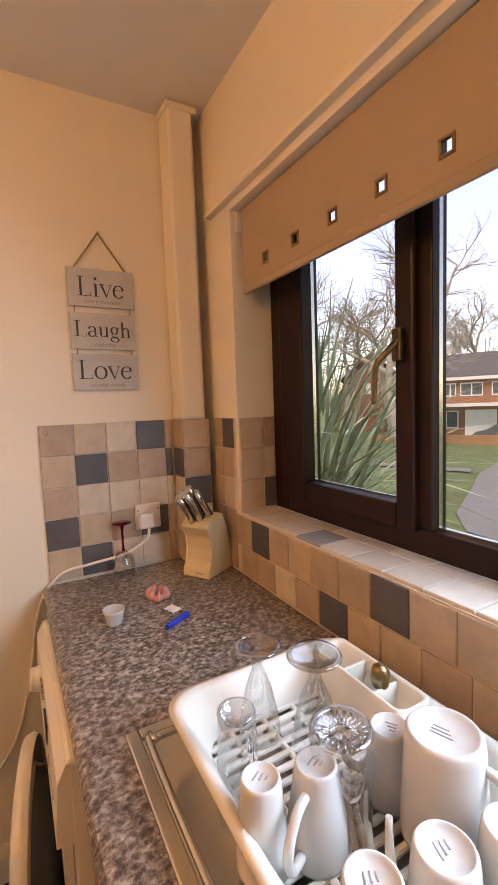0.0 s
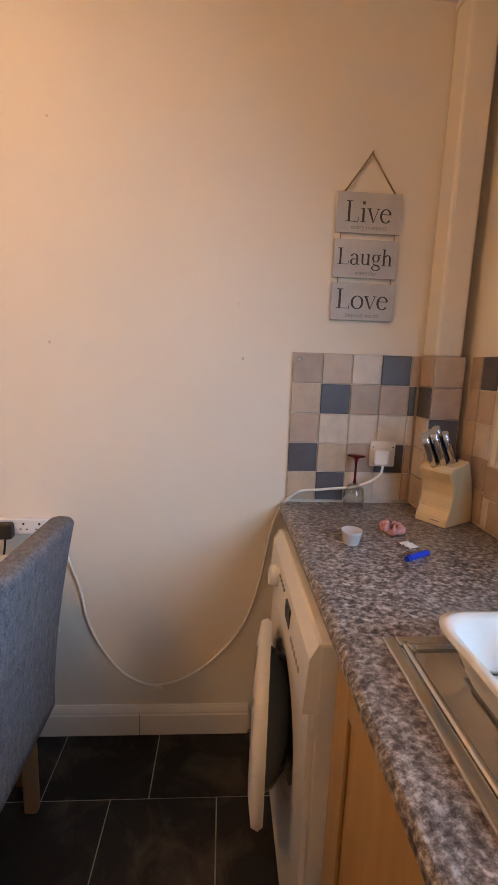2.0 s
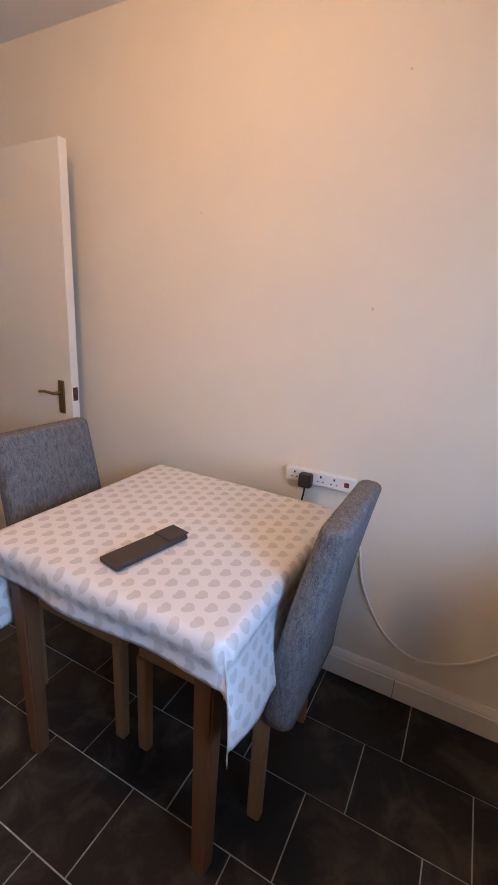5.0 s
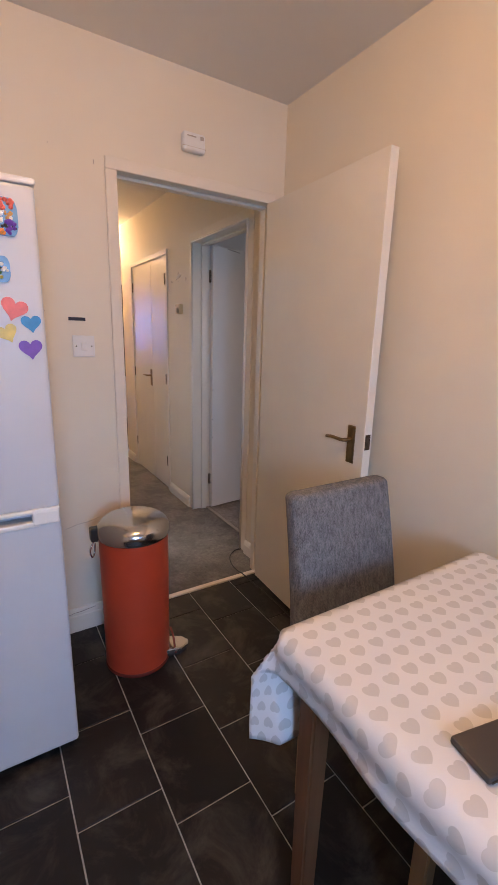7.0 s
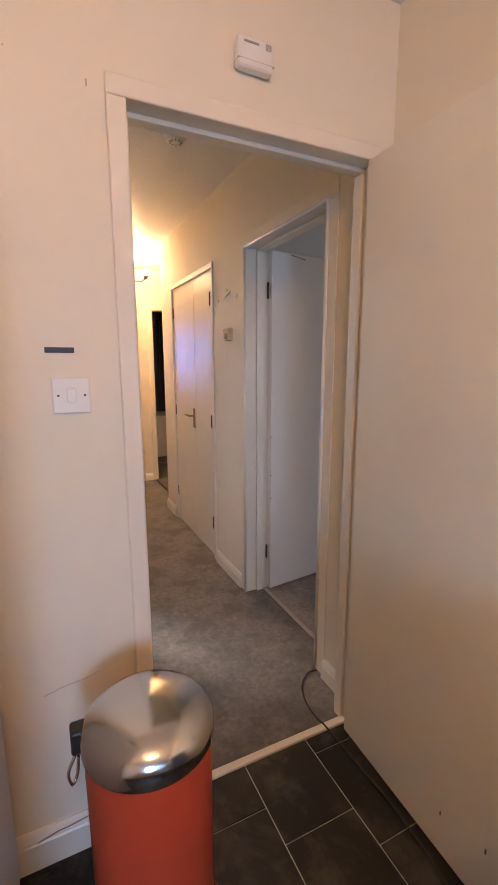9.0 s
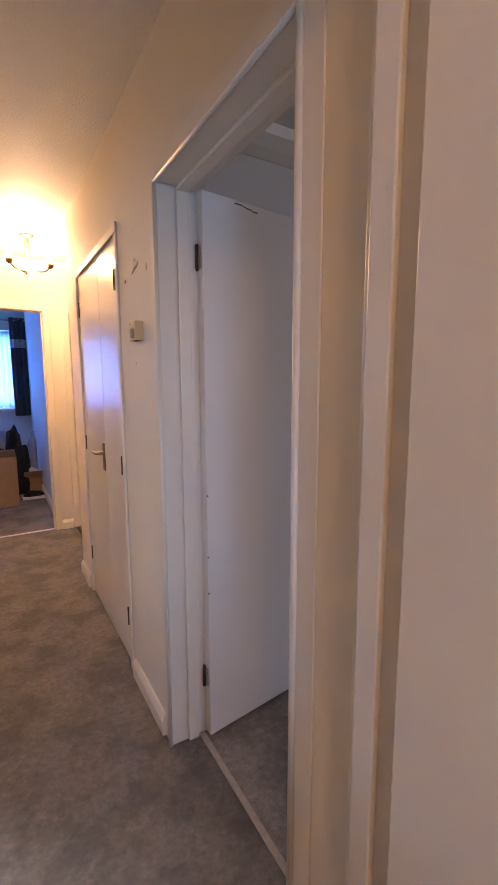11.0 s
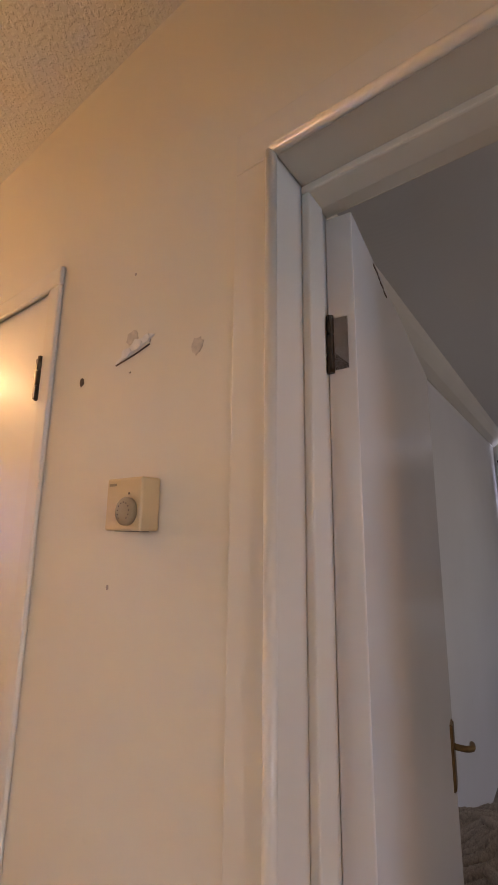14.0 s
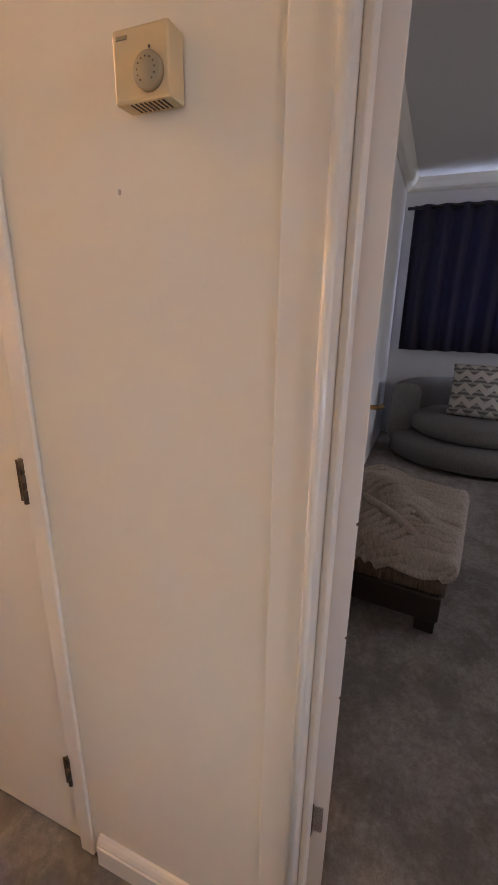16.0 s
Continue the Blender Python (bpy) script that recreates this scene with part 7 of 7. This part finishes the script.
# sword-leaved plant close to the window
pt = thing("sword_leaf_plant", "large spiky evergreen plant with strap leaves", "plant", (1.55, -4.95, -0.24))
rnd = random.Random(11)
for mat in ("leaf", "leaf_pale"):
    bm = bmesh.new()
    for _ in range(105):
        a, lean = rnd.uniform(0, 2 * math.pi), abs(rnd.gauss(0.40, 0.30))
        ln = rnd.uniform(1.7, 2.75) * (1.0 - 0.18 * min(lean, 1.0))
        w = rnd.uniform(0.026, 0.042)
        d = Vector((math.cos(a), math.sin(a), 0))
        side_ = Vector((-d.y, d.x, 0))
        base = Vector((rnd.gauss(0, 0.10), rnd.gauss(0, 0.10), 0.0))
        prev = None
        for k in range(8):
            s = k / 7
            th_ = lean * (0.5 + 0.75 * s * s)
            p = base + d * (ln * s * math.sin(th_)) + Vector((0, 0, max(0.0, ln * s * math.cos(th_))))
            ww = w * (0.75 + 0.7 * s - 1.43 * s * s) + 0.001
            lift = d * 0.006
            cur = (bm.verts.new(p - side_ * ww), bm.verts.new(p - lift), bm.verts.new(p + side_ * ww))
            if prev:
                bm.faces.new((prev[0], prev[1], cur[1], cur[0]))
                bm.faces.new((prev[1], prev[2], cur[2], cur[1]))
            prev = cur
    lv = part("leaves", bm, M[mat], pt)
bm = bmesh.new()
for _ in range(14):
    r = bmesh.ops.create_icosphere(bm, subdivisions=1, radius=rnd.uniform(0.02, 0.04))
    bmesh.ops.translate(bm, verts=r["verts"], vec=(rnd.uniform(-0.65, -0.2), rnd.uniform(-0.2, 0.45), rnd.uniform(0.85, 1.05)))
part("red_bracts", bm, M["flower"], pt, "red flowers among the leaves")


def bare_tree(at, height, seed, label, lean=(0.0, 0.0), spread=1.0):
    """A leafless tree: a forked trunk and ever finer limbs and twigs."""
    t = thing("bare_tree", label, "tree", at, "bare trees outside")
    rnd = random.Random(seed)
    parts_ = {"trunk": bmesh.new(), "limbs": bmesh.new(), "twigs": bmesh.new()}

    def grow(p, d, ln, r, level):
        pts, q, dd = [p], p, d.copy()
        n = 5 if level < 3 else 4
        for _ in range(n):
            dd = (dd + Vector((rnd.gauss(0, 0.13), rnd.gauss(0, 0.13), rnd.gauss(0.03, 0.09)))).normalized()
            q = q + dd * ln / n
            pts.append(q)
        key = "trunk" if level == 0 else "limbs" if level < 3 else "twigs"
        tube(parts_[key], pts, r, 7 if level == 0 else 5 if level < 3 else 3, r * 0.55, level == 0)
        if level >= 5:
            return
        kids = (4, 4, 4, 4, 3)[level]
        for k in range(kids):
            i = min(n, max(1, round(n * (0.35 + 0.65 * (k + 1) / kids))))
            axis = Vector((rnd.gauss(0, 1), rnd.gauss(0, 1), rnd.gauss(0, 0.6))).normalized()
            nd = (dd * 0.75 + axis * 0.72 * spread).normalized()
            nd.z = max(nd.z, -0.25)
            grow(pts[i], nd, ln * rnd.uniform(0.55, 0.78), r * 0.54 * rnd.uniform(0.8, 1.1), level + 1)

    grow(Vector((0, 0, 0)), Vector((lean[0], lean[1], 1)).normalized(), height * 0.36, height * 0.021, 0)
    for key, bm_ in parts_.items():
        part(key, bm_, M["bark"], t)
    return t


for x, y, h, sd_, ln_ in ((17.0, -13.5, 12.5, 1, (0.1, 0.05)), (13.5, -19.5, 13.5, 2, (-0.05, 0.0)), (23.0, -20.0, 13.0, 5, (0.0, 0.1)), (30.0, -21.0, 14.0, 8, (0.0, 0.0)), (21.0, -27.0, 15.0, 9, (0.0, 0.0)), (8.0, -27.0, 15.0, 17, (0.3, 0.0)), (25.0, -27.0, 15.0, 18, (0.0, 0.0)), (19.0, -47.0, 21.0, 23, (0.0, 0.0)), (27.0, -47.0, 20.0, 27, (0.0, 0.0)), (12.0, -46.0, 20.0, 31, (0.0, 0.0))):
    bare_tree((x, y, ground_z(x, y) - 0.05), h, sd_, "leafless winter tree with fine grey-brown twigs", ln_)

# scrub and far woods
bm = bmesh.new()
rnd = random.Random(21)
for _ in range(520):
    a = radians(rnd.uniform(22, 66))
    dist = rnd.uniform(44, 60)
    x, y = -1.4 + dist * math.sin(a), -2.7 - dist * math.cos(a)
    h = rnd.uniform(3.5, 9.0)
    p = Vector((x, y, ground_z(x, y)))
    for _ in range(5):
        q = p + Vector((rnd.uniform(-2.4, 2.4), rnd.uniform(-2.4, 2.4), h * rnd.uniform(0.6, 1.0)))
        tube(bm, [p, p * 0.5 + q * 0.5 + Vector((rnd.uniform(-0.6, 0.6), rnd.uniform(-0.6, 0.6), 0.4)), q], 0.06, 3, 0.015, False)
    for _ in range(7):
        s = rnd.uniform(0.15, 0.45)
        c = p + Vector((rnd.uniform(-2, 2), rnd.uniform(-2, 2), h * rnd.uniform(0.05, 0.5)))
        vs_ = [bm.verts.new(c + Vector((rnd.uniform(-s, s), rnd.uniform(-s, s), rnd.uniform(-s, s)))) for _ in range(3)]
        bm.faces.new(vs_)
far = solid("far_woods", bm, M["bush"], "bare winter woodland behind the houses", "woods")
far["kind"] = "stuff"


def house(at, rz, w, d, eaves, ridge, label, bays, garage=False):
    """A two-storey brick house: its front looks along its own +y."""
    h = thing("house", label, "house", at, "brick houses outside", rz)
    holes = [(x - ww / 2, x + ww / 2, z - hh / 2, z + hh / 2) for x, z, ww, hh in bays]
    part("wall", slab_with_holes("y", -0.3, 0.0, -w / 2, w / 2, -0.6, eaves, holes), M["brick"], h, "red brick front wall")
    bm = bmesh.new()
    outline(bm, [(-d, -0.6), (0 - 0.3, -0.6), (-0.3, eaves), (-d / 2, ridge - 0.1), (-d, eaves)], 0.3, Matrix(((0, 0, 1, -w / 2), (1, 0, 0, 0), (0, 1, 0, 0), (0, 0, 0, 1))))
    part("gable_wall", bm, M["brick"], h)
    bm = bmesh.new()
    outline(bm, [(-d, -0.6), (0 - 0.3, -0.6), (-0.3, eaves), (-d / 2, ridge - 0.1), (-d, eaves)], 0.3, Matrix(((0, 0, 1, w / 2 - 0.3), (1, 0, 0, 0), (0, 1, 0, 0), (0, 0, 0, 1))))
    part("gable_wall", bm, M["brick"], h)
    part("wall", B(-w / 2 + 0.3, w / 2 - 0.3, -d, -d + 0.3, -0.6, eaves), M["brick"], h)
    for s in (0, 1):
        bm = bmesh.new()
        y0, y1 = (0.35, -d / 2) if s == 0 else (-d - 0.35, -d / 2)
        a = [(-w / 2 - 0.3, y0, eaves - 0.12), (w / 2 + 0.3, y0, eaves - 0.12), (w / 2 + 0.3, y1, ridge), (-w / 2 - 0.3, y1, ridge)]
        lo_, hi_ = [bm.verts.new(p) for p in a], [bm.verts.new((p[0], p[1], p[2] + 0.16)) for p in a]
        bm.faces.new(lo_), bm.faces.new(hi_)
        for i in range(4):
            bm.faces.new((lo_[i], lo_[(i + 1) % 4], hi_[(i + 1) % 4], hi_[i]))
        part("roof", bm, M["roof"], h)
    part("fascia", B(-w / 2 - 0.3, w / 2 + 0.3, 0.30, 0.37, eaves - 0.28, eaves - 0.02), M["upvc"], h)
    for sgn in (-1, 1):
        bm = bmesh.new()
        tube(bm, [(sgn * (w / 2 + 0.28), 0.35, eaves - 0.05), (sgn * (w / 2 + 0.28), -d / 2, ridge + 0.05), (sgn * (w / 2 + 0.28), -d - 0.35, eaves - 0.05)], 0.11, 4)
        part("bargeboard", bm, M["upvc"], h)
    for a in holes:
        x0, x1, z0, z1 = a
        bm = bmesh.new()
        for q in ((x0, x0 + 0.09, z0, z1), (x1 - 0.09, x1, z0, z1), (x0 + 0.09, x1 - 0.09, z0, z0 + 0.09), (x0 + 0.09, x1 - 0.09, z1 - 0.09, z1), ((x0 + x1) / 2 - 0.05, (x0 + x1) / 2 + 0.05, z0 + 0.09, z1 - 0.09)):
            box(bm, q[0], q[1], -0.14, -0.04, q[2], q[3])
        fw = part("window", bm, M["upvc"], h)
        part("pane", B(x0 + 0.09, x1 - 0.09, -0.115, -0.10, z0 + 0.09, z1 - 0.09), M["far_glass"], fw)
    return h


hz = ground_z(0, -40)
h1 = house((17.3, -38.0, hz), 28, 17.0, 7.0, 4.95, 7.0, "red brick house with white windows and garages", ((5.6, 3.9, 0.9, 1.1), (4.0, 3.9, 1.7, 1.1), (1.9, 3.9, 1.3, 1.1), (-1.2, 3.9, 1.7, 1.1), (-4.6, 3.9, 1.3, 1.1), (5.9, 1.4, 1.9, 1.5)))
part("porch_roof", B(-8.4, 8.4, 0.0, 1.3, 2.5, 2.75), M["upvc"], h1, "white flat canopy over the garages")
for x in (3.3, 0.6, -2.1, -4.8):
    part("garage_door", B(x - 1.15, x + 1.15, 0.02, 0.10, 0.0, 2.2), M["upvc"], h1, "white panelled garage door")
h2 = house((32.0, -40.0, hz), 135, 8.0, 5.6, 5.5, 8.1, "red brick gable-end house with white bargeboard", ((-1.5, 3.6, 1.2, 1.1), (1.6, 1.3, 1.4, 1.2)))
part("gable_window", B(4.001, 4.06, -3.3, -2.3, 3.9, 5.0), M["upvc"], h2)

gw = thing("garden_wall", "low brown brick garden wall with piers", "wall", (13.8, -26.2, ground_z(13, -26)), rz=33)
part("wall", B(-5.5, 6.0, -0.1, 0.1, -0.4, 0.55), M["fence"], gw)
for x in (-5.5, -1.6, 2.2, 6.0):
    part("pier", B(x - 0.17, x + 0.17, -0.17, 0.17, -0.4, 0.75), M["fence"], gw)
    part("coping", B(x - 0.2, x + 0.2, -0.2, 0.2, 0.75, 0.82), M["smudge"], gw)

car = thing("car", "grey hatchback parked before the garages", "car", (15.2, -31.5, hz), rz=28)
bm = bmesh.new()
body = [(-2.0, 0.25), (2.0, 0.25), (2.05, 0.6), (1.9, 0.85), (1.1, 0.95), (0.6, 1.42), (-1.0, 1.45), (-1.85, 0.98), (-2.05, 0.85)]
outline(bm, body, 1.64, Matrix(((1, 0, 0, 0), (0, 0, -1, 0.82), (0, 1, 0, 0), (0, 0, 0, 1))))
bmesh.ops.bevel(bm, geom=list(bm.edges), offset=0.08, segments=2, affect="EDGES")
part("body", bm, M["car"], car)
for sgn in (-1, 1):
    part("side_window", outline(bmesh.new(), [(-1.55, 0.98), (0.95, 0.98), (0.52, 1.36), (-0.95, 1.38)], 0.01, Matrix(((1, 0, 0, 0), (0, 0, -sgn, 0.822 * sgn + 0.005 * sgn), (0, 1, 0, 0), (0, 0, 0, 1)))), M["far_glass"], car)
    for x in (-1.25, 1.25):
        wl_ = part("wheel", tube(bmesh.new(), [(x, sgn * 0.64, 0.31), (x, sgn * 0.84, 0.31)], 0.31, 18), M["black"], car)
        part("rim", tube(bmesh.new(), [(x, sgn * 0.835, 0.31), (x, sgn * 0.85, 0.31)], 0.19, 14), M["steel"], wl_)

# ---- tiles, last ----
def piece_mesh(name, w, h, t, material, bevel=0.0015):
    """A flat tile w by h in x and y, t thick in z, with eased edges."""
    bm = bmesh.new()
    b = bevel
    lo = [bm.verts.new(p) for p in ((0, 0, 0), (w, 0, 0), (w, h, 0), (0, h, 0))]
    mid = [bm.verts.new(p) for p in ((0, 0, t - b), (w, 0, t - b), (w, h, t - b), (0, h, t - b))]
    top = [bm.verts.new(p) for p in ((b, b, t), (w - b, b, t), (w - b, h - b, t), (b, h - b, t))]
    for a, c in ((lo, mid), (mid, top)):
        for i in range(4):
            bm.faces.new((a[i], a[(i + 1) % 4], c[(i + 1) % 4], c[i]))
    bm.faces.new(top)
    me = bpy.data.meshes.new(name)
    bm.to_mesh(me)
    bm.free()
    me.materials.append(material)
    return me


meshes = {}


def piece(name, w, h, t, key, m4, parent):
    k = (round(w, 3), round(h, 3), t, key)
    if k not in meshes:
        meshes[k] = piece_mesh(name, k[0], k[1], t, M[key])
    ob = new(name, meshes[k])
    ob.parent = parent
    ob.matrix_basis = m4
    return ob


floor = setting("floor", B(KX, 0.0, WIN_Y, 0.024, -0.12, -0.004), M["grout"], "black slate-effect floor tiles with pale joints", "floor")
TW, TL, J = 0.2485, 0.333, 0.0045
rnd = random.Random(5)
for c in range(11):
    x1 = -0.008 - TW * (c - 1)
    x0 = x1 - TW
    k = c - 2  # columns counted from the one whose near edge lies at -0.264
    y = -0.258 + 0.119 * k
    while y < 0.03 + TL:
        y += TL
    while y > WIN_Y:
        y -= TL
        a, b = max(y, WIN_Y), min(y + TL, 0.022)
        xa, xb = max(x0, KX), min(x1, 0.0)
        if b - a < 0.02 or xb - xa < 0.012:
            continue
        piece("floor_tile", xb - xa - J, b - a - J, 0.0045, "slate", Matrix.Translation((xa + J / 2, a + J / 2, -0.0045 + rnd.uniform(0, 0.0004))), floor)

# wall tiles: rows counted down from the top
PT, Z0 = 0.0993, 0.909
splash = thing("splashback", "tumbled stone wall tiles in cream, brown and slate", "wall tiles", (0, -3.0, 0.905))
splash["kind"] = "structure"
local("bed", B(-0.0045, -0.0008, -3.228, -2.800, 0.906, 1.408), M["wall_grout"], splash)
local("bed", B(-0.235, -0.095, WIN_Y + 0.0008, WIN_Y + 0.0045, 0.906, 1.408), M["wall_grout"], splash)
local("bed", B(-2.45, -0.235, WIN_Y + 0.0008, WIN_Y + 0.0045, 0.906, 1.098), M["wall_grout"], splash)
local("bed", B(-0.2595, -0.2555, -3.494, WIN_Y - 0.001, 1.10, 1.408), M["wall_grout"], splash)
inv = Matrix.Translation((0, 3.0, -0.905))
ON_LONG = lambda y, z: inv @ Matrix(((0, 0, -1, -0.004), (-1, 0, 0, y), (0, 1, 0, z), (0, 0, 0, 1)))
ON_WIN = lambda x, z: inv @ Matrix(((-1, 0, 0, x), (0, 0, 1, WIN_Y + 0.004), (0, 1, 0, z), (0, 0, 0, 1)))
dark_long = {(0, 3), (1, 1), (3, 0), (3, 3), (4, 1)}
g = 0.0035
for r in range(5):
    z = 1.408 - PT * (r + 1) + g / 2
    for c in range(5):
        w = PT if c < 4 else 0.026
        key = "stone_dark" if (r, c) in dark_long or (r, c) == (1, 4) else "stone"
        piece("wall_tile", w - g, PT - g, 0.005, key, ON_LONG(-2.801 - PT * c - g / 2, z), splash)
    # side and front of the boxing
    piece("wall_tile", 0.083, PT - g, 0.005, "stone_dark" if r == 1 else "stone", inv @ Matrix(((-1, 0, 0, -0.006), (0, 0, 1, -3.2355), (0, 1, 0, z), (0, 0, 0, 1))), splash)
    piece("wall_tile", 0.094, PT - g, 0.005, "stone_dark" if r == 2 else "stone", inv @ Matrix(((0, 0, -1, -0.0905), (-1, 0, 0, -3.236), (0, 1, 0, z), (0, 0, 0, 1))), splash)
    for x0, w, key in ((-0.098, 0.058, "stone"), (-0.158, 0.077, "stone_dark" if r in (0,) else "stone")):
        piece("wall_tile", w - g, PT - g, 0.005, "stone_dark" if (r == 4 and x0 > -0.1) else key, ON_WIN(x0, z), splash)
z1, z2 = 1.098 - g, 1.098 - PT
x, k = -0.237, 0
while x > -2.4:
    piece("wall_tile", PT - g, PT - g, 0.005, "stone_dark" if k in (1, 6, 11, 15) else "stone", ON_WIN(x, z2), splash)
    piece("wall_tile", PT - g, 0.088 - g, 0.005, "stone_dark" if k in (4, 9, 13) else "stone", ON_WIN(x - 0.028, z2 - 0.088), splash)
    x -= PT
    k += 1
# reveal and sill
for r in range(3):
    z = 1.408 - PT * (r + 1) + g / 2
    for y, w, key in ((-3.362, 0.086, "stone"), (-3.450, 0.042, "stone_dark" if r == 2 else "stone")):
        piece("wall_tile", w - g, PT - g, 0.005, key, inv @ Matrix(((0, 0, -1, -0.2590), (-1, 0, 0, y), (0, 1, 0, z), (0, 0, 0, 1))), splash)
sill_ob = bpy.data.objects["window_sill"]
x, k = -0.262, 0
while x > -1.90:
    piece("sill_tile", PT - g, 0.092, 0.007, "stone_pale", Matrix(((-1, 0, 0, x), (0, -1, 0, WIN_Y - 0.001), (0, 0, 1, 1.098), (0, 0, 0, 1))), sill_ob)
    piece("sill_tile", PT - g, 0.038, 0.007, "stone_pale", Matrix(((-1, 0, 0, x - 0.03), (0, -1, 0, WIN_Y - 0.0955), (0, 0, 1, 1.098), (0, 0, 0, 1))), sill_ob)
    x -= PT
    k += 1
local("screw_cap", tube(bmesh.new(), [(-0.009, -2.822, 1.383), (-0.0135, -2.822, 1.383)], 0.007, 14, 0.006), M["steel"], splash, "small steel screw cap")
